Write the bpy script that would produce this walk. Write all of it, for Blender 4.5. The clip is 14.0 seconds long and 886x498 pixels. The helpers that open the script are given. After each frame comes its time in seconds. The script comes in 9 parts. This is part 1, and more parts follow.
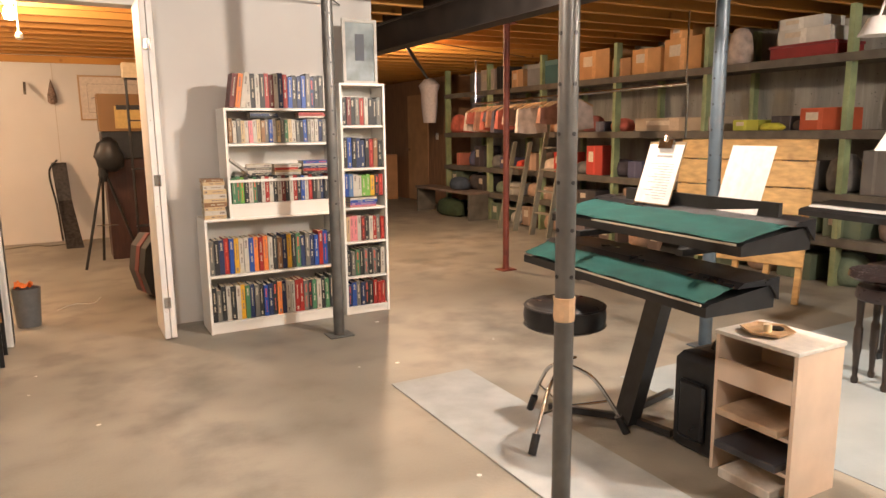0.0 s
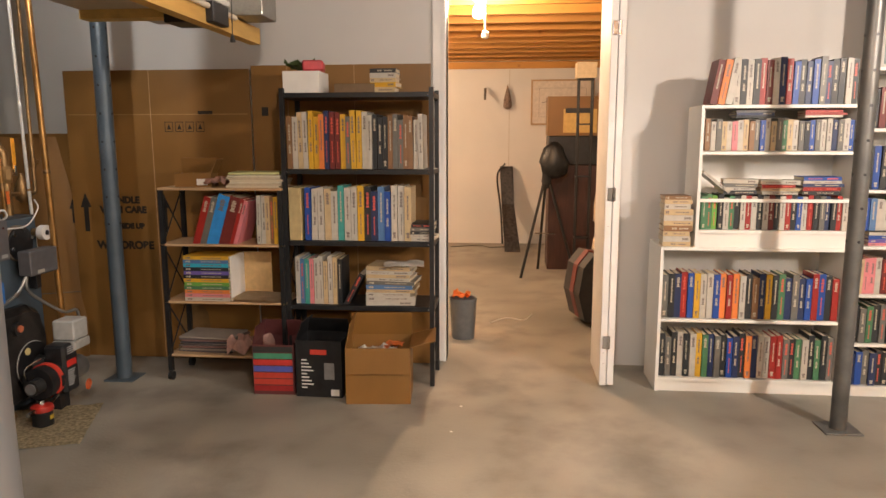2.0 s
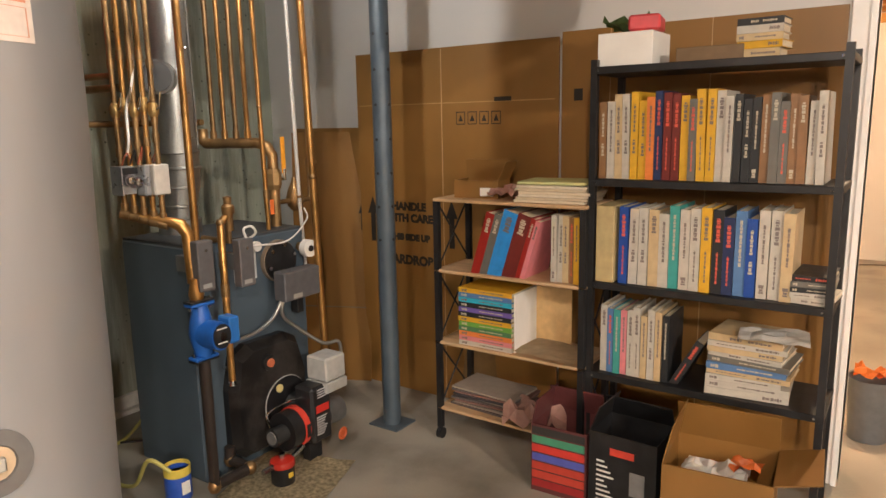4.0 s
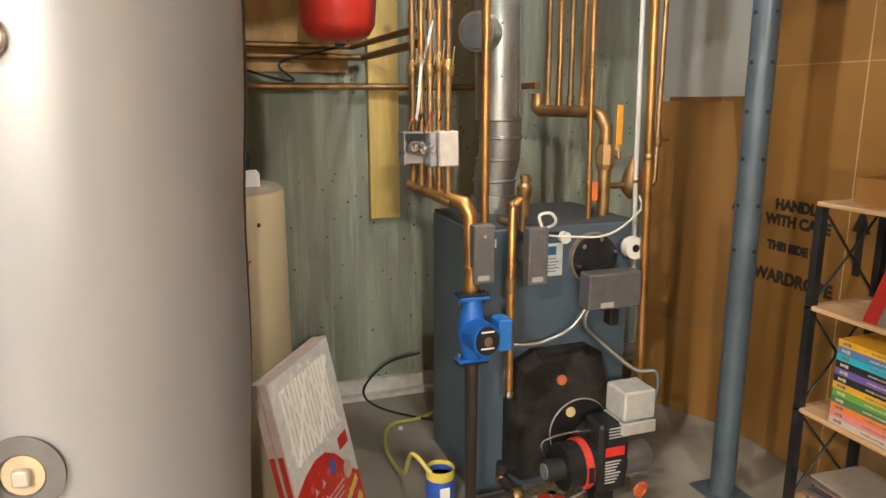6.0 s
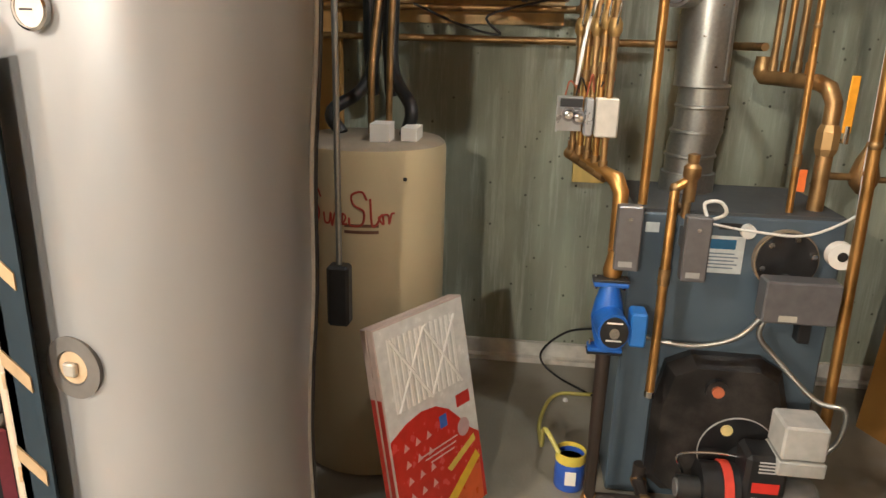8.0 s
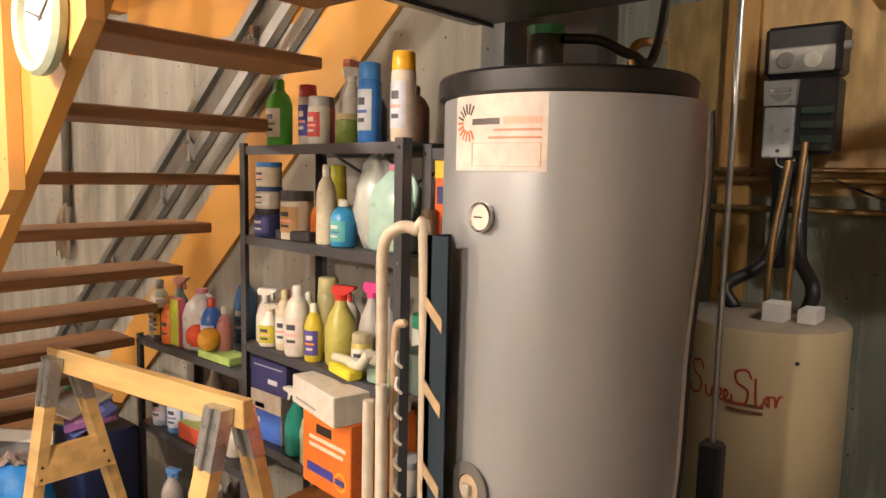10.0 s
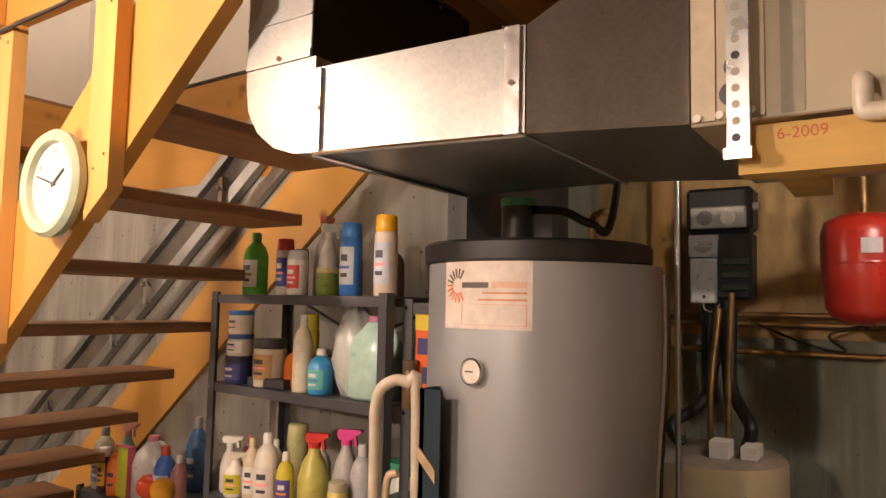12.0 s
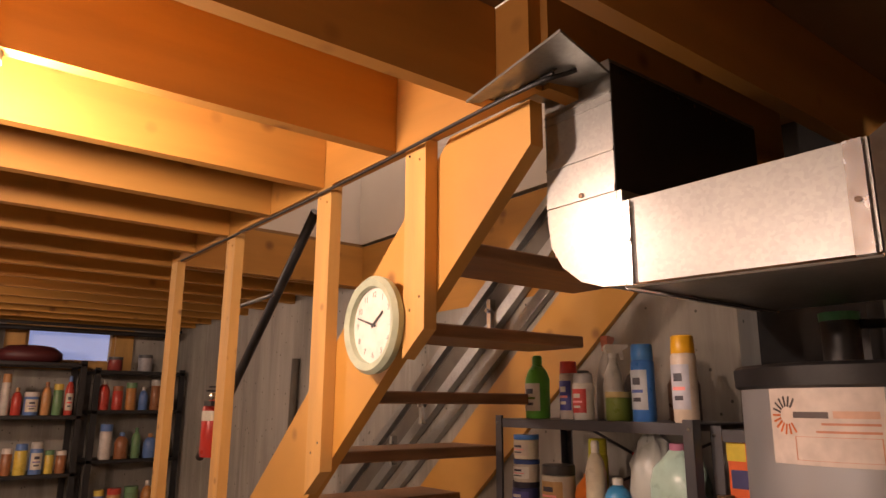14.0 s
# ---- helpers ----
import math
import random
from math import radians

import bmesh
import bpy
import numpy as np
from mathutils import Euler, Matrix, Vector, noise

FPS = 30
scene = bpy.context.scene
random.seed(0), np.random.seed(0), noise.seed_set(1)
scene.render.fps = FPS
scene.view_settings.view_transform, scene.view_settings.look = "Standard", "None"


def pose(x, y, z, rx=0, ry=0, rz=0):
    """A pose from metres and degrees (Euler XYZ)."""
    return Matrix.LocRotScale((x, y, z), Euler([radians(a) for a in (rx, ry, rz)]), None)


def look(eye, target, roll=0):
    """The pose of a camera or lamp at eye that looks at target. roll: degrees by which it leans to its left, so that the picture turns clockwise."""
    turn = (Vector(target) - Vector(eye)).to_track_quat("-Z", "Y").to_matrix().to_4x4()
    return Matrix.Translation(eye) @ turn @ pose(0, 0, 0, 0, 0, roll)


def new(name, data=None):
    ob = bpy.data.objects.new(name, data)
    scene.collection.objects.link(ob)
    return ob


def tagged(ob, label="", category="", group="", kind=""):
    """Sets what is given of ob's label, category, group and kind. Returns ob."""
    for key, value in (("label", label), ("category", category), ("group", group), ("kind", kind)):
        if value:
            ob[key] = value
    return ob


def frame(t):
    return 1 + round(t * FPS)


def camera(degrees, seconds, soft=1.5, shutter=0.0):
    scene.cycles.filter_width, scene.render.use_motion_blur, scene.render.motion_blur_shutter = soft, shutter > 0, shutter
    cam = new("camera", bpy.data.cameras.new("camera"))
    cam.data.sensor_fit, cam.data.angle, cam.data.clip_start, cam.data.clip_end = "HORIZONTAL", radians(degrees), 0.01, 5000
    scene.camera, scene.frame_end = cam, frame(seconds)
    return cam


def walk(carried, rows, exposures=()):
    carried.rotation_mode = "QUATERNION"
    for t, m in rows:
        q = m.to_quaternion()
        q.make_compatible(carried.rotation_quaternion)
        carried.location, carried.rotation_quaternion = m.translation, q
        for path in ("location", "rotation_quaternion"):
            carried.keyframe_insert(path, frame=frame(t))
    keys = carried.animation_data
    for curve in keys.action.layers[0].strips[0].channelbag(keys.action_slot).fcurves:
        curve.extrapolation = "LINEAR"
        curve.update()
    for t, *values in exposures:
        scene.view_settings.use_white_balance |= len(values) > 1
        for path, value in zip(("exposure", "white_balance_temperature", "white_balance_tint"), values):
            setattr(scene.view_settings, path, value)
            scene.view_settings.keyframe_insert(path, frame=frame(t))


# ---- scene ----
cam = camera(65.5, 14.0)
PATH = [
    (0, (0.437, 0.409, 1.365), (1.383, 2.139, 1.026), -0.7),
    (0.5, (0.481, 0.65, 1.354), (1.184, 2.493, 1.024), -0.6),
    (1, (0.544, 0.898, 1.332), (0.873, 2.845, 1.013), -0.6),
    (1.5, (0.495, 1.181, 1.344), (0.536, 3.157, 1.035), -0.4),
    (2, (0.417, 1.48, 1.353), (0.232, 3.447, 1.042), -0.1),
    (2.5, (0.427, 1.783, 1.387), (-0.037, 3.701, 1.065), -0.1),
    (2.7, (0.455, 1.923, 1.45), (-0.146, 3.797, 1.091), -0.6),
    (4.8, (0.053, 3.064, 1.401), (-1.349, 4.451, 1.068), -0.1),
    (5, (0.044, 3.142, 1.402), (-1.45, 4.428, 1.064), -0.0),
    (5.5, (0.043, 3.287, 1.398), (-1.671, 4.255, 1.048), 0.1),
    (6, (0.007, 3.424, 1.387), (-1.837, 4.072, 0.963), 0.0),
    (6.5, (-0.037, 3.578, 1.388), (-1.943, 3.938, 0.899), 0.1),
    (7, (-0.041, 3.735, 1.394), (-1.957, 3.871, 0.837), 0.2),
    (7.2, (-0.036, 3.783, 1.398), (-1.952, 3.844, 0.827), 0.4),
    (9.3, (0.052, 4.042, 1.522), (-1.68, 3.113, 1.153), 1.3),
    (9.5, (0.069, 4.048, 1.528), (-1.588, 2.968, 1.234), 1.1),
    (10, (0.124, 4.045, 1.551), (-1.393, 2.759, 1.338), 1.2),
    (10.5, (0.174, 4.029, 1.57), (-1.296, 2.766, 1.075), 0.9),
    (11, (0.263, 4.039, 1.602), (-1.18, 2.753, 1.088), 0.8),
    (11.5, (0.304, 4.026, 1.618), (-1.235, 2.778, 1.344), 0.8),
    (12, (0.336, 3.999, 1.618), (-1.321, 2.89, 1.777), 1.2),
    (12.5, (0.363, 3.974, 1.627), (-1.304, 2.962, 2.071), 0.9),
    (13, (0.41, 3.948, 1.642), (-1.24, 2.913, 2.098), 0.6),
    (13.5, (0.443, 3.907, 1.659), (-1.097, 2.712, 2.104), 0.6),
    (14, (0.473, 3.869, 1.68), (-0.722, 2.327, 2.121), 0.3),
]
walk(cam, [(t, look(eye, target, roll)) for t, eye, target, roll in PATH], [(0.0, 0.5, 6150, 11), (2.5, 0.6, 6150, 11), (5.0, 1.3, 6050, 7), (7.0, 1.5, 5900, 2), (9.3, 0.97, 6450, 10), (11.0, 0.68, 6600, 12), (12.0, 0.3, 6950, 20), (13.0, 0.02, 7250, 26), (14.0, -0.42, 7500, 32)])

# ---- world and light ----
world = bpy.data.worlds.new("world")
scene.world = world
world.use_nodes = True
sky = world.node_tree.nodes.new("ShaderNodeTexSky")
sky.sky_type, sky.sun_disc, sky.sun_elevation, sky.sun_rotation = "NISHITA", False, radians(30), radians(60)
wbg = world.node_tree.nodes["Background"]
world.node_tree.links.new(sky.outputs[0], wbg.inputs[0])
wbg.inputs[1].default_value = 0.1


def lamp(name, at, watts, kelvin_rgb, size=0.05):
    d = bpy.data.lights.new(name, "POINT")
    d.energy, d.color, d.shadow_soft_size = watts, kelvin_rgb, size
    ob = new(name, d)
    ob.location = at
    return ob


PEACH = (1.0, 0.66, 0.38)
WARM = (1.0, 0.72, 0.45)
COOL = (1.0, 0.95, 0.88)
SOFT = (1.0, 0.84, 0.68)
# (-1.7, 8.4) and (-1.50, 4.25) are added fill lamps without a known source
BULBS_AND_FILLS = [(0.2, 6.5, 2.24, 88, PEACH), (-1.7, 8.4, 2.27, 150, PEACH), (0.45, 2.35, 2.27, 74, SOFT), (2.7, 3.1, 2.27, 145, SOFT), (-1.50, 4.25, 2.22, 25, COOL),
         # (1.3, -0.67) is added fill too; the last stands in for daylight upstairs
         (3.7, 7.6, 2.27, 170, PEACH), (1.3, -0.67, 2.27, 85, SOFT), (3.9, 0.55, 2.27, 260, SOFT), (-1.0, 1.3, 4.3, 28, COOL)]
for bx, by, bz, bw, bc in BULBS_AND_FILLS:
    lamp("bulb_light", (bx, by, bz), bw, bc)

# ---- materials ----


def mat(name, color, rough=0.6, metal=0.0, grain=0.06, scale=12.0, bump=0.15, stain=0.0, stain_color=(0.1, 0.08, 0.06), stretch=(1, 1, 1), vary=0.0, coat=0.0, fine=120.0, knots=0.0, rvar=0.1):
    m = bpy.data.materials.new(name)
    m.use_nodes = True
    n, l = m.node_tree.nodes, m.node_tree.links
    b = n["Principled BSDF"]
    b.inputs["Roughness"].default_value, b.inputs["Metallic"].default_value = rough, metal
    b.inputs["Coat Weight"].default_value = coat
    tc, mp = n.new("ShaderNodeTexCoord"), n.new("ShaderNodeMapping")
    mp.inputs["Scale"].default_value = stretch
    l.new(tc.outputs["Object"], mp.inputs[0])
    big = n.new("ShaderNodeTexNoise")
    big.inputs["Scale"].default_value, big.inputs["Detail"].default_value = scale, 5
    l.new(mp.outputs[0], big.inputs["Vector"])
    mix = n.new("ShaderNodeMix")
    mix.data_type = "RGBA"
    c = Vector(color)
    mix.inputs[6].default_value = (*(c * (1 - 2.2 * grain)), 1)
    mix.inputs[7].default_value = (*[min(1, v * (1 + 2.2 * grain)) for v in c], 1)
    ramp = n.new("ShaderNodeMapRange")
    ramp.inputs[1].default_value, ramp.inputs[2].default_value = 0.3, 0.7
    l.new(big.outputs[0], ramp.inputs[0])
    l.new(ramp.outputs[0], mix.inputs[0])
    out = mix.outputs[2]
    if stain:
        st = n.new("ShaderNodeTexNoise")
        st.inputs["Scale"].default_value, st.inputs["Detail"].default_value, st.inputs["Roughness"].default_value = scale * 0.25, 8, 0.65
        l.new(tc.outputs["Object"], st.inputs["Vector"])
        r2 = n.new("ShaderNodeMapRange")
        r2.inputs[1].default_value, r2.inputs[2].default_value, r2.inputs[4].default_value = 0.48, 0.72, stain
        l.new(st.outputs[0], r2.inputs[0])
        m2 = n.new("ShaderNodeMix")
        m2.data_type = "RGBA"
        m2.inputs[7].default_value = (*stain_color, 1)
        l.new(r2.outputs[0], m2.inputs[0])
        l.new(out, m2.inputs[6])
        out = m2.outputs[2]
    if knots:
        vo, kr, km = n.new("ShaderNodeTexVoronoi"), n.new("ShaderNodeMapRange"), n.new("ShaderNodeMix")
        vo.inputs["Scale"].default_value = knots
        l.new(tc.outputs["Object"], vo.inputs["Vector"])
        kr.inputs[1].default_value, kr.inputs[2].default_value, kr.inputs[3].default_value, kr.inputs[4].default_value = 0.05, 0.16, 0.75, 0.0
        l.new(vo.outputs["Distance"], kr.inputs[0])
        km.data_type = "RGBA"
        km.inputs[7].default_value = (c[0] * 0.35, c[1] * 0.26, c[2] * 0.3, 1)
        l.new(kr.outputs[0], km.inputs[0])
        l.new(out, km.inputs[6])
        out = km.outputs[2]
    if vary:
        oi, hs = n.new("ShaderNodeObjectInfo"), n.new("ShaderNodeHueSaturation")
        mr = n.new("ShaderNodeMapRange")
        mr.inputs[3].default_value, mr.inputs[4].default_value = 1 - vary, 1 + vary
        l.new(oi.outputs["Random"], mr.inputs[0])
        l.new(mr.outputs[0], hs.inputs["Value"])
        l.new(out, hs.inputs["Color"])
        out = hs.outputs[0]
    l.new(out, b.inputs["Base Color"])
    if bump:
        fn, bp = n.new("ShaderNodeTexNoise"), n.new("ShaderNodeBump")
        fn.inputs["Scale"].default_value, fn.inputs["Detail"].default_value = fine, 4
        l.new(mp.outputs[0], fn.inputs["Vector"])
        bp.inputs["Strength"].default_value, bp.inputs["Distance"].default_value = bump, 0.004
        l.new(fn.outputs[0], bp.inputs["Height"])
        l.new(bp.outputs[0], b.inputs["Normal"])
        rr = n.new("ShaderNodeMapRange")
        rr.inputs[3].default_value, rr.inputs[4].default_value = max(0.02, rough - rvar), min(1, rough + rvar)
        l.new(big.outputs[0], rr.inputs[0])
        l.new(rr.outputs[0], b.inputs["Roughness"])
    return m


def glow(name, color, strength):
    m = bpy.data.materials.new(name)
    m.use_nodes = True
    b = m.node_tree.nodes["Principled BSDF"]
    b.inputs["Base Color"].default_value = b.inputs["Emission Color"].default_value = (*color, 1)
    b.inputs["Emission Strength"].default_value = strength
    return m


def clear(name, color=(1, 1, 1), rough=0.05):
    m = bpy.data.materials.new(name)
    m.use_nodes = True
    b = m.node_tree.nodes["Principled BSDF"]
    b.inputs["Base Color"].default_value = (*color, 1)
    b.inputs["Roughness"].default_value = rough
    b.inputs["Transmission Weight"].default_value = 0.75
    b.inputs["IOR"].default_value = 1.3
    return m


def cast_concrete(name, color, streak, dark):
    """Poured concrete: pale runs down the face, blotches, and small open air holes."""
    m = mat(name, color, 0.85, 0, 0.14, 3.2, 0.5, 0.75, dark, (1.8, 1.8, 0.25), fine=45)
    n, l = m.node_tree.nodes, m.node_tree.links
    b = n["Principled BSDF"]
    src = b.inputs["Base Color"].links[0].from_socket
    tc, mp, runs, mr, mx = n.new("ShaderNodeTexCoord"), n.new("ShaderNodeMapping"), n.new("ShaderNodeTexNoise"), n.new("ShaderNodeMapRange"), n.new("ShaderNodeMix")
    mp.inputs["Scale"].default_value = (9, 9, 0.7)
    l.new(tc.outputs["Object"], mp.inputs[0])
    l.new(mp.outputs[0], runs.inputs["Vector"])
    runs.inputs["Scale"].default_value, runs.inputs["Detail"].default_value, runs.inputs["Roughness"].default_value = 2.0, 7, 0.7
    mr.inputs[1].default_value, mr.inputs[2].default_value, mr.inputs[4].default_value = 0.5, 0.68, 0.55
    l.new(runs.outputs[0], mr.inputs[0])
    mx.data_type = "RGBA"
    mx.inputs[7].default_value = (*streak, 1)
    l.new(mr.outputs[0], mx.inputs[0])
    l.new(src, mx.inputs[6])
    vo, vr, pit = n.new("ShaderNodeTexVoronoi"), n.new("ShaderNodeMapRange"), n.new("ShaderNodeMix")
    vo.inputs["Scale"].default_value = 17
    l.new(tc.outputs["Object"], vo.inputs["Vector"])
    vr.inputs[1].default_value, vr.inputs[2].default_value, vr.inputs[3].default_value, vr.inputs[4].default_value = 0.07, 0.12, 0.85, 0.0
    l.new(vo.outputs["Distance"], vr.inputs[0])
    pit.data_type = "RGBA"
    pit.inputs[7].default_value = (0.05, 0.05, 0.04, 1)
    l.new(vr.outputs[0], pit.inputs[0])
    l.new(mx.outputs[2], pit.inputs[6])
    l.new(pit.outputs[2], b.inputs["Base Color"])
    return m


def spangled(name, color, rough=0.3):
    """Galvanised sheet with its faint crystal patches and small scratches."""
    m = mat(name, color, rough, 0.9, 0.04, 9, 0.012, 0.15, tuple(v * 0.8 for v in color), fine=160)
    n, l = m.node_tree.nodes, m.node_tree.links
    b = n["Principled BSDF"]
    src = b.inputs["Base Color"].links[0].from_socket
    tc, vo, hs, mr, rr = n.new("ShaderNodeTexCoord"), n.new("ShaderNodeTexVoronoi"), n.new("ShaderNodeHueSaturation"), n.new("ShaderNodeMapRange"), n.new("ShaderNodeMapRange")
    vo.inputs["Scale"].default_value = 130
    l.new(tc.outputs["Object"], vo.inputs["Vector"])
    sep = n.new("ShaderNodeSeparateColor")
    l.new(vo.outputs["Color"], sep.inputs[0])
    mr.inputs[3].default_value, mr.inputs[4].default_value = 0.93, 1.05
    rr.inputs[3].default_value, rr.inputs[4].default_value = rough - 0.015, rough + 0.035
    l.new(sep.outputs[0], mr.inputs[0])
    l.new(sep.outputs[1], rr.inputs[0])
    l.new(mr.outputs[0], hs.inputs["Value"])
    l.new(src, hs.inputs["Color"])
    l.new(hs.outputs[0], b.inputs["Base Color"])
    l.new(rr.outputs[0], b.inputs["Roughness"])
    return m


_flat = {}


def paint(r, g, b, rough=0.45, metal=0.0):
    key = (round(r, 2), round(g, 2), round(b, 2), rough, metal)
    if key not in _flat:
        _flat[key] = mat("paint", (r, g, b), rough, metal, 0.05, 30, 0.05, fine=200)
    return _flat[key]


M_FLOOR = mat("concrete_floor", (0.285, 0.262, 0.22), 0.5, 0, 0.16, 3.4, 0.35, 0.9, (0.165, 0.155, 0.125), fine=60)
M_CONC = cast_concrete("foundation_concrete", (0.27, 0.29, 0.23), (0.50, 0.52, 0.45), (0.17, 0.18, 0.14))
M_CONCW = cast_concrete("pale_foundation_concrete", (0.34, 0.32, 0.28), (0.46, 0.44, 0.39), (0.24, 0.225, 0.19))
M_PLYW = mat("bright_plywood", (0.50, 0.33, 0.13), 0.55, 0, 0.14, 5, 0.1, 0.4, (0.32, 0.2, 0.08), (1, 3, 1))
M_WHITE = mat("white_wall", (0.60, 0.58, 0.555), 0.7, 0, 0.02, 2.0, 0.1, 0.15, (0.5, 0.47, 0.42), fine=150)
M_TRIM = mat("white_trim", (0.78, 0.76, 0.73), 0.4, 0, 0.03, 6, 0.08)
M_JOIST = mat("spruce_joist", (0.46, 0.215, 0.042), 0.65, 0, 0.08, 1.6, 0.2, 0.3, (0.36, 0.15, 0.035), (0.7, 3, 6), vary=0.12, knots=5)
M_JOISTY = mat("spruce_joist_long", (0.46, 0.215, 0.042), 0.65, 0, 0.08, 1.6, 0.2, 0.3, (0.36, 0.15, 0.035), (3, 0.7, 6), vary=0.1, knots=5)
M_PINE = mat("pine_stringer", (0.50, 0.25, 0.05), 0.55, 0, 0.07, 2, 0.12, 0.2, (0.38, 0.18, 0.04), (4, 1, 1.4), knots=5.5)
M_STUD = mat("pine_stud", (0.54, 0.30, 0.09), 0.6, 0, 0.06, 2.5, 0.2, 0.2, (0.36, 0.18, 0.06), (8, 8, 1), vary=0.1, knots=9)
M_TREAD = mat("stained_tread", (0.26, 0.13, 0.06), 0.5, 0, 0.14, 4, 0.15, 0, stretch=(1, 9, 9), vary=0.1)
M_PLY = mat("subfloor_plywood", (0.27, 0.15, 0.06), 0.75, 0, 0.08, 2, 0.2, 0.4, (0.17, 0.09, 0.035), (1, 3, 1), knots=4)
M_STEELB = mat("blue_grey_painted_steel", (0.075, 0.10, 0.125), 0.4, 0.2, 0.08, 9, 0.1, 0.3, (0.12, 0.12, 0.11))
M_STEELG = mat("grey_steel_post", (0.13, 0.13, 0.125), 0.4, 0.4, 0.1, 9, 0.1, 0.3, (0.2, 0.17, 0.13))
M_CARD = mat("cardboard", (0.235, 0.115, 0.026), 0.5, 0, 0.16, 1.3, 0.15, 0.6, (0.165, 0.094, 0.032), (1, 1, 0.5), vary=0.06)
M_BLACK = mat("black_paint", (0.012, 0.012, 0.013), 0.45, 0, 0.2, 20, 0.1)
M_SILVER = mat("silver_jacket", (0.39, 0.405, 0.425), 0.42, 0.5, 0.03, 5, 0.02, 0.2, (0.33, 0.335, 0.34), (1, 1, 0.3))
M_GALV = spangled("galvanised_sheet", (0.36, 0.365, 0.35), 0.36)
M_COPPER = mat("copper_pipe", (0.50, 0.27, 0.085), 0.36, 0.88, 0.16, 14, 0.05, 0.8, (0.24, 0.15, 0.07))
M_COPPERD = mat("dull_copper", (0.33, 0.20, 0.085), 0.45, 0.8, 0.2, 16, 0.1, 0.7, (0.13, 0.10, 0.06))
M_BOIL = mat("boiler_blue_grey", (0.075, 0.105, 0.135), 0.42, 0.1, 0.05, 6, 0.05, 0.25, (0.05, 0.06, 0.07))
M_BEIGE = mat("beige_enamel", (0.44, 0.36, 0.225), 0.4, 0, 0.02, 4, 0.03)
M_RED = mat("red_enamel", (0.42, 0.025, 0.015), 0.3, 0, 0.05, 8, 0.03, coat=0.3)
M_BLUE = mat("blue_cast", (0.015, 0.10, 0.40), 0.4, 0, 0.1, 14, 0.1)
M_GREENP = mat("green_painted_post", (0.27, 0.33, 0.17), 0.6, 0, 0.12, 6, 0.15, 0.4, (0.33, 0.26, 0.16))
M_SHELFD = mat("dark_board", (0.115, 0.10, 0.08), 0.6, 0, 0.15, 6, 0.1)
M_GREYSH = mat("grey_steel_shelf", (0.085, 0.085, 0.095), 0.42, 0.3, 0.05, 9, 0.05)
M_BCASE = mat("white_melamine", (0.74, 0.72, 0.67), 0.45, 0, 0.02, 5, 0.05, vary=0.02)
M_DBEAM = mat("dark_beam", (0.035, 0.028, 0.024), 0.6, 0.2, 0.2, 5, 0.15)
M_MAT = mat("grey_floor_mat", (0.36, 0.385, 0.39), 0.7, 0, 0.08, 5, 0.3, 0.3, (0.42, 0.42, 0.40))
M_TEAL = mat("teal_cloth", (0.025, 0.13, 0.115), 0.9, 0, 0.1, 8, 0.3, fine=400)
M_VINYL = mat("black_vinyl", (0.012, 0.012, 0.014), 0.3, 0, 0.1, 10, 0.1)
M_CHROME = mat("chrome", (0.6, 0.6, 0.6), 0.15, 1.0, 0.02, 10, 0)
M_WOODSH = mat("light_wood_board", (0.50, 0.33, 0.18), 0.5, 0, 0.08, 5, 0.1, stretch=(1, 8, 8))
M_BEDW = mat("honey_pine", (0.58, 0.36, 0.14), 0.4, 0, 0.12, 3, 0.1, 0.3, (0.42, 0.22, 0.07), (3, 1, 8), coat=0.2, knots=4)
M_CABW = mat("whitewood_cabinet", (0.66, 0.52, 0.40), 0.5, 0, 0.05, 5, 0.1)
M_PAPER = mat("paper", (0.72, 0.70, 0.66), 0.8, 0, 0.03, 9, 0.05)
M_PLASTER = mat("upstairs_plaster", (0.72, 0.66, 0.58), 0.8, 0, 0.02, 3, 0.05)

# ---- building helpers ----


def part(name, bm, material, parent=None, label="", loc=(0, 0, 0), rz=0.0, smooth=None, kind=""):
    me = bpy.data.meshes.new(name)
    bmesh.ops.recalc_face_normals(bm, faces=bm.faces)
    if smooth:
        for f in bm.faces:
            f.smooth = True
        for e in bm.edges:
            if len(e.link_faces) == 2 and e.calc_face_angle(0) > radians(smooth):
                e.smooth = False
    bm.to_mesh(me)
    bm.free()
    me.materials.append(material)
    ob = new(name, me)
    ob.location, ob.rotation_euler = loc, (0, 0, radians(rz))
    ob.parent = parent
    return tagged(ob, label, kind=kind)


def thing(name, loc, label, category, group="", rz=0.0):
    ob = new(name)
    ob.location, ob.rotation_euler = loc, (0, 0, radians(rz))
    return tagged(ob, label, category, group)


def box(x0, x1, y0, y1, z0, z1, bm=None, bevel=0.0):
    b = bmesh.new()
    r = bmesh.ops.create_cube(b, size=1)
    for v in r["verts"]:
        v.co = Vector(((x0 + x1) / 2 + v.co.x * abs(x1 - x0), (y0 + y1) / 2 + v.co.y * abs(y1 - y0), (z0 + z1) / 2 + v.co.z * abs(z1 - z0)))
    if bevel:
        bmesh.ops.bevel(b, geom=list(b.edges), offset=bevel, segments=1, affect="EDGES")
    return merge(bm, b)


def merge(bm, b, m=None):
    if m is not None:
        b.transform(m)
    if bm is None:
        return b
    vs = [bm.verts.new(v.co) for v in b.verts]
    b.verts.index_update()
    for f in b.faces:
        try:
            bm.faces.new([vs[v.index] for v in f.verts])
        except ValueError:
            pass
    b.free()
    return bm


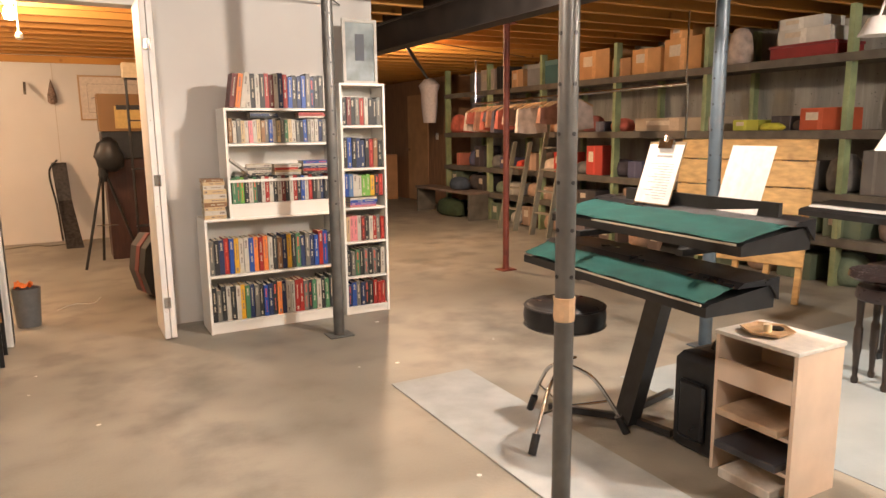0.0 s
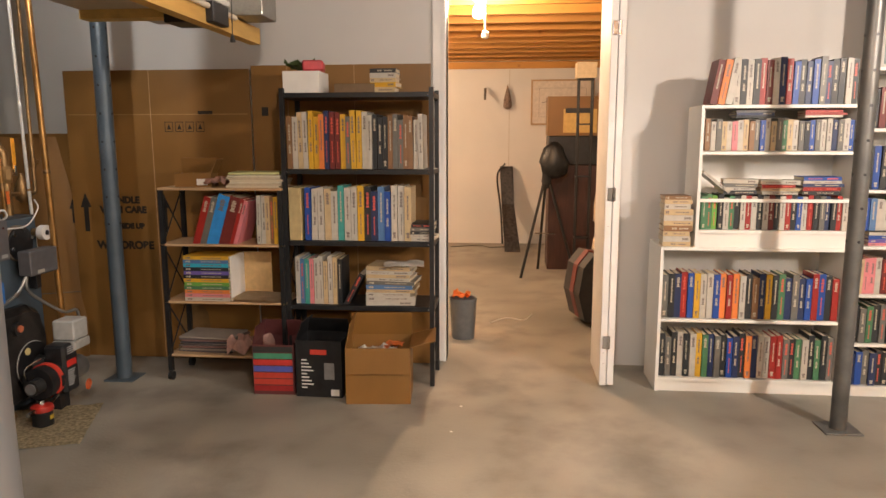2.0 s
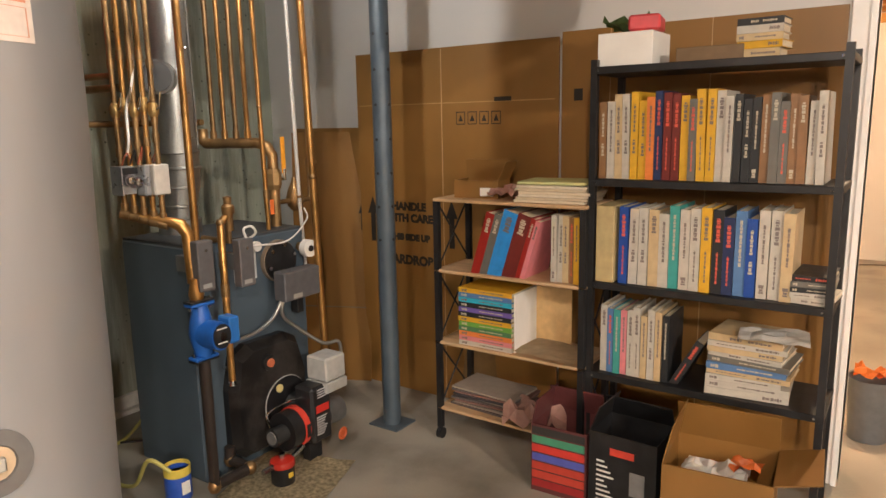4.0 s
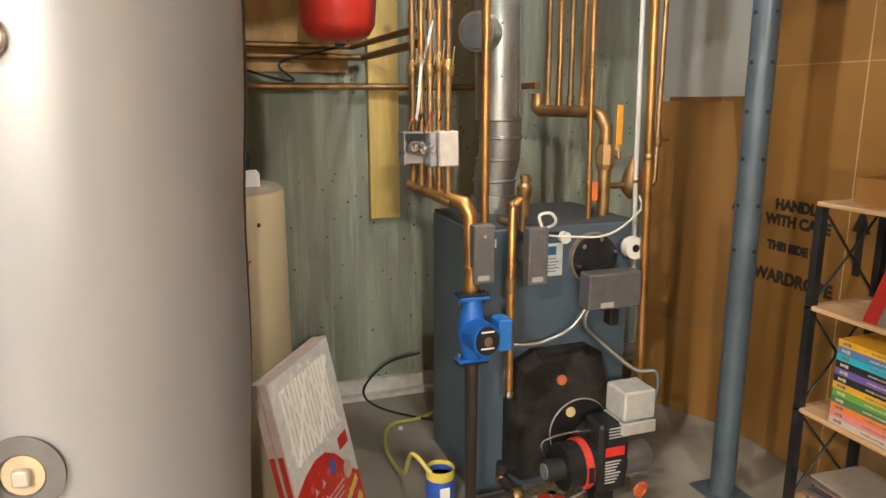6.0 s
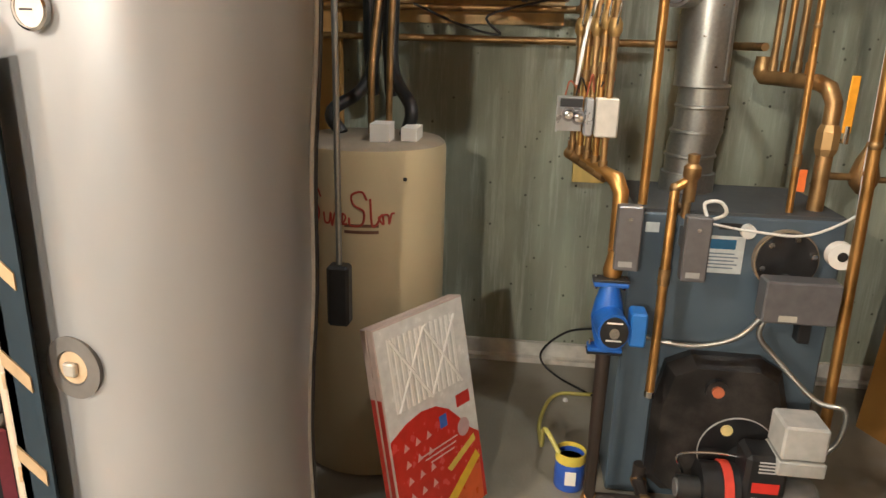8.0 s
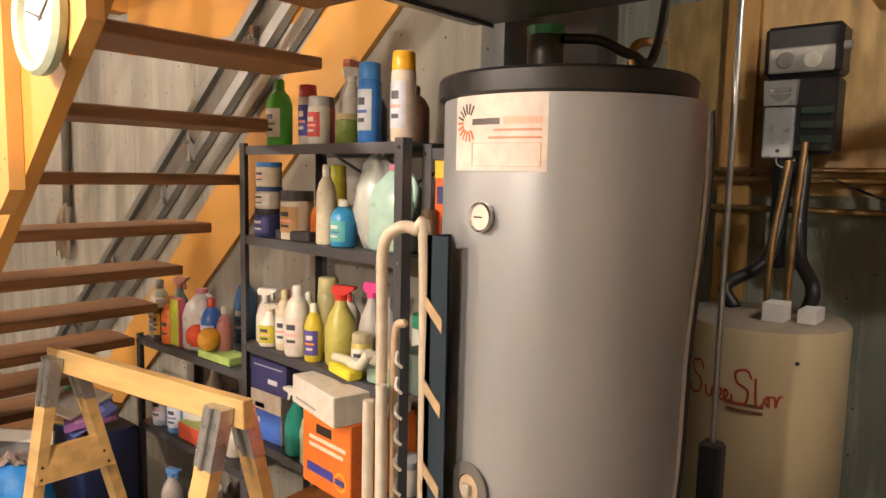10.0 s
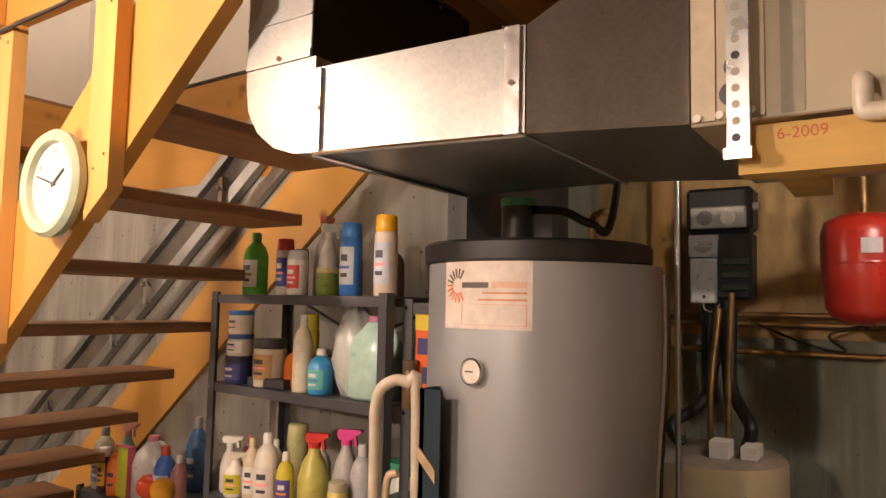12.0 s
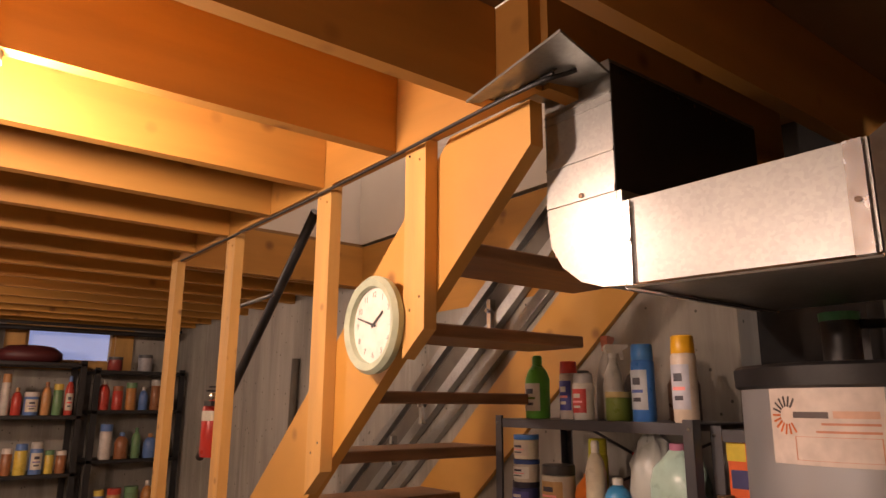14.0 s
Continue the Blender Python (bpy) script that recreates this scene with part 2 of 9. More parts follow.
def tube(points, r, seg=10, bm=None, cap=True):
    """A round rod through the points, with mitred corners."""
    b = bmesh.new()
    pts = [Vector(p) for p in points]
    rings = []
    ref = None
    for i, p in enumerate(pts):
        d0 = (p - pts[i - 1]).normalized() if i else (pts[1] - p).normalized()
        d1 = (pts[i + 1] - p).normalized() if i < len(pts) - 1 else d0
        d = (d0 + d1).normalized() if (d0 + d1).length > 1e-5 else d1
        if ref is None:
            ref = d.orthogonal().normalized()
        ref = (ref - d * ref.dot(d)).normalized()
        side = d.cross(ref)
        rad = r[i] if isinstance(r, (list, tuple)) else r
        k = 1 / max(0.5, d.dot(d1)) if 0 < i < len(pts) - 1 else 1
        rings.append([b.verts.new(p + (ref * math.cos(a) + side * math.sin(a)) * rad * (k if k < 1.2 else 1.1)) for a in [2 * math.pi * j / seg for j in range(seg)]])
    for a, c in zip(rings, rings[1:]):
        for j in range(seg):
            b.faces.new((a[j], a[(j + 1) % seg], c[(j + 1) % seg], c[j]))
    if cap:
        b.faces.new(rings[0][::-1]), b.faces.new(rings[-1])
    return merge(bm, b)


def curvy(points, r, seg=8, steps=6, bm=None):
    """A rod along a smooth curve through the points."""
    p = [Vector(q) for q in points]
    p = [p[0] * 2 - p[1], *p, p[-1] * 2 - p[-2]]
    out = []
    for i in range(1, len(p) - 2):
        for k in range(steps):
            t = k / steps
            out.append(0.5 * ((2 * p[i]) + (p[i + 1] - p[i - 1]) * t + (2 * p[i - 1] - 5 * p[i] + 4 * p[i + 1] - p[i + 2]) * t * t + (3 * p[i] - p[i - 1] - 3 * p[i + 1] + p[i + 2]) * t ** 3))
    out.append(p[-2])
    return tube(out, r, seg, bm)


def turn(profile, seg=20, bm=None, at=(0, 0, 0)):
    """A lathe: profile of (radius, height) about z."""
    b = bmesh.new()
    rings = []
    for r, z in profile:
        rings.append([b.verts.new((at[0] + r * math.cos(2 * math.pi * j / seg), at[1] + r * math.sin(2 * math.pi * j / seg), at[2] + z)) for j in range(seg)])
    for a, c in zip(rings, rings[1:]):
        for j in range(seg):
            b.faces.new((a[j], a[(j + 1) % seg], c[(j + 1) % seg], c[j]))
    if profile[0][0] > 1e-4:
        b.faces.new(rings[0][::-1])
    if profile[-1][0] > 1e-4:
        b.faces.new(rings[-1])
    bmesh.ops.remove_doubles(b, verts=b.verts, dist=1e-6)
    return merge(bm, b)


def prism(poly, axis, a, b_, bm=None):
    """A polygon in the plane across axis ('x': (y, z) pairs, 'y': (x, z), 'z': (x, y)), from a to b_ along it."""
    b = bmesh.new()

    def at(p, q):
        return {"x": (q, p[0], p[1]), "y": (p[0], q, p[1]), "z": (p[0], p[1], q)}[axis]
    lo, hi = [b.verts.new(at(p, a)) for p in poly], [b.verts.new(at(p, b_)) for p in poly]
    b.faces.new(lo), b.faces.new(hi[::-1])
    for i in range(len(poly)):
        j = (i + 1) % len(poly)
        b.faces.new((lo[i], lo[j], hi[j], hi[i]))
    return merge(bm, b)


def loft(rings, bm=None):
    """A skin through rings of points, closed at both ends."""
    b = bmesh.new()
    vs = [[b.verts.new(p) for p in r] for r in rings]
    for a, c in zip(vs, vs[1:]):
        for j in range(len(a)):
            b.faces.new((a[j], a[(j + 1) % len(a)], c[(j + 1) % len(a)], c[j]))
    b.faces.new(vs[0][::-1]), b.faces.new(vs[-1])
    return merge(bm, b)


def sheet(w, h, amp=0.02, n=8, seed=0, thick=0.004):
    """A crumpled cloth or paper, w by h, lying about z = 0."""
    b = bmesh.new()
    g = [[b.verts.new((w * (i / n - 0.5), h * (j / n - 0.5), amp * (0.6 + noise.noise(Vector((i * 0.6 + seed * 9, j * 0.6, seed)))))) for j in range(n + 1)] for i in range(n + 1)]
    top = [b.faces.new((g[i][j], g[i + 1][j], g[i + 1][j + 1], g[i][j + 1])) for i in range(n) for j in range(n)]
    bmesh.ops.solidify(b, geom=top, thickness=thick)
    return b


def lettering(text, size, material, parent, loc, rx=90.0, rz=0.0, depth=0.0006, align="CENTER", name="lettering", ry=0.0, stretch=1.0, bold=0.0):
    cu = bpy.data.curves.new(name, "FONT")
    cu.offset = bold
    cu.body, cu.size, cu.extrude, cu.align_x, cu.align_y = text, size, depth, align, "CENTER"
    tmp = bpy.data.objects.new(name, cu)
    scene.collection.objects.link(tmp)
    dg = bpy.context.evaluated_depsgraph_get()
    me = bpy.data.meshes.new_from_object(tmp.evaluated_get(dg))
    bpy.data.objects.remove(tmp)
    me.materials.clear()
    me.materials.append(material)
    ob = new(name, me)
    ob.parent = parent
    ob.matrix_basis = pose(*loc, rx, ry, rz) @ Matrix.Diagonal((stretch, 1, 1, 1))
    return ob


def bent(ob, r, ang, z, stretch=1.0):
    """Bends a mesh made flat in x and y round a standing cylinder of radius r."""
    ob.matrix_basis = Matrix.Identity(4)
    for v in ob.data.vertices:
        a, rr = ang + v.co.x * stretch / r, r + 0.0008 + v.co.z
        v.co = (rr * math.cos(a), rr * math.sin(a), z + v.co.y)
    return ob

# ---- structure ----
CEIL, SUB = 2.35, 2.59


def wall(name, *boxes, material=M_WHITE, label=""):
    bm = None
    for bx in boxes:
        bm = box(*bx, bm=bm)
    return part(name, bm, material, None, label, kind="structure")


floor = part("floor", box(-3.3, 8.4, -3.4, 16.0, -0.15, 0), M_FLOOR, kind="structure")
part("subfloor", box(-0.51, 8.4, -3.4, 16.0, SUB, SUB + 0.02, box(-3.3, -0.51, -3.4, 0.4, SUB, SUB + 0.02, box(-3.3, -0.51, 2.86, 16.0, SUB, SUB + 0.02))), M_PLY, kind="structure")
wall("wall_west", (-3.25, -3.03, 2.72, 5.6, 0, SUB), material=M_CONC)
wall("wall_stair", (-1.85, -1.6, -3.2, 2.72, 0, SUB), material=M_CONCW)
wall("wall_return", (-3.25, -1.85, 2.5, 2.72, 0, SUB), material=M_CONC)
wall("wall_south", (-1.6, -1.05, -3.25, -3.0, 0, SUB), (-1.05, -0.33, -3.25, -3.0, 0, 2.02), (-1.05, -0.33, -3.25, -3.0, 2.36, SUB), (-0.33, 8.4, -3.25, -3.0, 0, SUB), material=M_CONCW)
wall("wall_east", (7.0, 7.25, -3.0, 15.0, 0, SUB), material=M_CONCW)
wall("wall_north", (-3.25, 7.0, 14.9, 15.1, 0, SUB), material=M_CONCW)
wall("wall_partition", (-3.25, 0.05, 5.6, 5.72, 0, SUB), (0.97, 2.66, 5.6, 5.72, 0, SUB), (0.05, 0.97, 5.6, 5.72, 2.23, SUB))
wall("wall_back_room", (-3.25, 2.66, 10.6, 10.75, 0, SUB), (2.54, 2.66, 5.72, 10.6, 0, SUB), (-3.25, -3.03, 5.72, 10.6, 0, SUB))

# ---- ceiling, posts ----
k = 0
for k in range(46):
    y = 14.97 - 0.4065 * k
    if y < -2.95:
        break
    a = -0.51 if 0.45 < y < 2.88 else (-1.6 if y < 2.72 else -3.03)
    if y < 10.5:
        part("joist", box(a, 3.12, y - 0.02, y + 0.02, CEIL, SUB - 0.002), M_JOIST, kind="structure", loc=(0, 0, 0))
    part("joist", box(3.26, 7.0, y - 0.02, y + 0.02, CEIL, SUB - 0.002), M_JOIST, kind="structure")
for k in range(9):
    part("joist", box(2.66, 3.12, 10.9 + 0.4065 * k, 10.94 + 0.4065 * k, CEIL, SUB - 0.002), M_JOIST, kind="structure")
part("stair_header", box(-0.55, -0.512, 0.42, 2.9, CEIL, SUB - 0.003), M_JOISTY, kind="structure")
part("stair_header", box(-1.6, -0.552, 0.38, 0.42, CEIL, SUB - 0.003), M_JOIST, kind="structure")
part("stair_header", box(-1.6, -0.552, 2.88, 2.92, CEIL, SUB - 0.003), M_JOIST, kind="structure")
part("ceiling_upstairs", box(-1.95, 0.0, 0.0, 3.3, 4.6, 4.65), M_PLASTER, kind="structure")
for bx in ((-1.75, -1.6, 0.3, 3.0), (-0.5, -0.4, 0.3, 3.0), (-1.6, -0.5, 0.25, 0.37), (-1.6, -0.5, 2.95, 3.05)):
    wall("wall_upstairs", (*bx, SUB + 0.02, 4.6), material=M_PLASTER)
part("sill_board", box(-1.62, -1.598, 0.42, 2.5, CEIL - 0.22, SUB), M_JOISTY, kind="structure")
beam = part("main_beam", box(3.12, 3.26, -3.0, 14.9, CEIL - 0.006, CEIL, box(3.18, 3.2, -3.0, 14.9, 2.11, CEIL, box(3.12, 3.26, -3.0, 14.9, 2.1, 2.112))), M_DBEAM, kind="structure")
part("beam_cover", box(3.13, 3.25, -3.0, 14.9, 2.35, SUB), M_DBEAM, kind="structure")


def post(x, y, r, material, top, label, holes=True):
    t = thing("steel_post", (x, y, 0), label, "post", "steel posts under the ceiling")
    part("base_plate", box(-0.085, 0.085, -0.075, 0.075, 0, 0.008, bevel=0.002), material, t)
    part("tube", tube([(0, 0, 0.008), (0, 0, top - 0.01)], r, 24), material, t, smooth=40)
    part("top_plate", box(-0.075, 0.075, -0.075, 0.075, top - 0.01, top), material, t)
    if holes:
        bm = None
        for z in [0.9 + 0.15 * i for i in range(9)]:
            for s in (-1, 1):
                bm = tube([(s * (r - 0.004), 0, z), (s * (r + 0.0015), 0, z)], 0.007, 8, bm)
                bm = tube([(0, s * (r - 0.004), z), (0, s * (r + 0.0015), z)], 0.007, 8, bm)
        tagged(part("pin_holes", bm, M_BLACK, t), kind="stuff")
    return t


p = post(1.821, 2.125, 0.032, M_STEELG, CEIL, "grey steel post with pin holes and a scrap of masking tape")
part("tape", turn([(0.0, 0.748), (0.034, 0.752), (0.036, 0.77), (0.035, 0.81), (0.037, 0.83), (0.0, 0.833)], 14), paint(0.62, 0.42, 0.25, 0.7), p, "crinkled masking tape")
post(1.985, 4.728, 0.036, M_STEELG, CEIL, "grey steel post beside the white bookcases")
post(-1.775, 5.114, 0.042, M_STEELB, CEIL, "blue-grey painted steel post by the cardboard")
post(3.9, 3.3, 0.04, M_STEELB, CEIL, "blue-grey steel post behind the keyboards")
p = post(4.19, 5.98, 0.03, mat("rust_red_post", (0.17, 0.035, 0.02), 0.6, 0, 0.15, 8, 0.1), CEIL, "rust-red adjustable steel post on a thin screw jack", False)

# ---- doorway ----
d = part("door_frame", box(0.03, 0.05, 5.575, 5.74, 0, 2.23, box(0.97, 0.99, 5.575, 5.74, 0, 2.23, box(0.03, 0.99, 5.575, 5.74, 2.21, 2.23))), M_TRIM, kind="structure")
part("door_casing", box(-0.03, 0.035, 5.583, 5.597, 0, 2.28, bevel=0.003), M_TRIM, kind="structure")
part("door_casing", box(0.985, 1.05, 5.583, 5.597, 0, 2.28, bevel=0.003), M_TRIM, kind="structure")
part("door_casing", box(0.036, 0.984, 5.584, 5.598, 2.215, 2.28, bevel=0.003), M_TRIM, kind="structure")
door = thing("bifold_door", (0.955, 5.19, 0), "white bifold door folded open beside the doorway", "door")
part("leaf", box(-0.022, 0.014, 0, 0.41, 0.015, 2.2, bevel=0.002), M_TRIM, door)
part("leaf", box(0.02, 0.055, 0.01, 0.40, 0.015, 2.2, bevel=0.002), M_TRIM, door)
for z in (0.26, 1.07, 1.92):
    h = part("hinge", box(-0.012, 0.03, -0.004, -0.0005, z - 0.035, z + 0.035, tube([(0.017, -0.006, z - 0.038), (0.017, -0.006, z + 0.038)], 0.005, 8)), M_CHROME, door, "worn nickel hinge")
for z in (0.14, 0.2, 0.9, 1.45):
    part("screw", turn([(0.004, 0), (0.003, 0.002)], 8), M_CHROME, door, loc=(-0.004, -0.0005, z))

# ---- white bookcases ----


def cabinet_box(name, x, y, z, w, d_, h, shelves, label, material=M_BCASE, plinth=0.06, t=0.017, back=True, group="white bookcases"):
    c = thing(name, (x, y, z), label, "bookcase", group)
    part("side_panel", box(0, t, 0, d_, 0, h, bevel=0.001), material, c)
    part("side_panel", box(w - t, w, 0, d_, 0, h, bevel=0.001), material, c)
    part("top_panel", box(t, w - t, 0.001, d_, h - t, h, bevel=0.001), material, c)
    part("bottom_panel", box(t, w - t, 0.001, d_, plinth, plinth + t), material, c)
    if plinth > 0.02:
        part("plinth", box(t, w - t, 0.012, 0.027, 0, plinth), material, c)
    if back:
        part("back_panel", box(t, w - t, d_ - 0.006, d_, plinth + t, h - t), material, c)
    for s in shelves:
        part("shelf", box(t + 0.001, w - t - 0.001, 0.006, d_ - 0.007, s - t, s, bevel=0.001), material, c)
    return c


W1 = 0.95
cabinet_box("bookcase", 1.228, 5.17, 0, W1, 0.3, 0.795, [0.405], "white two-shelf bookcase full of hardbacks against the wall")
cabinet_box("bookcase", 1.40, 5.175, 0.795, W1 - 0.16, 0.26, 0.735, [0.255, 0.5], "white bookcase of paperbacks standing on the lower bookcase", plinth=0.075)
cabinet_box("bookcase", 2.215, 5.175, 0, 0.352, 0.24, 1.71, [0.29, 0.555, 0.81, 1.10, 1.41], "tall narrow white bookcase filled with paperbacks", plinth=0.04)

INK_L, INK_D, PAGES = paint(0.45, 0.40, 0.30), paint(0.16, 0.13, 0.12), mat("book_pages", (0.62, 0.54, 0.40), 0.9, 0, 0.06, 8, 0.3, stretch=(80, 1, 1))
_books = {}


def book_mesh(t, h, d_, col, seed):
    """A closed book: cover, page block, and bars for its title; the spine looks to -y."""
    key = (round(t, 3), round(h, 3), round(d_, 3), col, seed % 5)
    if key in _books:
        return _books[key]
    cover = box(0, 0.002, 0.002, d_, 0, h, box(t - 0.002, t, 0.002, d_, 0, h, box(0, t, 0, 0.003, 0, h)))
    n0 = len(cover.faces)
    bm = box(0.002, t - 0.002, 0.003, d_ - 0.003, 0.003, h - 0.004, cover)
    n1 = len(bm.faces)
    k = seed % 5
    if t > 0.012:
        bands = [(0.55, 0.86, 0.24), (0.3, 0.46, 0.3)] if k == 0 else [(0.35, 0.9, 0.2)] if k == 1 else [(0.62, 0.9, 0.3), (0.12, 0.5, 0.14)] if k == 2 else [(0.06, 0.16, 0.36), (0.4, 0.85, 0.17)] if k == 3 else [(0.7, 0.92, 0.34)]
        for a, b_, wd in bands:
            z, i = a, seed
            while z < b_:
                dz = (0.035, 0.06, 0.045, 0.025)[i % 4]
                w = wd * (0.68, 0.45, 0.6, 0.5)[(i + k) % 4]
                bm = box(t * (0.5 - w), t * (0.5 + w), -0.0005, 0.0004, h * z, h * min(b_, z + dz * 0.8), bm)
                z, i = z + dz, i + 1
    me = bpy.data.meshes.new("book")
    bmesh.ops.recalc_face_normals(bm, faces=bm.faces)
    bm.faces.ensure_lookup_table()
    for i, f in enumerate(bm.faces):
        f.material_index = 0 if i < n0 else 1 if i < n1 else 2
    bm.to_mesh(me)
    bm.free()
    lum = sum(col)
    me.materials.append(paint(*col)), me.materials.append(PAGES), me.materials.append(INK_D if lum > 0.8 else INK_L if k != 2 else paint(0.6, 0.1, 0.06))
    _books[key] = me
    return me


PAL = {"k": (0.018, 0.02, 0.022), "n": (0.016, 0.028, 0.085), "r": (0.28, 0.016, 0.010), "m": (0.13, 0.018, 0.014), "w": (0.45, 0.42, 0.36), "c": (0.48, 0.36, 0.20), "y": (0.58, 0.33, 0.02), "o": (0.65, 0.19, 0.04), "b": (0.014, 0.06, 0.28), "t": (0.05, 0.28, 0.25), "g": (0.06, 0.17, 0.08), "G": (0.13, 0.32, 0.05), "p": (0.6, 0.2, 0.22), "s": (0.13, 0.125, 0.11), "u": (0.22, 0.115, 0.05), "v": (0.13, 0.09, 0.32), "B": (0.08, 0.17, 0.34)}
COLN = {"k": "black", "n": "navy", "r": "red", "m": "maroon", "w": "white", "c": "cream", "y": "yellow", "o": "orange", "b": "blue", "t": "teal", "g": "dark green", "G": "lime green", "p": "pink", "s": "grey", "u": "brown", "v": "purple", "B": "light blue"}
rb = random.Random(7)


def row(x0, x1, y, z, h, colors, group, where, th=(0.016, 0.034), depth=0.14, vary=0.12, lean=0):
    x, i = x0, 0
    fill = (x1 - x0) / len(colors)
    for i, c in enumerate(colors):
        t = max(0.008, round(fill * rb.uniform(0.88, 0.995), 3))
        hh = round(h * (1 - rb.choice([0, 0.02, 0.04, 0.06, 0.1][: 2 + int(vary * 38)])), 3)
        dd = round(depth * rb.choice([1, 0.97, 0.93]), 3)
        ob = new("book", book_mesh(t, hh, dd, PAL[c], rb.randrange(5)))
        a = lean + (rb.uniform(-1.2, 1.2) if rb.random() < 0.2 else 0)
        ob.matrix_basis = pose(x, y + rb.uniform(0, 0.012), z + 0.0005 + max(0, t * math.sin(radians(a)) if a > 0 else 0), 0, a, 0)
        tagged(ob, f"{COLN[c]} book upright {where}" if abs(lean) < 4 else f"{COLN[c]} book leaning {where}", "book", group)
        x = x0 + fill * (i + 1)


def pile(x, y, z, colors, group, where, w=0.16, d_=0.12, t=0.022, jitter=6):
    zz = z + 0.0008
    for c in colors:
        tt = round(t * rb.uniform(0.75, 1.2), 3)
        ob = new("book", book_mesh(tt, round(w * rb.choice([1, 0.95, 0.9]), 3), d_, PAL[c], rb.randrange(5)))
        ob.matrix_basis = pose(x, y, zz, 0, 0, rb.uniform(-jitter, jitter)) @ pose(0, 0, 0, 0, 90, 0) @ pose(-tt, 0, -w / 2)
        tagged(ob, f"{COLN[c]} book flat {where}", "book", group)
        zz += tt + 0.0008


GW = "books on the white bookcases"
row(1.25, 2.155, 5.19, 0.079, 0.245, "kskwkwygnskbnkonwwrrskgwkgks", GW, "on the bottom shelf of the lower bookcase")
row(1.25, 2.155, 5.19, 0.407, 0.25, "sknrbywwborowkunykgnsnbrbkr", GW, "on the upper shelf of the lower bookcase")
row(1.43, 2.165, 5.19, 0.888, 0.185, "ggGkwgkwrwkwmkwrkbwrksnkrw", GW, "in the upper white bookcase")
row(1.43, 2.165, 5.19, 1.298, 0.165, "uwscwpwcusbwcsgcwskbswwnswb", GW, "on the inner shelf of the upper bookcase")
row(1.56, 2.165, 5.19, 1.5315, 0.235, "wkwkrmwnrbknbsnkkwk", GW, "on top of the upper bookcase")
row(1.445, 1.555, 5.19, 1.5315, 0.225, "mow", GW, "on top of the upper bookcase", lean=9)
pile(1.62, 5.19, 1.073, "kwsw", GW, "above the paperbacks", 0.17, 0.12, 0.018, 12)
pile(1.82, 5.19, 1.073, "wcrw", GW, "above the paperbacks", 0.19, 0.12, 0.018, 9)
pile(2.03, 5.19, 1.073, "krnwb", GW, "above the paperbacks", 0.20, 0.12, 0.018, 4)
pile(1.68, 5.2, 1.465, "kns", GW, "above the paperbacks", 0.2, 0.12, 0.013, 4)
pile(2.02, 5.2, 1.465, "wrr", GW, "above the paperbacks", 0.2, 0.12, 0.013, 4)
ob = new("book", book_mesh(0.016, 0.17, 0.12, PAL["w"], 2))
ob.matrix_basis = pose(1.437, 5.19, 1.195, 0, 128, 0) @ pose(0, 0, 0)
tagged(ob, "white paperback leaning at a slant on the upper shelf", "book", GW)
GN = "books in the narrow bookcase"
X0, X1 = 2.237, 2.545
row(X0, X1, 5.19, 0.058, 0.19, "nbsnkkrrr", GN, "in the narrow bookcase")
row(X0, X1, 5.19, 0.292, 0.205, "ksgkskskw", GN, "in the narrow bookcase")
row(X0, X1, 5.19, 0.557, 0.19, "cppwmkwrsr", GN, "in the narrow bookcase")
row(X0, X1, 5.19, 0.89, 0.17, "bBwwGGykr", GN, "in the narrow bookcase")
pile(2.39, 5.19, 0.812, "pvbw", GN, "in the narrow bookcase", 0.23, 0.14, 0.018, 2)
row(X0, X1, 5.19, 1.102, 0.22, "kbknnkruk", GN, "in the narrow bookcase")
row(X0, X1, 5.19, 1.412, 0.2, "kmksrwkks", GN, "in the narrow bookcase")
pile(1.315, 5.19, 0.7955, "cwcucwcwcu", "books piled on the lower bookcase", "on the lower bookcase", 0.15, 0.12, 0.026, 3)
# picture leaning on top of the narrow bookcase
pf = thing("picture", (2.30, 5.30, 1.711), "framed grey abstract picture leaning on the wall above the narrow bookcase", "picture")
part("frame", box(0, 0.27, 0, 0.02, 0, 0.025, box(0, 0.27, 0, 0.02, 0.44, 0.465, box(0, 0.022, 0, 0.02, 0.025, 0.44, box(0.248, 0.27, 0, 0.02, 0.025, 0.44)))), paint(0.42, 0.40, 0.36), pf)
part("canvas", box(0.022, 0.248, 0.009, 0.014, 0.025, 0.44), mat("grey_blue_picture", (0.16, 0.20, 0.21), 0.4, 0, 0.25, 6, 0, 0.5, (0.3, 0.32, 0.30)), pf)
part("dark_shape", box(0.10, 0.17, 0.006, 0.009, 0.17, 0.36), paint(0.03, 0.04, 0.06), pf)

# ---- cardboard and shelves left of the doorway ----


def card(name, x0, x1, y0, y1, z1, label, folds=(), rx=0):
    t = thing(name, (x0, y0, 0), label, "cardboard sheet")
    xs = [0, *folds, x1 - x0]
    for a, b_ in zip(xs, xs[1:]):
        part("panel", box(a + 0.002, b_ - 0.002, 0, y1 - y0, 0.003, z1, bevel=0.001), M_CARD, t)
    bm = None
    for f in folds:
        bm = box(f - 0.004, f + 0.004, 0.0012, (y1 - y0) - 0.001, 0.003, z1 - 0.003, bm)
    if bm:
        part("fold", bm, mat("cardboard_fold", (0.46, 0.29, 0.14), 0.8), t)
    return t


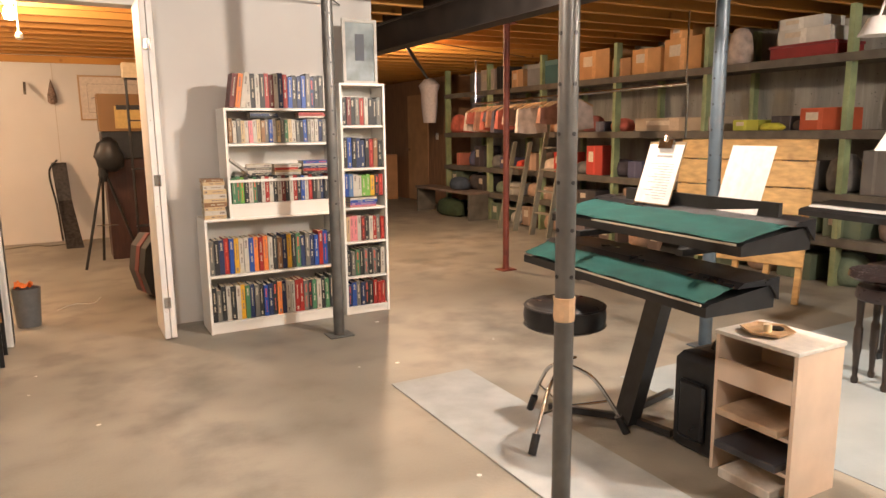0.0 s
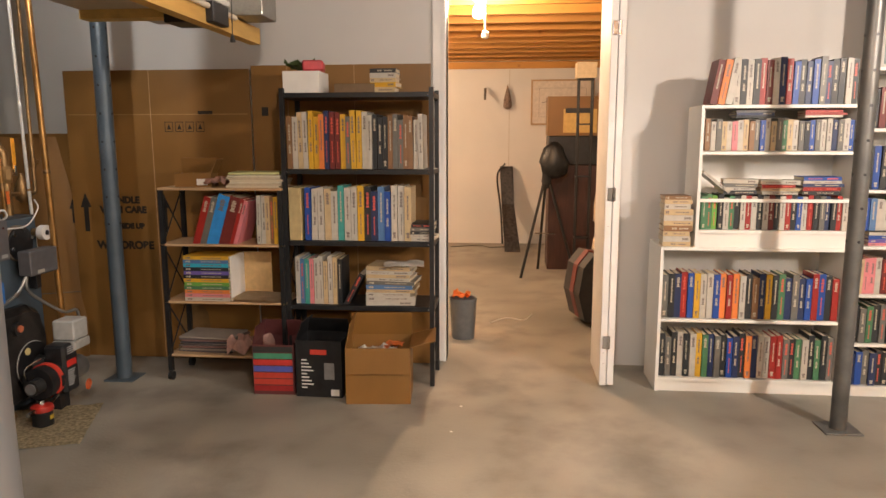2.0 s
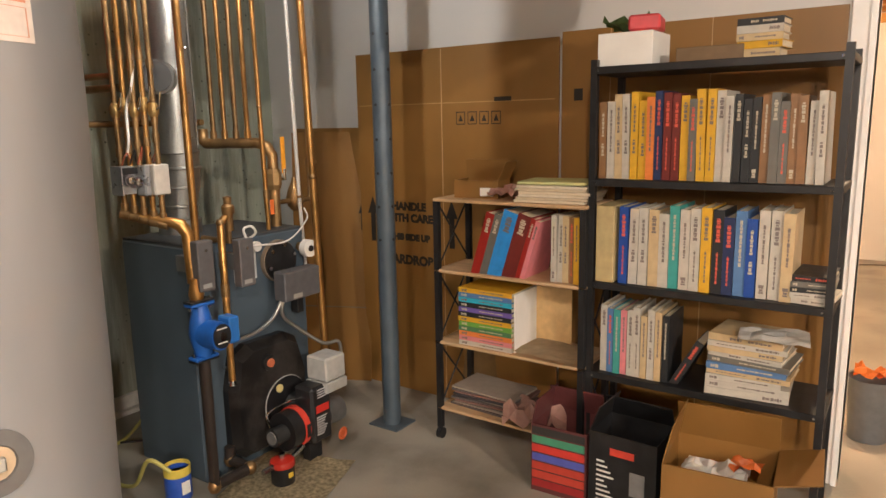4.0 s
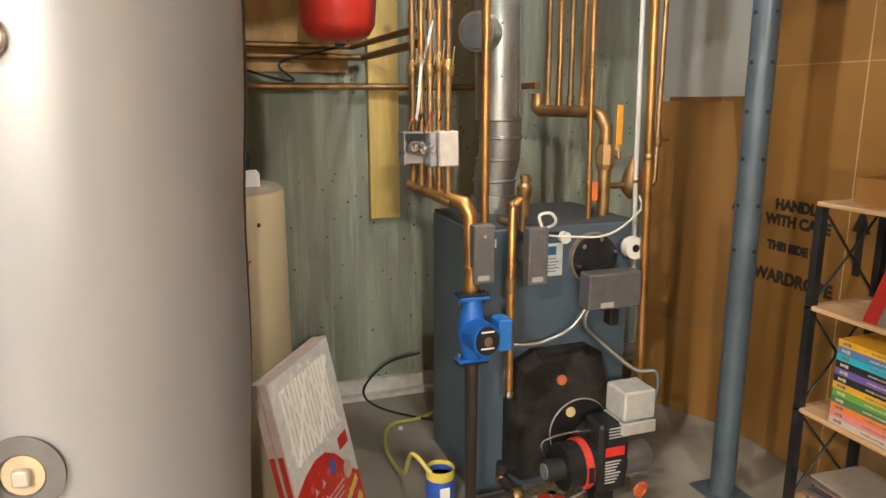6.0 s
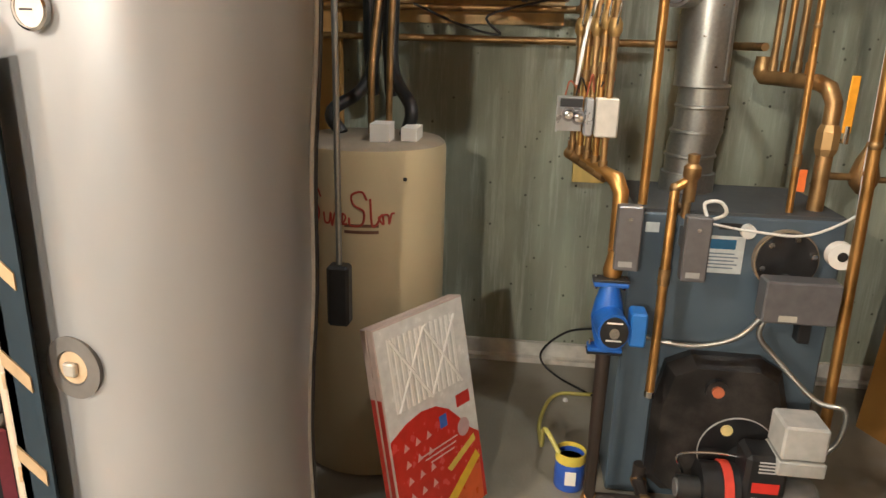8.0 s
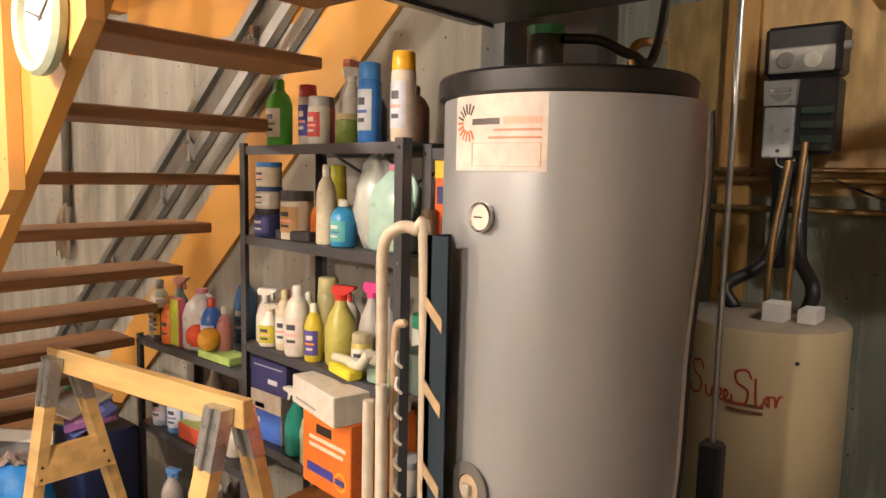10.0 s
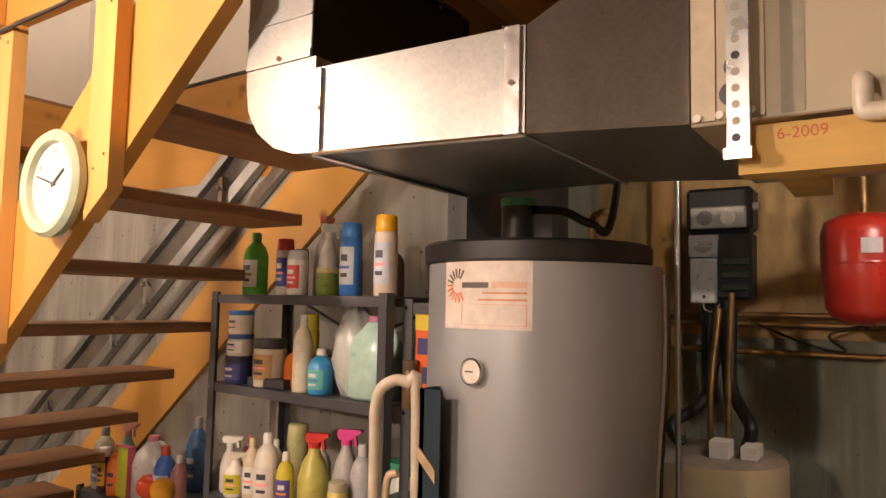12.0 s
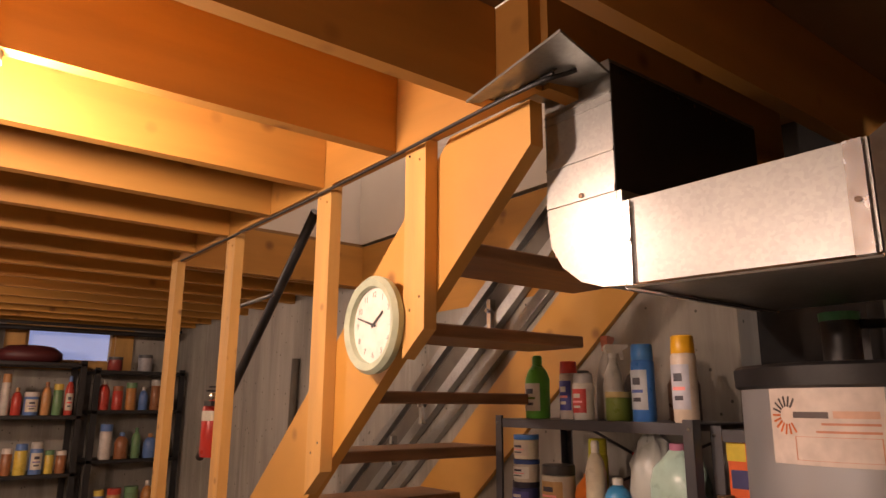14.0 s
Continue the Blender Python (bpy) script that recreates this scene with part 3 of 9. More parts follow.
INK = mat("printed_ink", (0.018, 0.014, 0.01), 0.7, 0, 0.1, 30, 0)
cb = card("cardboard_sheet", -2.26, -1.10, 5.50, 5.51, 1.77, "flattened brown wardrobe box standing against the wall", (0.54,))
part("score_line", box(0.02, 1.14, -0.0008, -0.0001, 1.508, 1.513), mat("score_line", (0.36, 0.22, 0.09), 0.8), cb)
part("stain", prism([(0.62, 0.02), (0.86, 0.02), (0.83, 0.30), (0.74, 0.42), (0.66, 0.26)], "y", -0.0007, -0.0002), mat("damp_mark", (0.19, 0.11, 0.04), 0.6, 0, 0.2, 6), cb)
for i, (w, z, sz) in enumerate((("HANDLE", 1.055, 0.052), ("WITH CARE", 0.995, 0.052), ("THIS SIDE UP", 0.895, 0.042), ("WARDROBE", 0.775, 0.062))):
    lettering(w, sz * 1.06, INK, cb, (0.325, -0.0008, z - 0.06), 90, bold=0.0035)
part("arrow", prism([(0.555, 0.95), (0.59, 1.04), (0.625, 0.95), (0.605, 0.95), (0.605, 0.80), (0.575, 0.80), (0.575, 0.95)], "y", -0.0015, -0.0002), INK, cb)
part("arrow", prism([(0.05, 0.95), (0.085, 1.04), (0.12, 0.95), (0.10, 0.95), (0.10, 0.80), (0.07, 0.80), (0.07, 0.95)], "y", -0.0015, -0.0002), INK, cb)
for x in (0.625, 0.69, 0.755, 0.82):
    b = box(x, x + 0.05, -0.0012, -0.0002, 1.407, 1.411, box(x, x + 0.05, -0.0012, -0.0002, 1.463, 1.467, box(x, x + 0.003, -0.0012, -0.0002, 1.411, 1.463, box(x + 0.047, x + 0.05, -0.0012, -0.0002, 1.411, 1.463, prism([(x + 0.012, 1.422), (x + 0.025, 1.453), (x + 0.038, 1.422)], "y", -0.0012, -0.0002)))))
    part("handling_mark", b, INK, cb)
part("hand_hole", box(0.835, 0.925, -0.001, -0.0002, 1.51, 1.53, bevel=0.0004), INK, cb)
cb2 = card("cardboard_sheet", -1.10, -0.03, 5.52, 5.53, 1.79, "flattened brown box behind the black shelf", (0.22, 0.62))
part("handling_mark", box(0.06, 0.10, -0.0012, -0.0002, 1.50, 1.55), INK, cb2)
part("arrow", prism([(0.86, 0.95), (0.90, 1.04), (0.94, 0.95), (0.915, 0.95), (0.915, 0.85), (0.885, 0.85), (0.885, 0.95)], "y", -0.0015, -0.0002), INK, cb2)
card("cardboard_sheet", -2.79, -2.27, 5.545, 5.555, 1.40, "shorter flattened box leaning in the corner", (0.36,))
cs = thing("cardboard_sheet", (-2.36, 5.38, 0), "dusty creased cardboard sheet leaning across the corner behind the boiler", "cardboard sheet", rz=58)
cs.matrix_basis = pose(-2.62, 5.30, 0, 0, 0, 24) @ pose(0, 0, 0, -5, 0, 0)
part("panel", box(0, 0.44, 0, 0.006, 0.42, 1.385), M_CARD, cs)
part("panel", box(0, 0.44, 0.001, 0.007, 0.002, 0.416), M_CARD, cs)
part("crease", tube([(0.0, -0.001, 0.418), (0.44, -0.001, 0.418)], 0.003, 6), M_SHELFD, cs)
part("arrow", prism([(0.38, 0.94), (0.40, 1.0), (0.43, 0.94), (0.415, 0.94), (0.415, 0.85), (0.395, 0.85), (0.395, 0.94)], "y", -0.0015, -0.0002), INK, cs)

sh = thing("shelf_unit", (-1.50, 5.10, 0), "open shelf unit with light wood boards and black metal sides", "shelf unit")
for z in (0.155, 0.465, 0.79, 1.10):
    part("shelf", box(0.0, 0.70, 0.0, 0.28, z - 0.014, z, bevel=0.003), M_WOODSH, sh)
for x in (0.012, 0.688):
    for yy in (0.012, 0.268):
        part("leg", box(x - 0.012, x + 0.012, yy - 0.012, yy + 0.012, 0.055 if x < 0.1 else 0.0, 1.086), M_BLACK, sh)
    for z0, z1 in ((0.155, 0.45), (0.465, 0.776), (0.79, 1.086)):
        part("brace", tube([(x, 0.012, z1), (x, 0.268, z0)], 0.004, 6, tube([(x + 0.001, 0.268, z1), (x + 0.001, 0.012, z0)], 0.004, 6)), M_BLACK, sh)
for yy in (0.012, 0.268):
    part("caster", tube([(0.0, yy, 0.025), (0.024, yy, 0.025)], 0.025, 16), M_BLACK, sh, smooth=40)

GB = "books and binders on the open shelf unit"
x = -1.32
for c, t, h in (("r", 0.04, 0.275), ("s", 0.035, 0.27), ("B", 0.065, 0.29), ("m", 0.06, 0.28), ("r", 0.02, 0.26), ("p", 0.02, 0.25)):
    col = (0.03, 0.24, 0.62) if c == "B" else PAL[c]
    ob = new("binder", book_mesh(t, h, 0.22, col, 4))
    ob.matrix_basis = pose(x, 5.115, 0.7915, 0, 17, 0) @ pose(0, 0, 0)
    tagged(ob, f"{COLN[c]} ring binder leaning on the middle shelf", "binder", GB)
    x += t * 1.06
row(-0.95, -0.83, 5.115, 0.7915, 0.27, "wwcuy", GB, "on the open shelf unit", vary=0.05)
z = 0.466
for c in ("w", "p", "o", "g", "G", "y", "k", "v", "k", "b", "B", "y"):
    t = 0.0205
    ob = new("book", book_mesh(t, 0.26, 0.2, PAL[c] if c != "b" else (0.03, 0.35, 0.5), 3))
    ob.matrix_basis = pose(-1.385 + 0.004 * rb.random(), 5.112, z, 0, 0, 0) @ pose(0, 0, 0, 0, 90, 0) @ pose(-t, 0, 0)
    tagged(ob, f"{COLN[c]} language course book in a flat stack", "book", GB)
    z += t + 0.0008
sl = thing("slip_case", (-1.118, 5.125, 0.466), "white open cardboard slip case round the stack of books", "box", GB)
part("side_panel", box(0, 0.006, 0, 0.2, 0, 0.25), M_PAPER, sl)
part("back_panel", box(0.006, 0.17, 0.194, 0.2, 0, 0.25), paint(0.60, 0.40, 0.18, 0.7), sl)
tagged(part("folder", sheet(0.3, 0.22, 0.012, 5, 3, 0.012), paint(0.56, 0.44, 0.28, 0.8), None, "buff paper folder lying on the shelf", loc=(-0.97, 5.20, 0.474), rz=-12), "", "folder")
M_BOOKLETS = [PAGES, paint(0.62, 0.56, 0.44), paint(0.50, 0.42, 0.30)]
for i in range(6):
    bk = part("booklet", box(-0.148, 0.148, -0.105, 0.105, 0, 0.0108, bevel=0.002), M_BOOKLETS[(i * 2) % 3], None, "", loc=(-0.96 + 0.007 * ((i * 5) % 4 - 1.5), 5.23 + 0.004 * ((i * 7) % 3 - 1), 1.101 + 0.0113 * i), rz=4 + (i * 7) % 5 - 2)
    tagged(bk, "cream paper booklet in a stack on the top shelf", "booklet", "booklets on the open shelf unit")
tagged(part("paper_pad", box(-0.14, 0.14, -0.105, 0.105, 0, 0.012, bevel=0.003), paint(0.5, 0.5, 0.22, 0.8), None, "greenish writing pad on the papers", loc=(-0.97, 5.23, 1.1716), rz=7), "", "papers")


def open_box(name, x, y, z, w, d_, h, rz, label, flaps=((1, 40), (1, 60), (1, -20), (1, 30)), material=M_CARD, fl=0.5, category="cardboard box"):
    t = thing(name, (x, y, z), label, category, "", rz)
    part("bottom", box(0, w, 0, d_, 0, 0.004), material, t)
    part("side", box(0, w, 0, 0.004, 0.004, h), material, t)
    part("side", box(0, w, d_ - 0.004, d_, 0.004, h), material, t)
    part("side", box(0, 0.004, 0.004, d_ - 0.004, 0.004, h), material, t)
    part("side", box(w - 0.004, w, 0.004, d_ - 0.004, 0.004, h), material, t)
    L = d_ * fl
    for i, (on, a) in enumerate(flaps):
        if not on:
            continue
        ln, wd = (L, w) if i in (0, 2) else (L, d_)
        b = box(0.002, wd - 0.002, 0, 0.004, 0, ln)
        m = (pose(0, 0, h, a, 0, 0), pose(w, 0, h, a, 0, 90), pose(w, d_, h, a, 0, 180), pose(0, d_, h, a, 0, 270))[i]
        b.transform(m)
        part("flap", b, material, t)
    return t


b = open_box("small_box", -1.42, 5.15, 1.1008, 0.2, 0.14, 0.075, 8, "small open cardboard box with a paper label", ((0, 0), (1, 25), (1, -10), (0, 0)), category="cardboard box", fl=0.6)
part("label", box(0.12, 0.18, -0.0015, -0.0002, 0.01, 0.045), M_PAPER, b)
tagged(part("rag", sheet(0.16, 0.14, 0.05, 8, 4, 0.01), paint(0.55, 0.33, 0.27, 0.9), None, "crumpled pink rag beside the papers", loc=(-1.17, 5.2, 1.106)), "", "rag")
M_MAGS = [paint(0.10, 0.085, 0.085), paint(0.22, 0.12, 0.10), paint(0.05, 0.05, 0.06), paint(0.30, 0.26, 0.22)]
for i in range(10):
    mg = part("magazine", box(-0.165, 0.165, -0.1, 0.1, 0, 0.008, bevel=0.001), M_MAGS[(i * 3) % 4], None, "", loc=(-1.28 + 0.008 * ((i * 5) % 4 - 1.5), 5.25 + 0.006 * ((i * 7) % 3 - 1), 0.1562 + 0.0088 * i), rz=(i * 11) % 9 - 4)
    tagged(mg, "worn magazine in a pile on the bottom shelf", "magazine", "magazines on the open shelf unit")
tagged(part("rag", sheet(0.26, 0.2, 0.12, 9, 7, 0.008), paint(0.55, 0.34, 0.28, 0.85), None, "pink plastic bag crumpled on the bottom shelf", loc=(-1.02, 5.14, 0.165), rz=20), "", "bag")

bs = thing("black_bookshelf", (-0.805, 5.13, 0), "black metal bookshelf filled with books against cardboard", "bookshelf")
BW = 0.83
for z in (0.45, 0.81, 1.20, 1.605):
    part("shelf", box(0.0, BW, 0.0, 0.3, z - 0.026, z, bevel=0.002), M_BLACK, bs)
    for x in (0.03, BW - 0.03):
        part("screw", tube([(x, 0.0, z - 0.013), (x, -0.003, z - 0.013)], 0.004, 8), M_CHROME, bs)
for x in (0.013, BW - 0.013):
    for yy in (0.013, 0.287):
        part("leg", box(x - 0.012, x + 0.012, yy - 0.012, yy + 0.012, 0, 1.63), M_BLACK, bs)
for x in (0.013, BW - 0.013):
    part("brace", tube([(x, 0.02, 0.05), (x, 0.28, 0.42)], 0.004, 6, tube([(x, 0.28, 0.05), (x, 0.02, 0.42)], 0.004, 6)), M_BLACK, bs)
GK = "books on the black bookshelf"
row(-0.775, -0.335, 5.15, 1.2015, 0.31, "uwcwyyonmmysyyw", GK, "on the black bookshelf", vary=0.1, depth=0.2)
row(-0.335, -0.03, 5.15, 1.2015, 0.29, "wkkkussuuww", GK, "on the black bookshelf", vary=0.12, depth=0.2)
row(-0.69, -0.10, 5.15, 0.8115, 0.30, "bwwcwtwwyknBbwwc", GK, "on the middle shelf of the black bookshelf", depth=0.2)
tagged(part("folder", box(0, 0.07, 0, 0.24, 0, 0.29, bevel=0.003), paint(0.42, 0.33, 0.16, 0.7), None, "tan folder standing at the shelf end", loc=(-0.775, 5.14, 0.8115)), "", "folder")
row(-0.755, -0.49, 5.15, 0.4515, 0.27, "wBtpwwcwck", GK, "on the low shelf of the black bookshelf", depth=0.2)
pile(-0.22, 5.15, 0.4515, "wwwcBswcwc", GK, "on the low shelf of the black bookshelf", 0.27, 0.2, 0.021, 9)
ob = new("book", book_mesh(0.03, 0.2, 0.16, PAL["k"], 2))
ob.matrix_basis = pose(-0.49, 5.17, 0.4525, 0, 28, 0)
tagged(ob, "black book leaning on the low shelf of the black bookshelf", "book", GK)
pile(-0.04, 5.15, 0.8115, "wwksk", GK, "on the middle shelf of the black bookshelf", 0.13, 0.2, 0.022, 7)
pile(-0.25, 5.2, 1.606, "cycwk", GK, "on top of the black bookshelf", 0.15, 0.12, 0.026, 9)
tagged(part("paper_sheet", sheet(0.22, 0.17, 0.02, 6, 6, 0.002), M_PAPER, None, "loose sheets sticking out of the low shelf", loc=(-0.15, 5.2, 0.668), rz=8), "", "papers")
tagged(part("white_box", box(0, 0.2, 0, 0.2, 0, 0.115, bevel=0.002), M_PAPER, None, "small white box on top of the black bookshelf", loc=(-0.79, 5.16, 1.606)), "", "box")
tagged(part("dark_book_box", box(0, 0.22, 0, 0.2, 0, 0.05, bevel=0.002), paint(0.16, 0.10, 0.05), None, "flat brown box on top of the black bookshelf", loc=(-0.52, 5.2, 1.606)), "", "box")
tagged(part("red_packet", box(0, 0.11, 0, 0.14, 0, 0.055, bevel=0.008), paint(0.5, 0.05, 0.06), None, "red packet lying on the white box", loc=(-0.68, 5.16, 1.7225), rz=10), "", "packet")
tagged(part("green_cap", sheet(0.16, 0.12, 0.07, 6, 5, 0.004), paint(0.10, 0.15, 0.05), None, "green leafy paper scrap on the white box", loc=(-0.715, 5.27, 1.725)), "", "paper")

pb = open_box("printed_box", -0.935, 4.93, 0, 0.225, 0.2, 0.275, 2, "printed box with coloured stripes standing open on the floor", ((0, 0), (0, 0), (1, -15), (1, -12)), paint(0.10, 0.03, 0.03), 0.5)
for i, c in enumerate(((0.3, 0.02, 0.02), (0.45, 0.05, 0.03), (0.45, 0.05, 0.03), (0.08, 0.1, 0.4), (0.5, 0.04, 0.03), (0.06, 0.25, 0.15), (0.03, 0.03, 0.03))):
    part("stripe", box(0.004, 0.216, -0.001, -0.0002, 0.02 + 0.036 * i, 0.05 + 0.036 * i), paint(*c), pb)
kb = open_box("printed_box", -0.695, 4.92, 0, 0.25, 0.2, 0.31, -2, "black printed appliance box standing open on the floor", ((0, 0), (0, 0), (1, -30), (1, -20)), M_BLACK, 0.5)
for i in range(9):
    part("print", box(0.03, 0.03 + 0.03 + 0.012 * ((i * 5) % 4), -0.001, -0.0002, 0.2 - 0.019 * i, 0.207 - 0.019 * i), M_PAPER, kb)
part("print", box(0.08, 0.17, -0.001, -0.0002, 0.235, 0.262), paint(0.5, 0.05, 0.03), kb)
part("print", box(0.155, 0.21, -0.001, -0.0002, 0.10, 0.19), paint(0.2, 0.2, 0.2), kb)
part("print", box(0.19, 0.235, -0.001, -0.0002, 0.01, 0.045), M_PAPER, kb)
ob_ = open_box("cardboard_box", -0.405, 4.83, 0, 0.335, 0.27, 0.30, 5, "open cardboard box with flaps up in front of the shelf", ((1, 176), (1, 75), (1, -14), (1, -12)), M_CARD, 0.5)
tagged(part("paper_scrap", sheet(0.2, 0.14, 0.05, 6, 12, 0.004), M_PAPER, None, "crumpled white paper inside the cardboard box", loc=(-0.27, 4.99, 0.22)), "", "paper")
tagged(part("orange_scrap", sheet(0.1, 0.08, 0.04, 5, 14, 0.004), paint(0.65, 0.16, 0.03), None, "orange scrap inside the cardboard box", loc=(-0.18, 5.02, 0.25)), "", "paper")

# ---- boiler corner ----
part("wall_ply", box(-3.03, -3.0, 2.72, 4.05, 1.50, SUB - 0.25), M_PLYW, kind="structure")
part("floor_joint", box(-3.03, -3.005, 3.4, 5.6, 0, 0.085, box(-3.005, -2.965, 3.4, 5.6, 0, 0.022), bevel=0.0), mat("dusty_white_joint", (0.62, 0.60, 0.55), 0.9, 0, 0.1, 12, 0.3), kind="structure")
part("wall_stud", box(-2.995, -2.955, 3.0, 3.13, 0.9, 2.33), M_STUD, kind="structure")
pl = part("backing_board", box(0, 0.038, 0, 0.135, 0, 0.95, bevel=0.002), mat("yellow_pine_board", (0.60, 0.44, 0.13), 0.6, 0, 0.07, 4, 0.1, stretch=(6, 6, 1), knots=6), None, "yellow pine board fixed to the concrete wall", loc=(-3.03, 4.135, 0.86))
tagged(pl, "", "board")

bo = thing("boiler", (-2.05, 4.26, 0), "blue-grey oil boiler with an open black burner door", "boiler")
part("body", box(-0.44, 0, 0, 0.60, 0.0, 0.965, bevel=0.006), M_BOIL, bo)
part("top_panel", box(-0.435, -0.005, 0.005, 0.595, 0.965, 0.975), paint(0.05, 0.055, 0.06, 0.6), bo)
part("nameplate", box(0.0, 0.0015, 0.245, 0.31, 0.925, 0.945), M_BLACK, bo)
part("label", box(0.0, 0.0015, 0.21, 0.325, 0.79, 0.905), paint(0.62, 0.66, 0.66), bo)
part("label_print", box(0.0015, 0.0022, 0.225, 0.30, 0.865, 0.895), paint(0.03, 0.15, 0.3), bo)
for i in range(5):
    part("label_print", box(0.0015, 0.0022, 0.225, 0.30 + 0.01 * (i % 2), 0.805 + 0.011 * i, 0.809 + 0.011 * i), paint(0.15, 0.2, 0.25), bo)
part("label", box(0.0, 0.0015, 0.035, 0.075, 0.905, 0.935), paint(0.6, 0.65, 0.65), bo)
part("dial", tube([(0, 0.325, 0.925), (0.02, 0.325, 0.925)], 0.021, 20, None), M_PAPER, bo, smooth=40)
# burner door
dr = [(0.03, 0.10), (0.09, 0.05), (0.34, 0.05), (0.42, 0.10), (0.44, 0.36), (0.40, 0.50), (0.34, 0.535), (0.13, 0.535), (0.06, 0.50), (0.03, 0.36)]
def ringx(x, s):
    return [(x, 0.235 + (y - 0.235) * s + 0.08, 0.30 + (z - 0.30) * s) for y, z in dr]
M_SOOT = mat("sooty_black_iron", (0.014, 0.013, 0.013), 0.4, 0.1, 0.3, 6, 0.2, 0.7, (0.12, 0.10, 0.085))
part("burner_door", loft([ringx(0.001, 1.0), ringx(0.035, 1.0), ringx(0.075, 0.88)]), M_SOOT, bo, "soot-stained black cast burner door")
part("sight_glass", tube([(0.07, 0.285, 0.445), (0.095, 0.285, 0.445)], 0.034, 18), M_SOOT, bo, smooth=40)
part("sight_cap", tube([(0.095, 0.285, 0.445), (0.103, 0.285, 0.445)], 0.018, 14), paint(0.45, 0.13, 0.06), bo, smooth=40)
for y, z in ((0.10, 0.47), (0.46, 0.48), (0.10, 0.09)):
    part("bolt", tube([(0.035, y, z), (0.055, y, z)], 0.011, 6), M_CHROME, bo)
part("burner_flange", tube([(0.075, 0.37, 0.24), (0.088, 0.37, 0.24)], 0.115, 32), M_BLACK, bo, smooth=40)
rim = part("flange_rim", turn([(0.115, 0), (0.118, 0.003), (0.115, 0.006)], 40), paint(0.3, 0.29, 0.27), bo)
rim.matrix_basis = pose(0.080, 0.37, 0.24, 0, 90, 0)
part("flange_plug", tube([(0.088, 0.33, 0.315), (0.094, 0.33, 0.315)], 0.018, 14), paint(0.62, 0.5, 0.22), bo, smooth=40)
part("air_tube", tube([(0.088, 0.39, 0.22), (0.20, 0.41, 0.20)], 0.06, 24), M_BLACK, bo, smooth=40)
# burner
bu = thing("oil_burner", (-1.80, 4.62, 0.055), "black and red oil burner bolted to the boiler door", "burner")
bu.scale = (1.05, 1.05, 1.08)
bu.location = (-1.80, 4.60, 0.061)
part("housing", box(-0.085, 0.02, 0.0, 0.11, 0.03, 0.26, bevel=0.012), M_BLACK, bu)
part("label", box(0.02, 0.0215, 0.02, 0.09, 0.155, 0.185), paint(0.55, 0.03, 0.02), bu)
for i in range(8):
    part("print", box(0.02, 0.0212, 0.022, 0.06 + 0.006 * (i % 4), 0.065 + 0.010 * i, 0.069 + 0.010 * i), paint(0.5, 0.5, 0.5), bu)
    if i < 4:
        part("print", box(0.02, 0.0212, 0.03, 0.075 + 0.004 * (i % 3), 0.215 + 0.010 * i, 0.219 + 0.010 * i), paint(0.45, 0.45, 0.45), bu)
part("blower", tube([(-0.05, -0.10, 0.11), (-0.05, 0.0, 0.11)], 0.075, 28), M_BLACK, bu, smooth=40)
part("red_band", tube([(-0.05, -0.045, 0.11), (-0.05, -0.02, 0.11)], 0.081, 28), paint(0.55, 0.05, 0.03), bu, smooth=40)
part("fan_slot", box(0.029, 0.0325, -0.042, -0.024, 0.085, 0.135), M_BLACK, bu)
part("pump", tube([(-0.04, -0.16, 0.11), (-0.04, -0.10, 0.11)], 0.035, 18), paint(0.03, 0.03, 0.03, 0.4, 0.2), bu, smooth=40)
part("pump_face", tube([(-0.04, -0.165, 0.11), (-0.04, -0.16, 0.11)], 0.025, 18), paint(0.16, 0.16, 0.16), bu, smooth=40)
part("transformer", box(-0.08, 0.03, 0.075, 0.19, 0.265, 0.36, bevel=0.006), paint(0.42, 0.42, 0.40, 0.5), bu)
part("transformer_lid", box(-0.084, 0.034, 0.071, 0.194, 0.22, 0.262, bevel=0.004), paint(0.36, 0.36, 0.34, 0.5), bu)
part("motor", tube([(-0.04, 0.11, 0.11), (-0.04, 0.20, 0.11)], 0.055, 24), paint(0.25, 0.25, 0.25, 0.35, 0.7), bu, smooth=40)
part("motor_cap", tube([(-0.04, 0.20, 0.11), (-0.04, 0.212, 0.11)], 0.042, 24), M_GALV, bu, smooth=40)
hw = part("handwheel", turn([(0.02, -0.004), (0.027, 0), (0.02, 0.004), (0.014, 0.0)], 18), paint(0.5, 0.1, 0.03), bu, loc=(0.035, 0.15, 0.03))
hw.rotation_euler = (0, radians(90), 0)
part("copper_line", curvy([(-0.07, -0.14, 0.14), (-0.06, -0.16, 0.20), (-0.06, -0.06, 0.215), (-0.06, 0.0, 0.21)], 0.004), M_CHROME, bu)
part("foot", box(-0.07, -0.03, 0.02, 0.09, -0.055, 0.03), M_BLACK, bu)
of = thing("oil_filter", (-1.80, 4.44, 0.0), "red topped black oil filter on black pipe fittings", "filter")
part("can", turn([(0.044, 0.0), (0.047, 0.004), (0.047, 0.075)], 24), M_BLACK, of, "black filter can", smooth=50)
part("dome", turn([(0.050, 0.075), (0.052, 0.085), (0.048, 0.098), (0.02, 0.106), (0.0, 0.107)], 24), M_RED, of, smooth=50)
part("tag", box(0.046, 0.0485, -0.012, 0.012, 0.035, 0.055), paint(0.7, 0.5, 0.05), of)
part("cap_nut", tube([(0, 0, 0.106), (0, 0, 0.125)], 0.014, 6), M_CHROME, of)
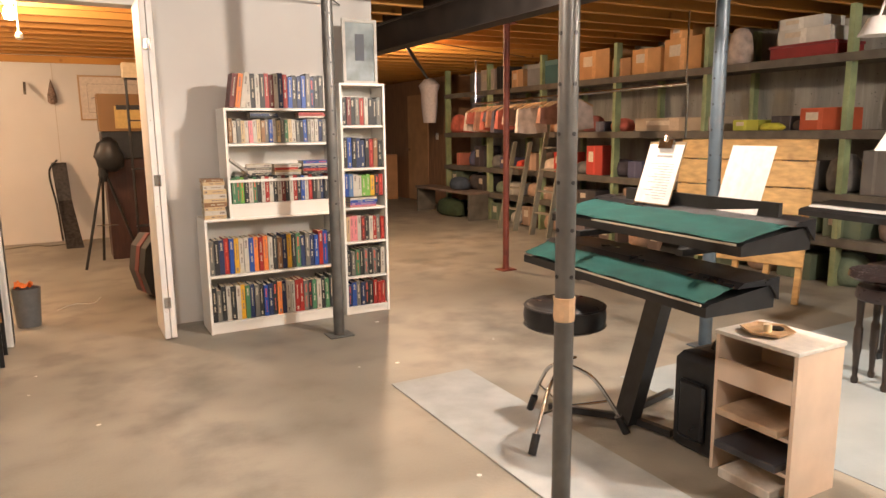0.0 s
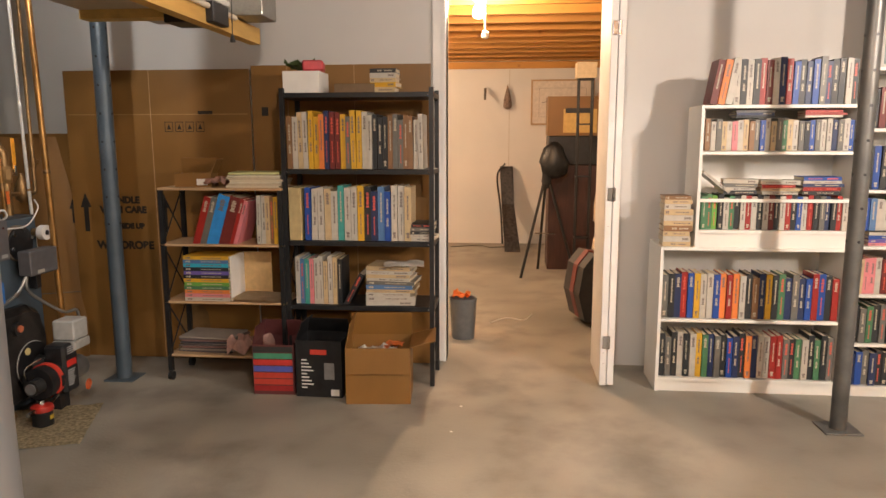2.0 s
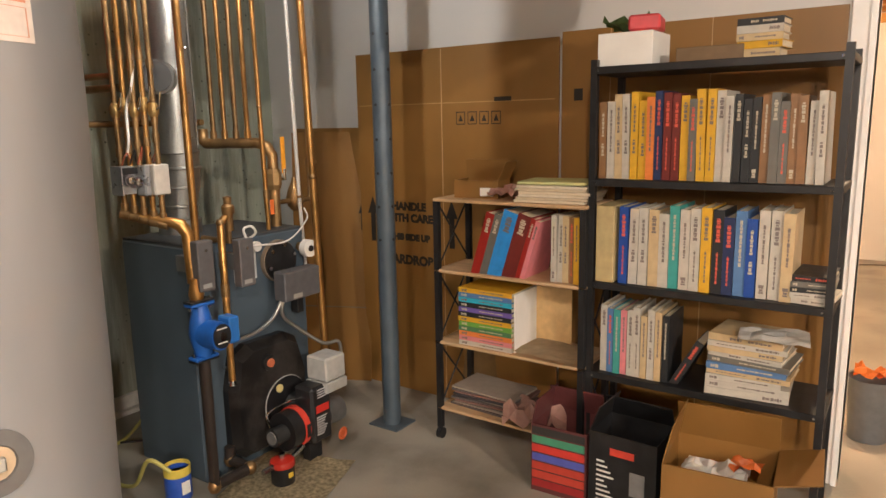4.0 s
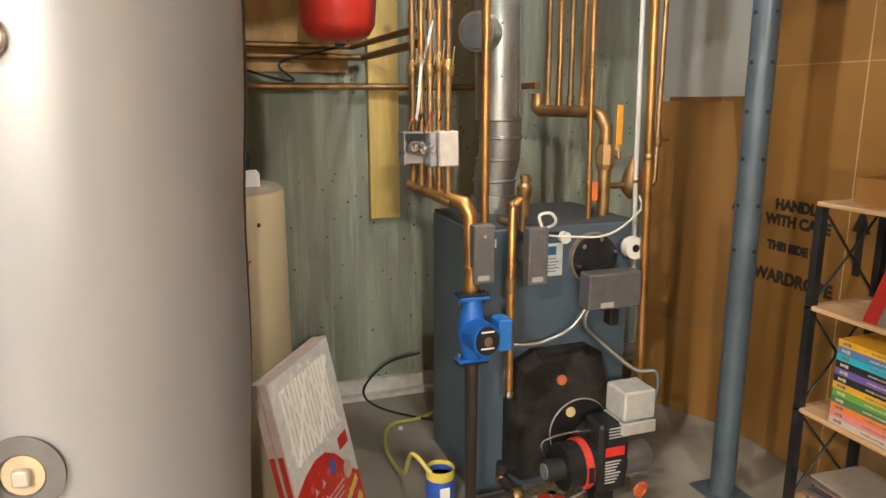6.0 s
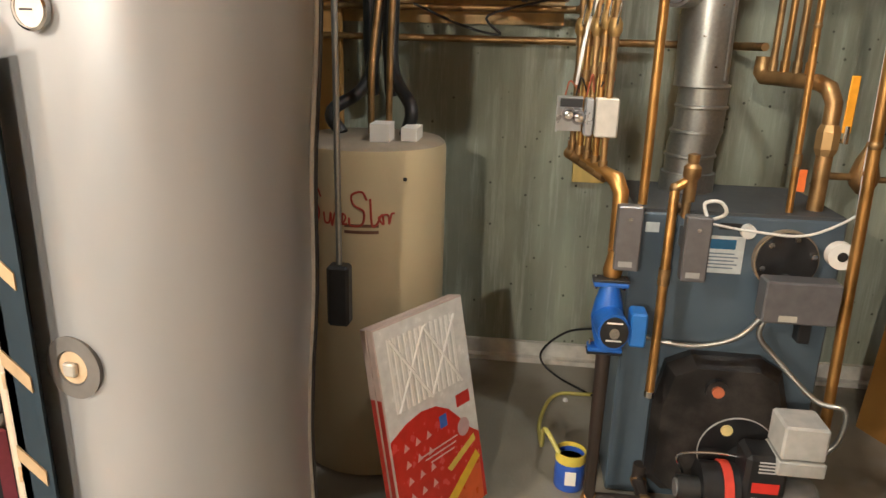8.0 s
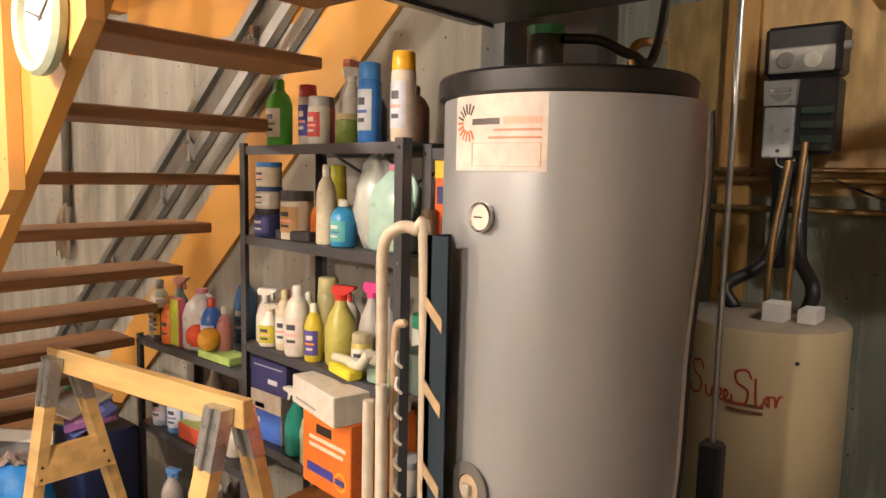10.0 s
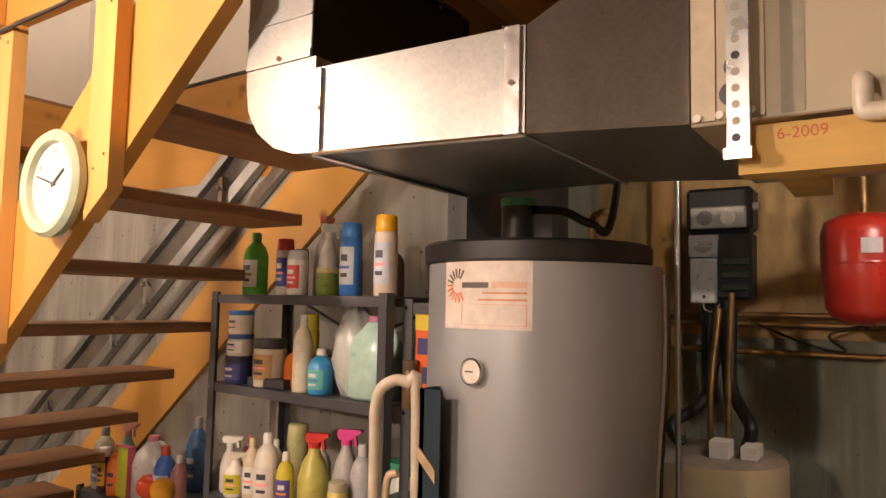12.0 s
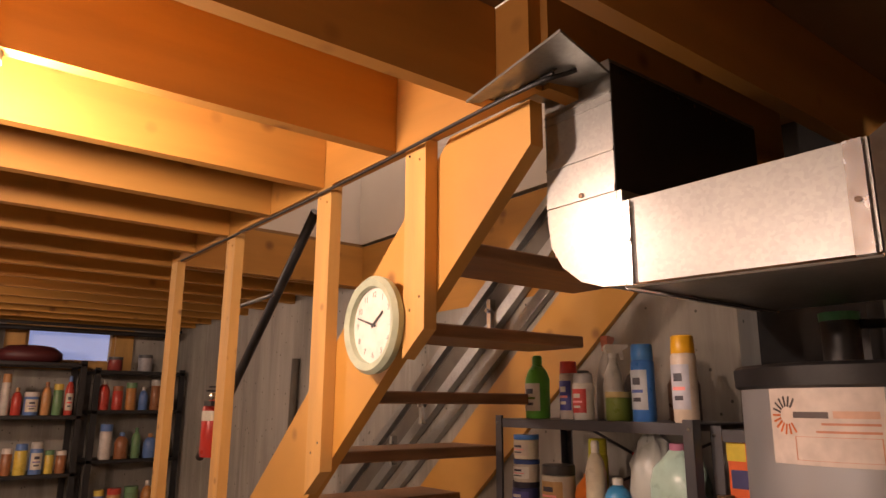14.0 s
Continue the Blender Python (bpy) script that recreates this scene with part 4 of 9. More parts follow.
part("nut", tube([(-0.0, -0.10, 0.085), (0, -0.05, 0.085)], 0.012, 6), M_CHROME, of)
part("pipe", tube([(0, 0.05, 0.085), (0, 0.12, 0.11)], 0.010, 8), M_CHROME, of)


def run(name, pts, r, label, material=M_COPPER, sleeves=(), parent=None, category="pipe", group="copper pipes round the boiler", curved=False):
    t = parent or thing(name, pts[0], label, category, group)
    o = Vector((0, 0, 0)) if parent else Vector(pts[0])
    q = [Vector(p) - o for p in pts]
    part("tube", (curvy if curved else tube)(q, r, 14 if r > 0.012 else 10), material, t, smooth=50)
    for a in q[1:-1]:
        if not curved and r > 0.008:
            part("elbow", merge(None, turn([(0.0, -r * 1.25), (r * 0.9, -r * 0.95), (r * 1.25, 0), (r * 0.9, r * 0.95), (0.0, r * 1.25)], 12, None, a)), M_COPPERD, t, smooth=60)
    for s in sleeves:
        s = Vector(s) - o
        part("coupling", tube([s - Vector((0, 0, r * 1.8)), s + Vector((0, 0, r * 1.8))], r * 1.25, 14), M_COPPERD, t, smooth=40)
    return t


# supply riser: black pipe, pump, copper elbow, manifold and zone risers
run("black_iron_pipe", [(-1.90, 4.19, 0.58), (-1.90, 4.19, 0.07), (-1.90, 4.36, 0.07), (-2.02, 4.36, 0.07), (-2.02, 4.36, 0.13)], 0.022, "black iron return pipe beside the boiler", paint(0.045, 0.035, 0.03, 0.5, 0.4))
pu = thing("circulator_pump", (-1.90, 4.19, 0.585), "blue circulator pump with a bare terminal box", "pump", "boiler fittings")
pu.scale = (0.85, 0.85, 1.0)
part("volute", turn([(0.03, 0.0), (0.045, 0.05), (0.055, 0.1), (0.045, 0.15), (0.03, 0.2)], 24), M_BLUE, pu, smooth=50)
for z in (-0.004, 0.196):
    part("flange", box(-0.03, 0.03, -0.058, 0.058, z, z + 0.014, bevel=0.004), M_BLUE, pu)
    part("gasket", box(-0.028, 0.028, -0.06, 0.06, z - 0.008 if z < 0 else z + 0.014, z - 0.001 if z < 0 else z + 0.022, bevel=0.002), M_BLACK, pu)
    for s in (-0.047, 0.047):
        part("bolt", tube([(0, s, z - 0.012), (0, s, z + 0.03)], 0.007, 6), M_CHROME, pu)
part("motor", tube([(0.0, 0.0, 0.095), (0.12, 0.01, 0.095)], 0.052, 28), M_BLUE, pu, smooth=40)
part("motor_face", tube([(0.12, 0.01, 0.095), (0.126, 0.01, 0.095)], 0.045, 28), M_BLACK, pu, smooth=40)
part("motor_cap", tube([(0.126, 0.01, 0.095), (0.134, 0.01, 0.095)], 0.016, 20), M_CHROME, pu, smooth=40)
for s in (-1, 1):
    part("print", box(0.1262, 0.1268, 0.01 - 0.025, 0.035, 0.095 + s * 0.026, 0.095 + s * 0.026 + 0.005), M_PAPER, pu)
part("terminal_box", box(0.03, 0.11, 0.062, 0.115, 0.05, 0.15, bevel=0.006), mat("terminal_blue", (0.03, 0.16, 0.5), 0.4), pu)
su = thing("supply_manifold", (-1.95, 4.20, 0.82), "copper supply manifold with zone risers", "manifold", "copper pipes round the boiler")
part("reducer", turn([(0.024, -0.02), (0.028, 0.0), (0.018, 0.05), (0.020, 0.06)], 18, None, (0.03, -0.005, 0)), M_COPPER, su, smooth=40)
part("header", tube([(0.01, 0.0, 0.04), (0.0, 0.0, 0.22), (-0.015, -0.015, 0.255), (-0.05, -0.045, 0.268), (-0.16, -0.14, 0.30)], [0.0215, 0.0215, 0.0225, 0.016, 0.0145], 16), M_COPPER, su, smooth=50)
for i in range(5):
    x, y, z = -0.155 + 0.024 * i, -0.135 + 0.021 * i, 0.298 - 0.01 * i
    part("tee", tube([(x - 0.012, y - 0.010, z + 0.004), (x + 0.012, y + 0.010, z - 0.004)], 0.0185, 12), M_COPPERD, su, smooth=50)
    part("tee_neck", tube([(x, y, z - 0.006), (x, y, z + 0.04)], 0.0135, 12), M_COPPERD, su, smooth=50)
    part("riser", tube([(x, y, z), (x, y, 2.35 - 0.82)], 0.0095, 12), M_COPPER if i % 2 else M_COPPERD, su, smooth=50)
    for cz in (z + 0.09 + 0.01 * (i % 3), 0.50 + 0.012 * i, 0.61, 0.80 + 0.03 * (i % 2)):
        part("coupling", tube([(x, y, cz), (x, y, cz + 0.032)], 0.0125, 12), M_COPPERD, su, smooth=50)
    vz = 0.66 + 0.02 * (i % 2)
    part("valve_body", turn([(0.012, -0.025), (0.019, -0.01), (0.019, 0.01), (0.012, 0.025)], 12, None, (x, y, vz)), mat("brass_valve", (0.5, 0.33, 0.13), 0.4, 0.8), su, smooth=40)
    part("valve_handle", tube([(x + 0.015, y, vz), (x + 0.035, y, vz + 0.01), (x + 0.04, y + 0.005, vz + 0.06)], 0.003, 6), M_CHROME, su)
zv = thing("zone_valve_box", (-2.05, 4.03, 1.185), "grey zone valve heads with exposed motors on copper risers", "valve actuator", "boiler fittings")
M_HEAD = paint(0.42, 0.44, 0.46, 0.3, 0.6)
part("cover", box(0.0, 0.06, 0.085, 0.148, 0.0, 0.108, bevel=0.004), paint(0.52, 0.48, 0.42), zv)
part("cover", box(-0.005, 0.05, 0.056, 0.08, 0.0, 0.105, bevel=0.004), M_HEAD, zv)
part("base_plate", box(-0.03, 0.0, -0.02, 0.052, 0.008, 0.105), M_HEAD, zv)
part("side_plate", box(0.0, 0.04, -0.022, -0.018, 0.008, 0.105), M_HEAD, zv)
for y, z in ((0.012, 0.058), (0.04, 0.05)):
    part("motor", tube([(0.0, y, z), (0.035, y, z)], 0.02, 20), paint(0.22, 0.22, 0.24, 0.3, 0.8), zv, smooth=40)
    part("motor_cap", turn([(0.0, 0.0), (0.015, 0.0), (0.012, 0.008), (0.0, 0.01)], 16), M_CHROME, zv, loc=(0.036, y, z)).rotation_euler = (0, radians(90), 0)
part("gear_case", box(0.0, 0.02, -0.012, 0.05, 0.078, 0.1), M_BLACK, zv)
for i in range(5):
    part("wire", curvy([(0.01, 0.0 + 0.03 * i, 0.11), (0.03, 0.01 + 0.03 * i, 0.15 + 0.01 * (i % 3)), (0.0, 0.04 + 0.02 * i, 0.12)], 0.0025, 6), M_BLACK if i % 2 else paint(0.4, 0.1, 0.05), zv)
part("cable", curvy([(0.0, 0.03, 0.14), (0.01, 0.035, 0.2), (-0.01, 0.05, 0.3), (0.0, 0.075, 0.4), (-0.02, 0.10, 0.55), (-0.02, 0.08, 0.8), (-0.02, 0.08, 1.2)], 0.005, 8), M_PAPER, zv)
run("copper_pipe", [(-2.0, 4.27, 1.0), (-2.0, 4.265, 2.34)], 0.0135, "bright copper riser in front of the flue", sleeves=())
# relief pipe
rl = run("relief_pipe", [(-1.95, 4.38, 1.085), (-1.95, 4.345, 1.06), (-1.95, 4.345, 0.43)], 0.0135, "copper relief pipe with a brass valve", sleeves=[(-1.95, 4.345, 0.80)])
part("valve", turn([(0.016, -0.06), (0.018, 0.0), (0.024, 0.01), (0.024, 0.035), (0.014, 0.045), (0.017, 0.07), (0.0, 0.075)], 16, None, (0, 0.005, 0.0)), M_COPPERD, rl, smooth=40)
part("nipple", tube([(-0.16, 0.0, -0.10), (0, 0, -0.10), (0, 0, 0.0)], 0.012, 10), M_COPPERD, rl, smooth=40)
part("end", tube([(0, -0.035, -0.67), (0, -0.035, -0.65)], 0.0165, 12), M_CHROME, rl)
for y, z in ((4.19, 0.83), (4.375, 0.81)):
    c = thing("control_box", (-1.93, y, z), "grey aquastat control box on the boiler front", "control box", "boiler controls")
    part("case", box(0, 0.045, 0, 0.068, 0, 0.185, bevel=0.004), paint(0.16, 0.155, 0.16, 0.4, 0.4), c)
    part("plate", box(0.045, 0.0462, 0.012, 0.05, 0.012, 0.028), paint(0.35, 0.35, 0.34), c)
    part("screw", tube([(0.045, 0.034, 0.15), (0.049, 0.034, 0.15)], 0.006, 8), M_CHROME, c)
    part("bracket", box(-0.119, 0.0, 0.02, 0.05, 0.06, 0.12), paint(0.2, 0.2, 0.2, 0.4, 0.5), c)
fl = thing("observation_flange", (-2.05, 4.70, 0.845), "round black flange on the boiler front", "flange", "boiler fittings")
part("plate", tube([(0, 0, 0), (0.03, 0, 0)], 0.086, 36), M_BLACK, fl, smooth=40)
part("gasket", tube([(0, 0, 0), (0.022, 0, 0)], 0.091, 36), paint(0.22, 0.17, 0.12), fl, smooth=40)
for i in range(6):
    a = i * math.pi / 3 + 0.3
    part("bolt", tube([(0.03, 0.072 * math.cos(a), 0.072 * math.sin(a)), (0.04, 0.072 * math.cos(a), 0.072 * math.sin(a))], 0.009, 6), M_CHROME, fl)
g = thing("relay_box", (-1.99, 4.62, 0.69), "flat grey relay box mounted on the flange", "control box", "boiler controls")
part("case", box(0, 0.07, 0, 0.205, 0, 0.125, bevel=0.005), paint(0.14, 0.135, 0.14, 0.4, 0.3), g)
part("plate", box(0.07, 0.0712, 0.045, 0.095, 0.008, 0.026), paint(0.4, 0.38, 0.33), g)
part("stem", tube([(-0.04, 0.08, 0.10), (0, 0.08, 0.10)], 0.02, 12), M_BLACK, g)
part("rear_box", box(-0.055, -0.01, 0.14, 0.175, -0.09, 0.0, bevel=0.003), M_BLACK, g)
dg_ = thing("draft_cap", (-2.05, 4.835, 0.885), "cream round sensor cap on the boiler", "sensor", "boiler fittings")
part("stem", tube([(0, 0, 0), (0.05, -0.01, 0)], 0.02, 16), M_COPPERD, dg_, smooth=40)
part("cap", tube([(0.05, -0.01, 0), (0.085, -0.012, 0)], 0.038, 22), M_PAPER, dg_, smooth=40)
part("hole", tube([(0.085, -0.012, 0), (0.087, -0.012, 0)], 0.014, 14), M_BLACK, dg_)
for i, pts in enumerate(([(-1.96, 4.64, 0.70), (-1.97, 4.58, 0.62), (-1.98, 4.48, 0.58), (-2.0, 4.38, 0.575), (-2.03, 4.33, 0.575)],
                         [(-1.97, 4.65, 0.69), (-1.97, 4.64, 0.63), (-1.96, 4.69, 0.57), (-1.9, 4.80, 0.47), (-1.87, 4.87, 0.46), (-1.86, 4.86, 0.36), (-1.86, 4.79, 0.30), (-1.85, 4.75, 0.35)])):
    run("flexible_conduit", pts, 0.008, "grey flexible metal conduit across the boiler front", M_GALV, curved=True, category="conduit", group="conduits on the boiler")
run("wire_loop", [(-1.91, 4.43, 0.99), (-1.91, 4.42, 1.03), (-1.91, 4.46, 1.035), (-1.92, 4.48, 1.0), (-1.98, 4.44, 0.96)], 0.005, "white wire loop over the control box", M_PAPER, curved=True, category="cable", group="cables")
run("white_cable", [(-2.03, 4.47, 0.945), (-2.02, 4.60, 0.93), (-2.02, 4.75, 0.93), (-2.06, 4.90, 1.0), (-2.08, 4.905, 1.05)], 0.004, "thin white cable across the boiler top", M_PAPER, curved=True, category="cable", group="cables")
run("white_conduit", [(-2.10, 4.915, 0.76), (-2.10, 4.90, 1.1), (-2.10, 4.875, 2.34)], 0.0085, "white conduit rising to the ceiling", M_PAPER, category="conduit", group="cables")
run("copper_pipe", [(-1.95, 4.865, 0.28), (-1.95, 4.84, 1.2), (-1.95, 4.81, 2.34)], 0.0155, "long bright copper riser beside the boiler")
# return manifold at the back
rt = thing("return_manifold", (-2.15, 4.80, 0.97), "copper return manifold with ball valve and orange handle", "manifold", "copper pipes round the boiler")
part("header", tube([(0, 0, 0.0), (0, 0, 0.32), (-0.02, -0.012, 0.36), (-0.06, -0.03, 0.375), (-0.30, -0.11, 0.375), (-0.32, -0.115, 0.39), (-0.32, -0.115, 0.44)], 0.023, 18), M_COPPERD, rt, smooth=50)
part("valve", turn([(0.026, 0.0), (0.034, 0.02), (0.034, 0.07), (0.026, 0.09)], 8, None, (0, 0, 0.17)), mat("valve_brass", (0.42, 0.27, 0.12), 0.45, 0.8), rt)
part("handle", box(0.03, 0.036, 0.02, 0.045, 0.24, 0.40, bevel=0.002), paint(0.75, 0.32, 0.02), rt, "orange lever handle")
part("handle_stem", tube([(0.0, 0.03, 0.215), (0.035, 0.034, 0.215), (0.033, 0.034, 0.26)], 0.008, 8), M_CHROME, rt)
part("side_branch", tube([(0, 0, 0.11), (0, 0.12, 0.11)], 0.011, 12), M_COPPERD, rt, smooth=40)
part("regulator", turn([(0.012, -0.055), (0.035, -0.03), (0.042, 0.0), (0.03, 0.045), (0.012, 0.085), (0.01, 0.10)], 18, None, (0, 0.12, 0.115)), M_COPPERD, rt, smooth=40)
part("branch_riser", tube([(0, 0.15, 0.105), (0, 0.205, 0.105), (0, 0.218, 0.12), (0, 0.222, 1.36)], 0.0095, 12), M_COPPERD, rt, smooth=40)
part("branch_valve", turn([(0.012, -0.03), (0.018, 0), (0.012, 0.03)], 10, tube([(0, 0.22, 0.275), (0.0, 0.265, 0.275)], 0.008, 8), (0, 0.22, 0.275)), M_COPPERD, rt, smooth=40)
for i in range(4):
    x, y = -0.10 - 0.055 * i, -0.045 - 0.018 * i
    part("riser", tube([(x, y, 0.375), (x, y, 1.37)], 0.011, 12, tube([(x, y, 0.395), (x, y, 0.43)], 0.0145, 12)), M_COPPERD if i % 2 else M_COPPER, rt, smooth=50)
run("copper_pipe", [(-2.10, 4.71, 0.975), (-2.10, 4.70, 1.5), (-2.10, 4.69, 2.34)], 0.010, "thin copper riser with an orange tag", sleeves=[(-2.10, 4.708, 1.13)])
tagged(part("tag", box(0, 0.001, 0, 0.022, 0, 0.065), paint(0.8, 0.18, 0.04), None, "orange paper tag on a copper riser", loc=(-2.088, 4.715, 1.04)), "", "tag")
# pipes along the wall
run("wall_pipe", [(-2.93, 2.9, 1.44), (-2.93, 4.66, 1.44), (-2.47, 4.685, 1.44)], 0.0135, "horizontal copper pipe along the concrete wall", M_COPPERD)
run("wall_pipe", [(-2.93, 2.9, 1.56), (-2.93, 4.10, 1.56), (-2.11, 4.10, 1.56)], 0.0135, "horizontal copper pipe under the plywood", M_COPPERD)
run("wall_pipe", [(-2.90, 2.9, 1.60), (-2.90, 4.05, 1.60), (-2.13, 4.08, 1.60)], 0.0115, "thin horizontal copper pipe under the plywood", M_COPPERD)
# flue
fu = thing("flue_pipe", (-2.38, 4.47, 0.975), "galvanised flue pipe with a draft regulator above the boiler", "flue pipe")
part("collar", turn([(0.088, 0), (0.088, 0.06), (0.078, 0.063)], 32), M_GALV, fu, smooth=30)
part("elbow", tube([(0, 0, 0.06), (0, 0, 0.14), (0.012, 0.012, 0.21), (0.02, 0.012, 0.34)], 0.078, 28), M_GALV, fu, smooth=30)
for x, y, z in ((0, 0, 0.11), (0.008, 0.008, 0.19), (0.02, 0.012, 0.27), (0.02, 0.01, 0.335)):
    part("seam", turn([(0.078, 0), (0.084, 0.004), (0.084, 0.010), (0.078, 0.014)], 32, None, (x, y, z)), M_GALV, fu, smooth=30)
part("upper_pipe", tube([(0.02, 0.0, 0.34), (0.02, -0.012, 1.37)], 0.083, 28), M_GALV, fu, smooth=30)
part("lock_seam", tube([(0.09, 0.055, 0.36), (0.09, 0.045, 1.37)], 0.004, 6), M_GALV, fu)
for i in range(10):
    a = 0.2 + 0.55 * (i % 2)
    part("rivet", turn([(0.005, 0), (0.004, 0.004)], 6), M_CHROME, fu, loc=(0.02 + 0.084 * math.cos(-a + 0.5), -0.004 + 0.084 * math.sin(-a + 0.5), 0.40 + 0.09 * i))
part("draft_regulator", tube([(0.03, -0.05, 0.64), (0.11, -0.125, 0.64)], 0.068, 24), M_GALV, fu, smooth=40)
part("regulator_disc", tube([(0.11, -0.125, 0.64), (0.113, -0.128, 0.64)], 0.058, 24), paint(0.12, 0.12, 0.12, 0.5, 0.4), fu)
# expansion tank
et = thing("expansion_tank", (-2.405, 3.895, 1.572), "glossy red expansion tank hanging from its pipe", "expansion tank")
part("shell", turn([(0.0, 0.0), (0.06, 0.005), (0.105, 0.028), (0.125, 0.06), (0.1365, 0.20), (0.1375, 0.31), (0.125, 0.355), (0.075, 0.38), (0.0, 0.385)], 36), M_RED, et, smooth=50)
part("label", loft([[(0.1375 * math.cos(a), 0.1375 * math.sin(a), z) for z in (0.24, 0.29)] + [(0.139 * math.cos(a), 0.139 * math.sin(a), z) for z in (0.29, 0.24)] for a in (-0.05, 0.1, 0.25, 0.4)]), paint(0.55, 0.5, 0.48), et)
part("valve_cap", turn([(0.01, -0.012), (0.012, 0.0)], 10), M_BLACK, et)
part("nipple", tube([(0, 0, 0.383), (0, 0, 0.76)], 0.012, 12), M_COPPERD, et, smooth=40)
part("band", turn([(0.1372, 0.205), (0.1385, 0.21), (0.1372, 0.215)], 36), M_RED, et)
part("bracket", tube([(0, 0, 0.62), (-0.56, 0, 0.62)], 0.01, 8), M_CHROME, et)
# hot water store
ss = thing("water_heater", (-2.17, 3.52, 0), "cream indirect water heater with red script marks", "water heater")
ss.location = (-2.23, 3.42, 0)
part("jacket", turn([(0.23, 0.0), (0.248, 0.01), (0.25, 0.02), (0.25, 1.10), (0.246, 1.115)], 48), M_BEIGE, ss, smooth=40)
part("lid", turn([(0.246, 1.115), (0.235, 1.125), (0.0, 1.135)], 48), paint(0.26, 0.22, 0.17), ss, smooth=40)
part("cap_block", box(0.05, 0.14, 0.03, 0.09, 1.13, 1.185, box(-0.02, 0.10, 0.12, 0.17, 1.13, 1.17)), M_PAPER, ss)
part("dot", tube([(0.2, 0.15, 1.03), (0.203, 0.155, 1.03)], 0.006, 8), M_BLACK, ss)


for i, pts in enumerate(([(0.16, 0.045), (0.145, 0.07), (0.115, 0.06), (0.12, 0.03), (0.15, 0.01), (0.145, -0.03), (0.11, -0.035), (0.105, -0.01)],
                         [(0.17, 0.0), (0.175, -0.03), (0.19, -0.03), (0.195, 0.0), (0.2, -0.04), (0.21, 0.0), (0.225, -0.005), (0.22, -0.03), (0.235, -0.03), (0.245, -0.01), (0.235, 0.0), (0.235, -0.03), (0.25, -0.03)],
                         [(0.05, 0.045), (0.035, 0.07), (0.005, 0.06), (0.01, 0.03), (0.04, 0.01), (0.035, -0.03), (0.0, -0.035), (-0.005, -0.01)],
                         [(0.06, 0.05), (0.065, -0.03), (0.08, -0.03), (0.095, 0.0), (0.10, -0.03), (0.085, -0.01), (0.105, 0.0), (0.115, -0.005), (0.118, -0.03), (0.125, 0.0), (0.135, 0.003)])):
    q = curvy([(x - 0.26 if i < 2 else x, y, 0) for x, y in pts], 0.0035, 6)
    for v in q.verts:
        v.co.z *= 0.25
    bent(part("script_mark", q, paint(0.30, 0.03, 0.02), ss), 0.2505, -0.02, 0.925)
for i in range(2):
    part("small_print", loft([[(0.2508 * math.cos(a), 0.2508 * math.sin(a), z) for z in (0.885 - 0.02 * i, 0.895 - 0.02 * i)] + [(0.2514 * math.cos(a), 0.2514 * math.sin(a), z) for z in (0.895 - 0.02 * i, 0.885 - 0.02 * i)] for a in [-0.1 + 0.06 * j for j in range(8)]]), paint(0.12, 0.05, 0.03), ss)
for pts, r, m in (([(-0.02, 0.0, 1.13), (-0.03, 0.0, 1.35), (-0.08, 0.02, 1.62)], 0.011, M_COPPERD), ([(-0.06, 0.05, 1.13), (-0.08, 0.05, 1.4), (-0.1, 0.06, 1.68)], 0.011, M_COPPERD), ([(-0.04, 0.11, 1.13), (-0.03, 0.13, 1.22), (-0.18, 0.04, 1.34), (-0.3, 0.02, 1.62)], 0.022, M_BLACK), ([(-0.02, -0.10, 1.13), (-0.05, -0.14, 1.2), (-0.2, -0.05, 1.3), (-0.35, -0.04, 1.62)], 0.022, M_BLACK)):
    part("connecting_pipe", curvy(pts, r, 12), m, ss, smooth=50)
# pump station
ps = thing("pump_station", (-2.80, 3.20, 1.66), "black solar pump station with silver dials and cover on the plywood", "pump station")
part("shell", box(-0.15, 0.0, 0, 0.275, 0.30, 0.49, bevel=0.015), M_BLACK, ps)
part("lower_shell", box(-0.15, 0.0, 0.008, 0.268, 0.0, 0.298, bevel=0.015), M_BLACK, ps)
part("dial_panel", box(0.0, 0.016, 0.022, 0.252, 0.31, 0.405, bevel=0.006), paint(0.38, 0.37, 0.33, 0.35, 0.3), ps)
for y, c in ((0.085, (0.22, 0.21, 0.19)), (0.180, (0.66, 0.62, 0.52))):
    part("dial", turn([(0.030, 0), (0.032, 0.006), (0.028, 0.008), (0.0, 0.008)], 24), paint(*c, 0.25), ps, loc=(0.016, y, 0.355)).rotation_euler = (0, radians(90), 0)
part("cover", box(0.0, 0.03, 0.022, 0.132, -0.015, 0.18, bevel=0.006), paint(0.46, 0.47, 0.47, 0.3, 0.3), ps)
part("head", prism([(0.022, 0.185), (0.132, 0.185), (0.138, 0.28), (0.018, 0.28)], "x", 0.0, 0.036), paint(0.40, 0.40, 0.39, 0.3, 0.3), ps)
part("grip", box(0.036, 0.042, 0.045, 0.115, 0.235, 0.252, bevel=0.002), paint(0.6, 0.6, 0.58, 0.25, 0.5), ps)
part("latch", prism([(0.04, 0.228), (0.118, 0.228), (0.105, 0.21), (0.08, 0.198), (0.055, 0.21)], "x", 0.036, 0.040), paint(0.2, 0.2, 0.19), ps)
part("screw", tube([(0.03, 0.082, 0.012), (0.034, 0.082, 0.012)], 0.008, 10), M_BLACK, ps)
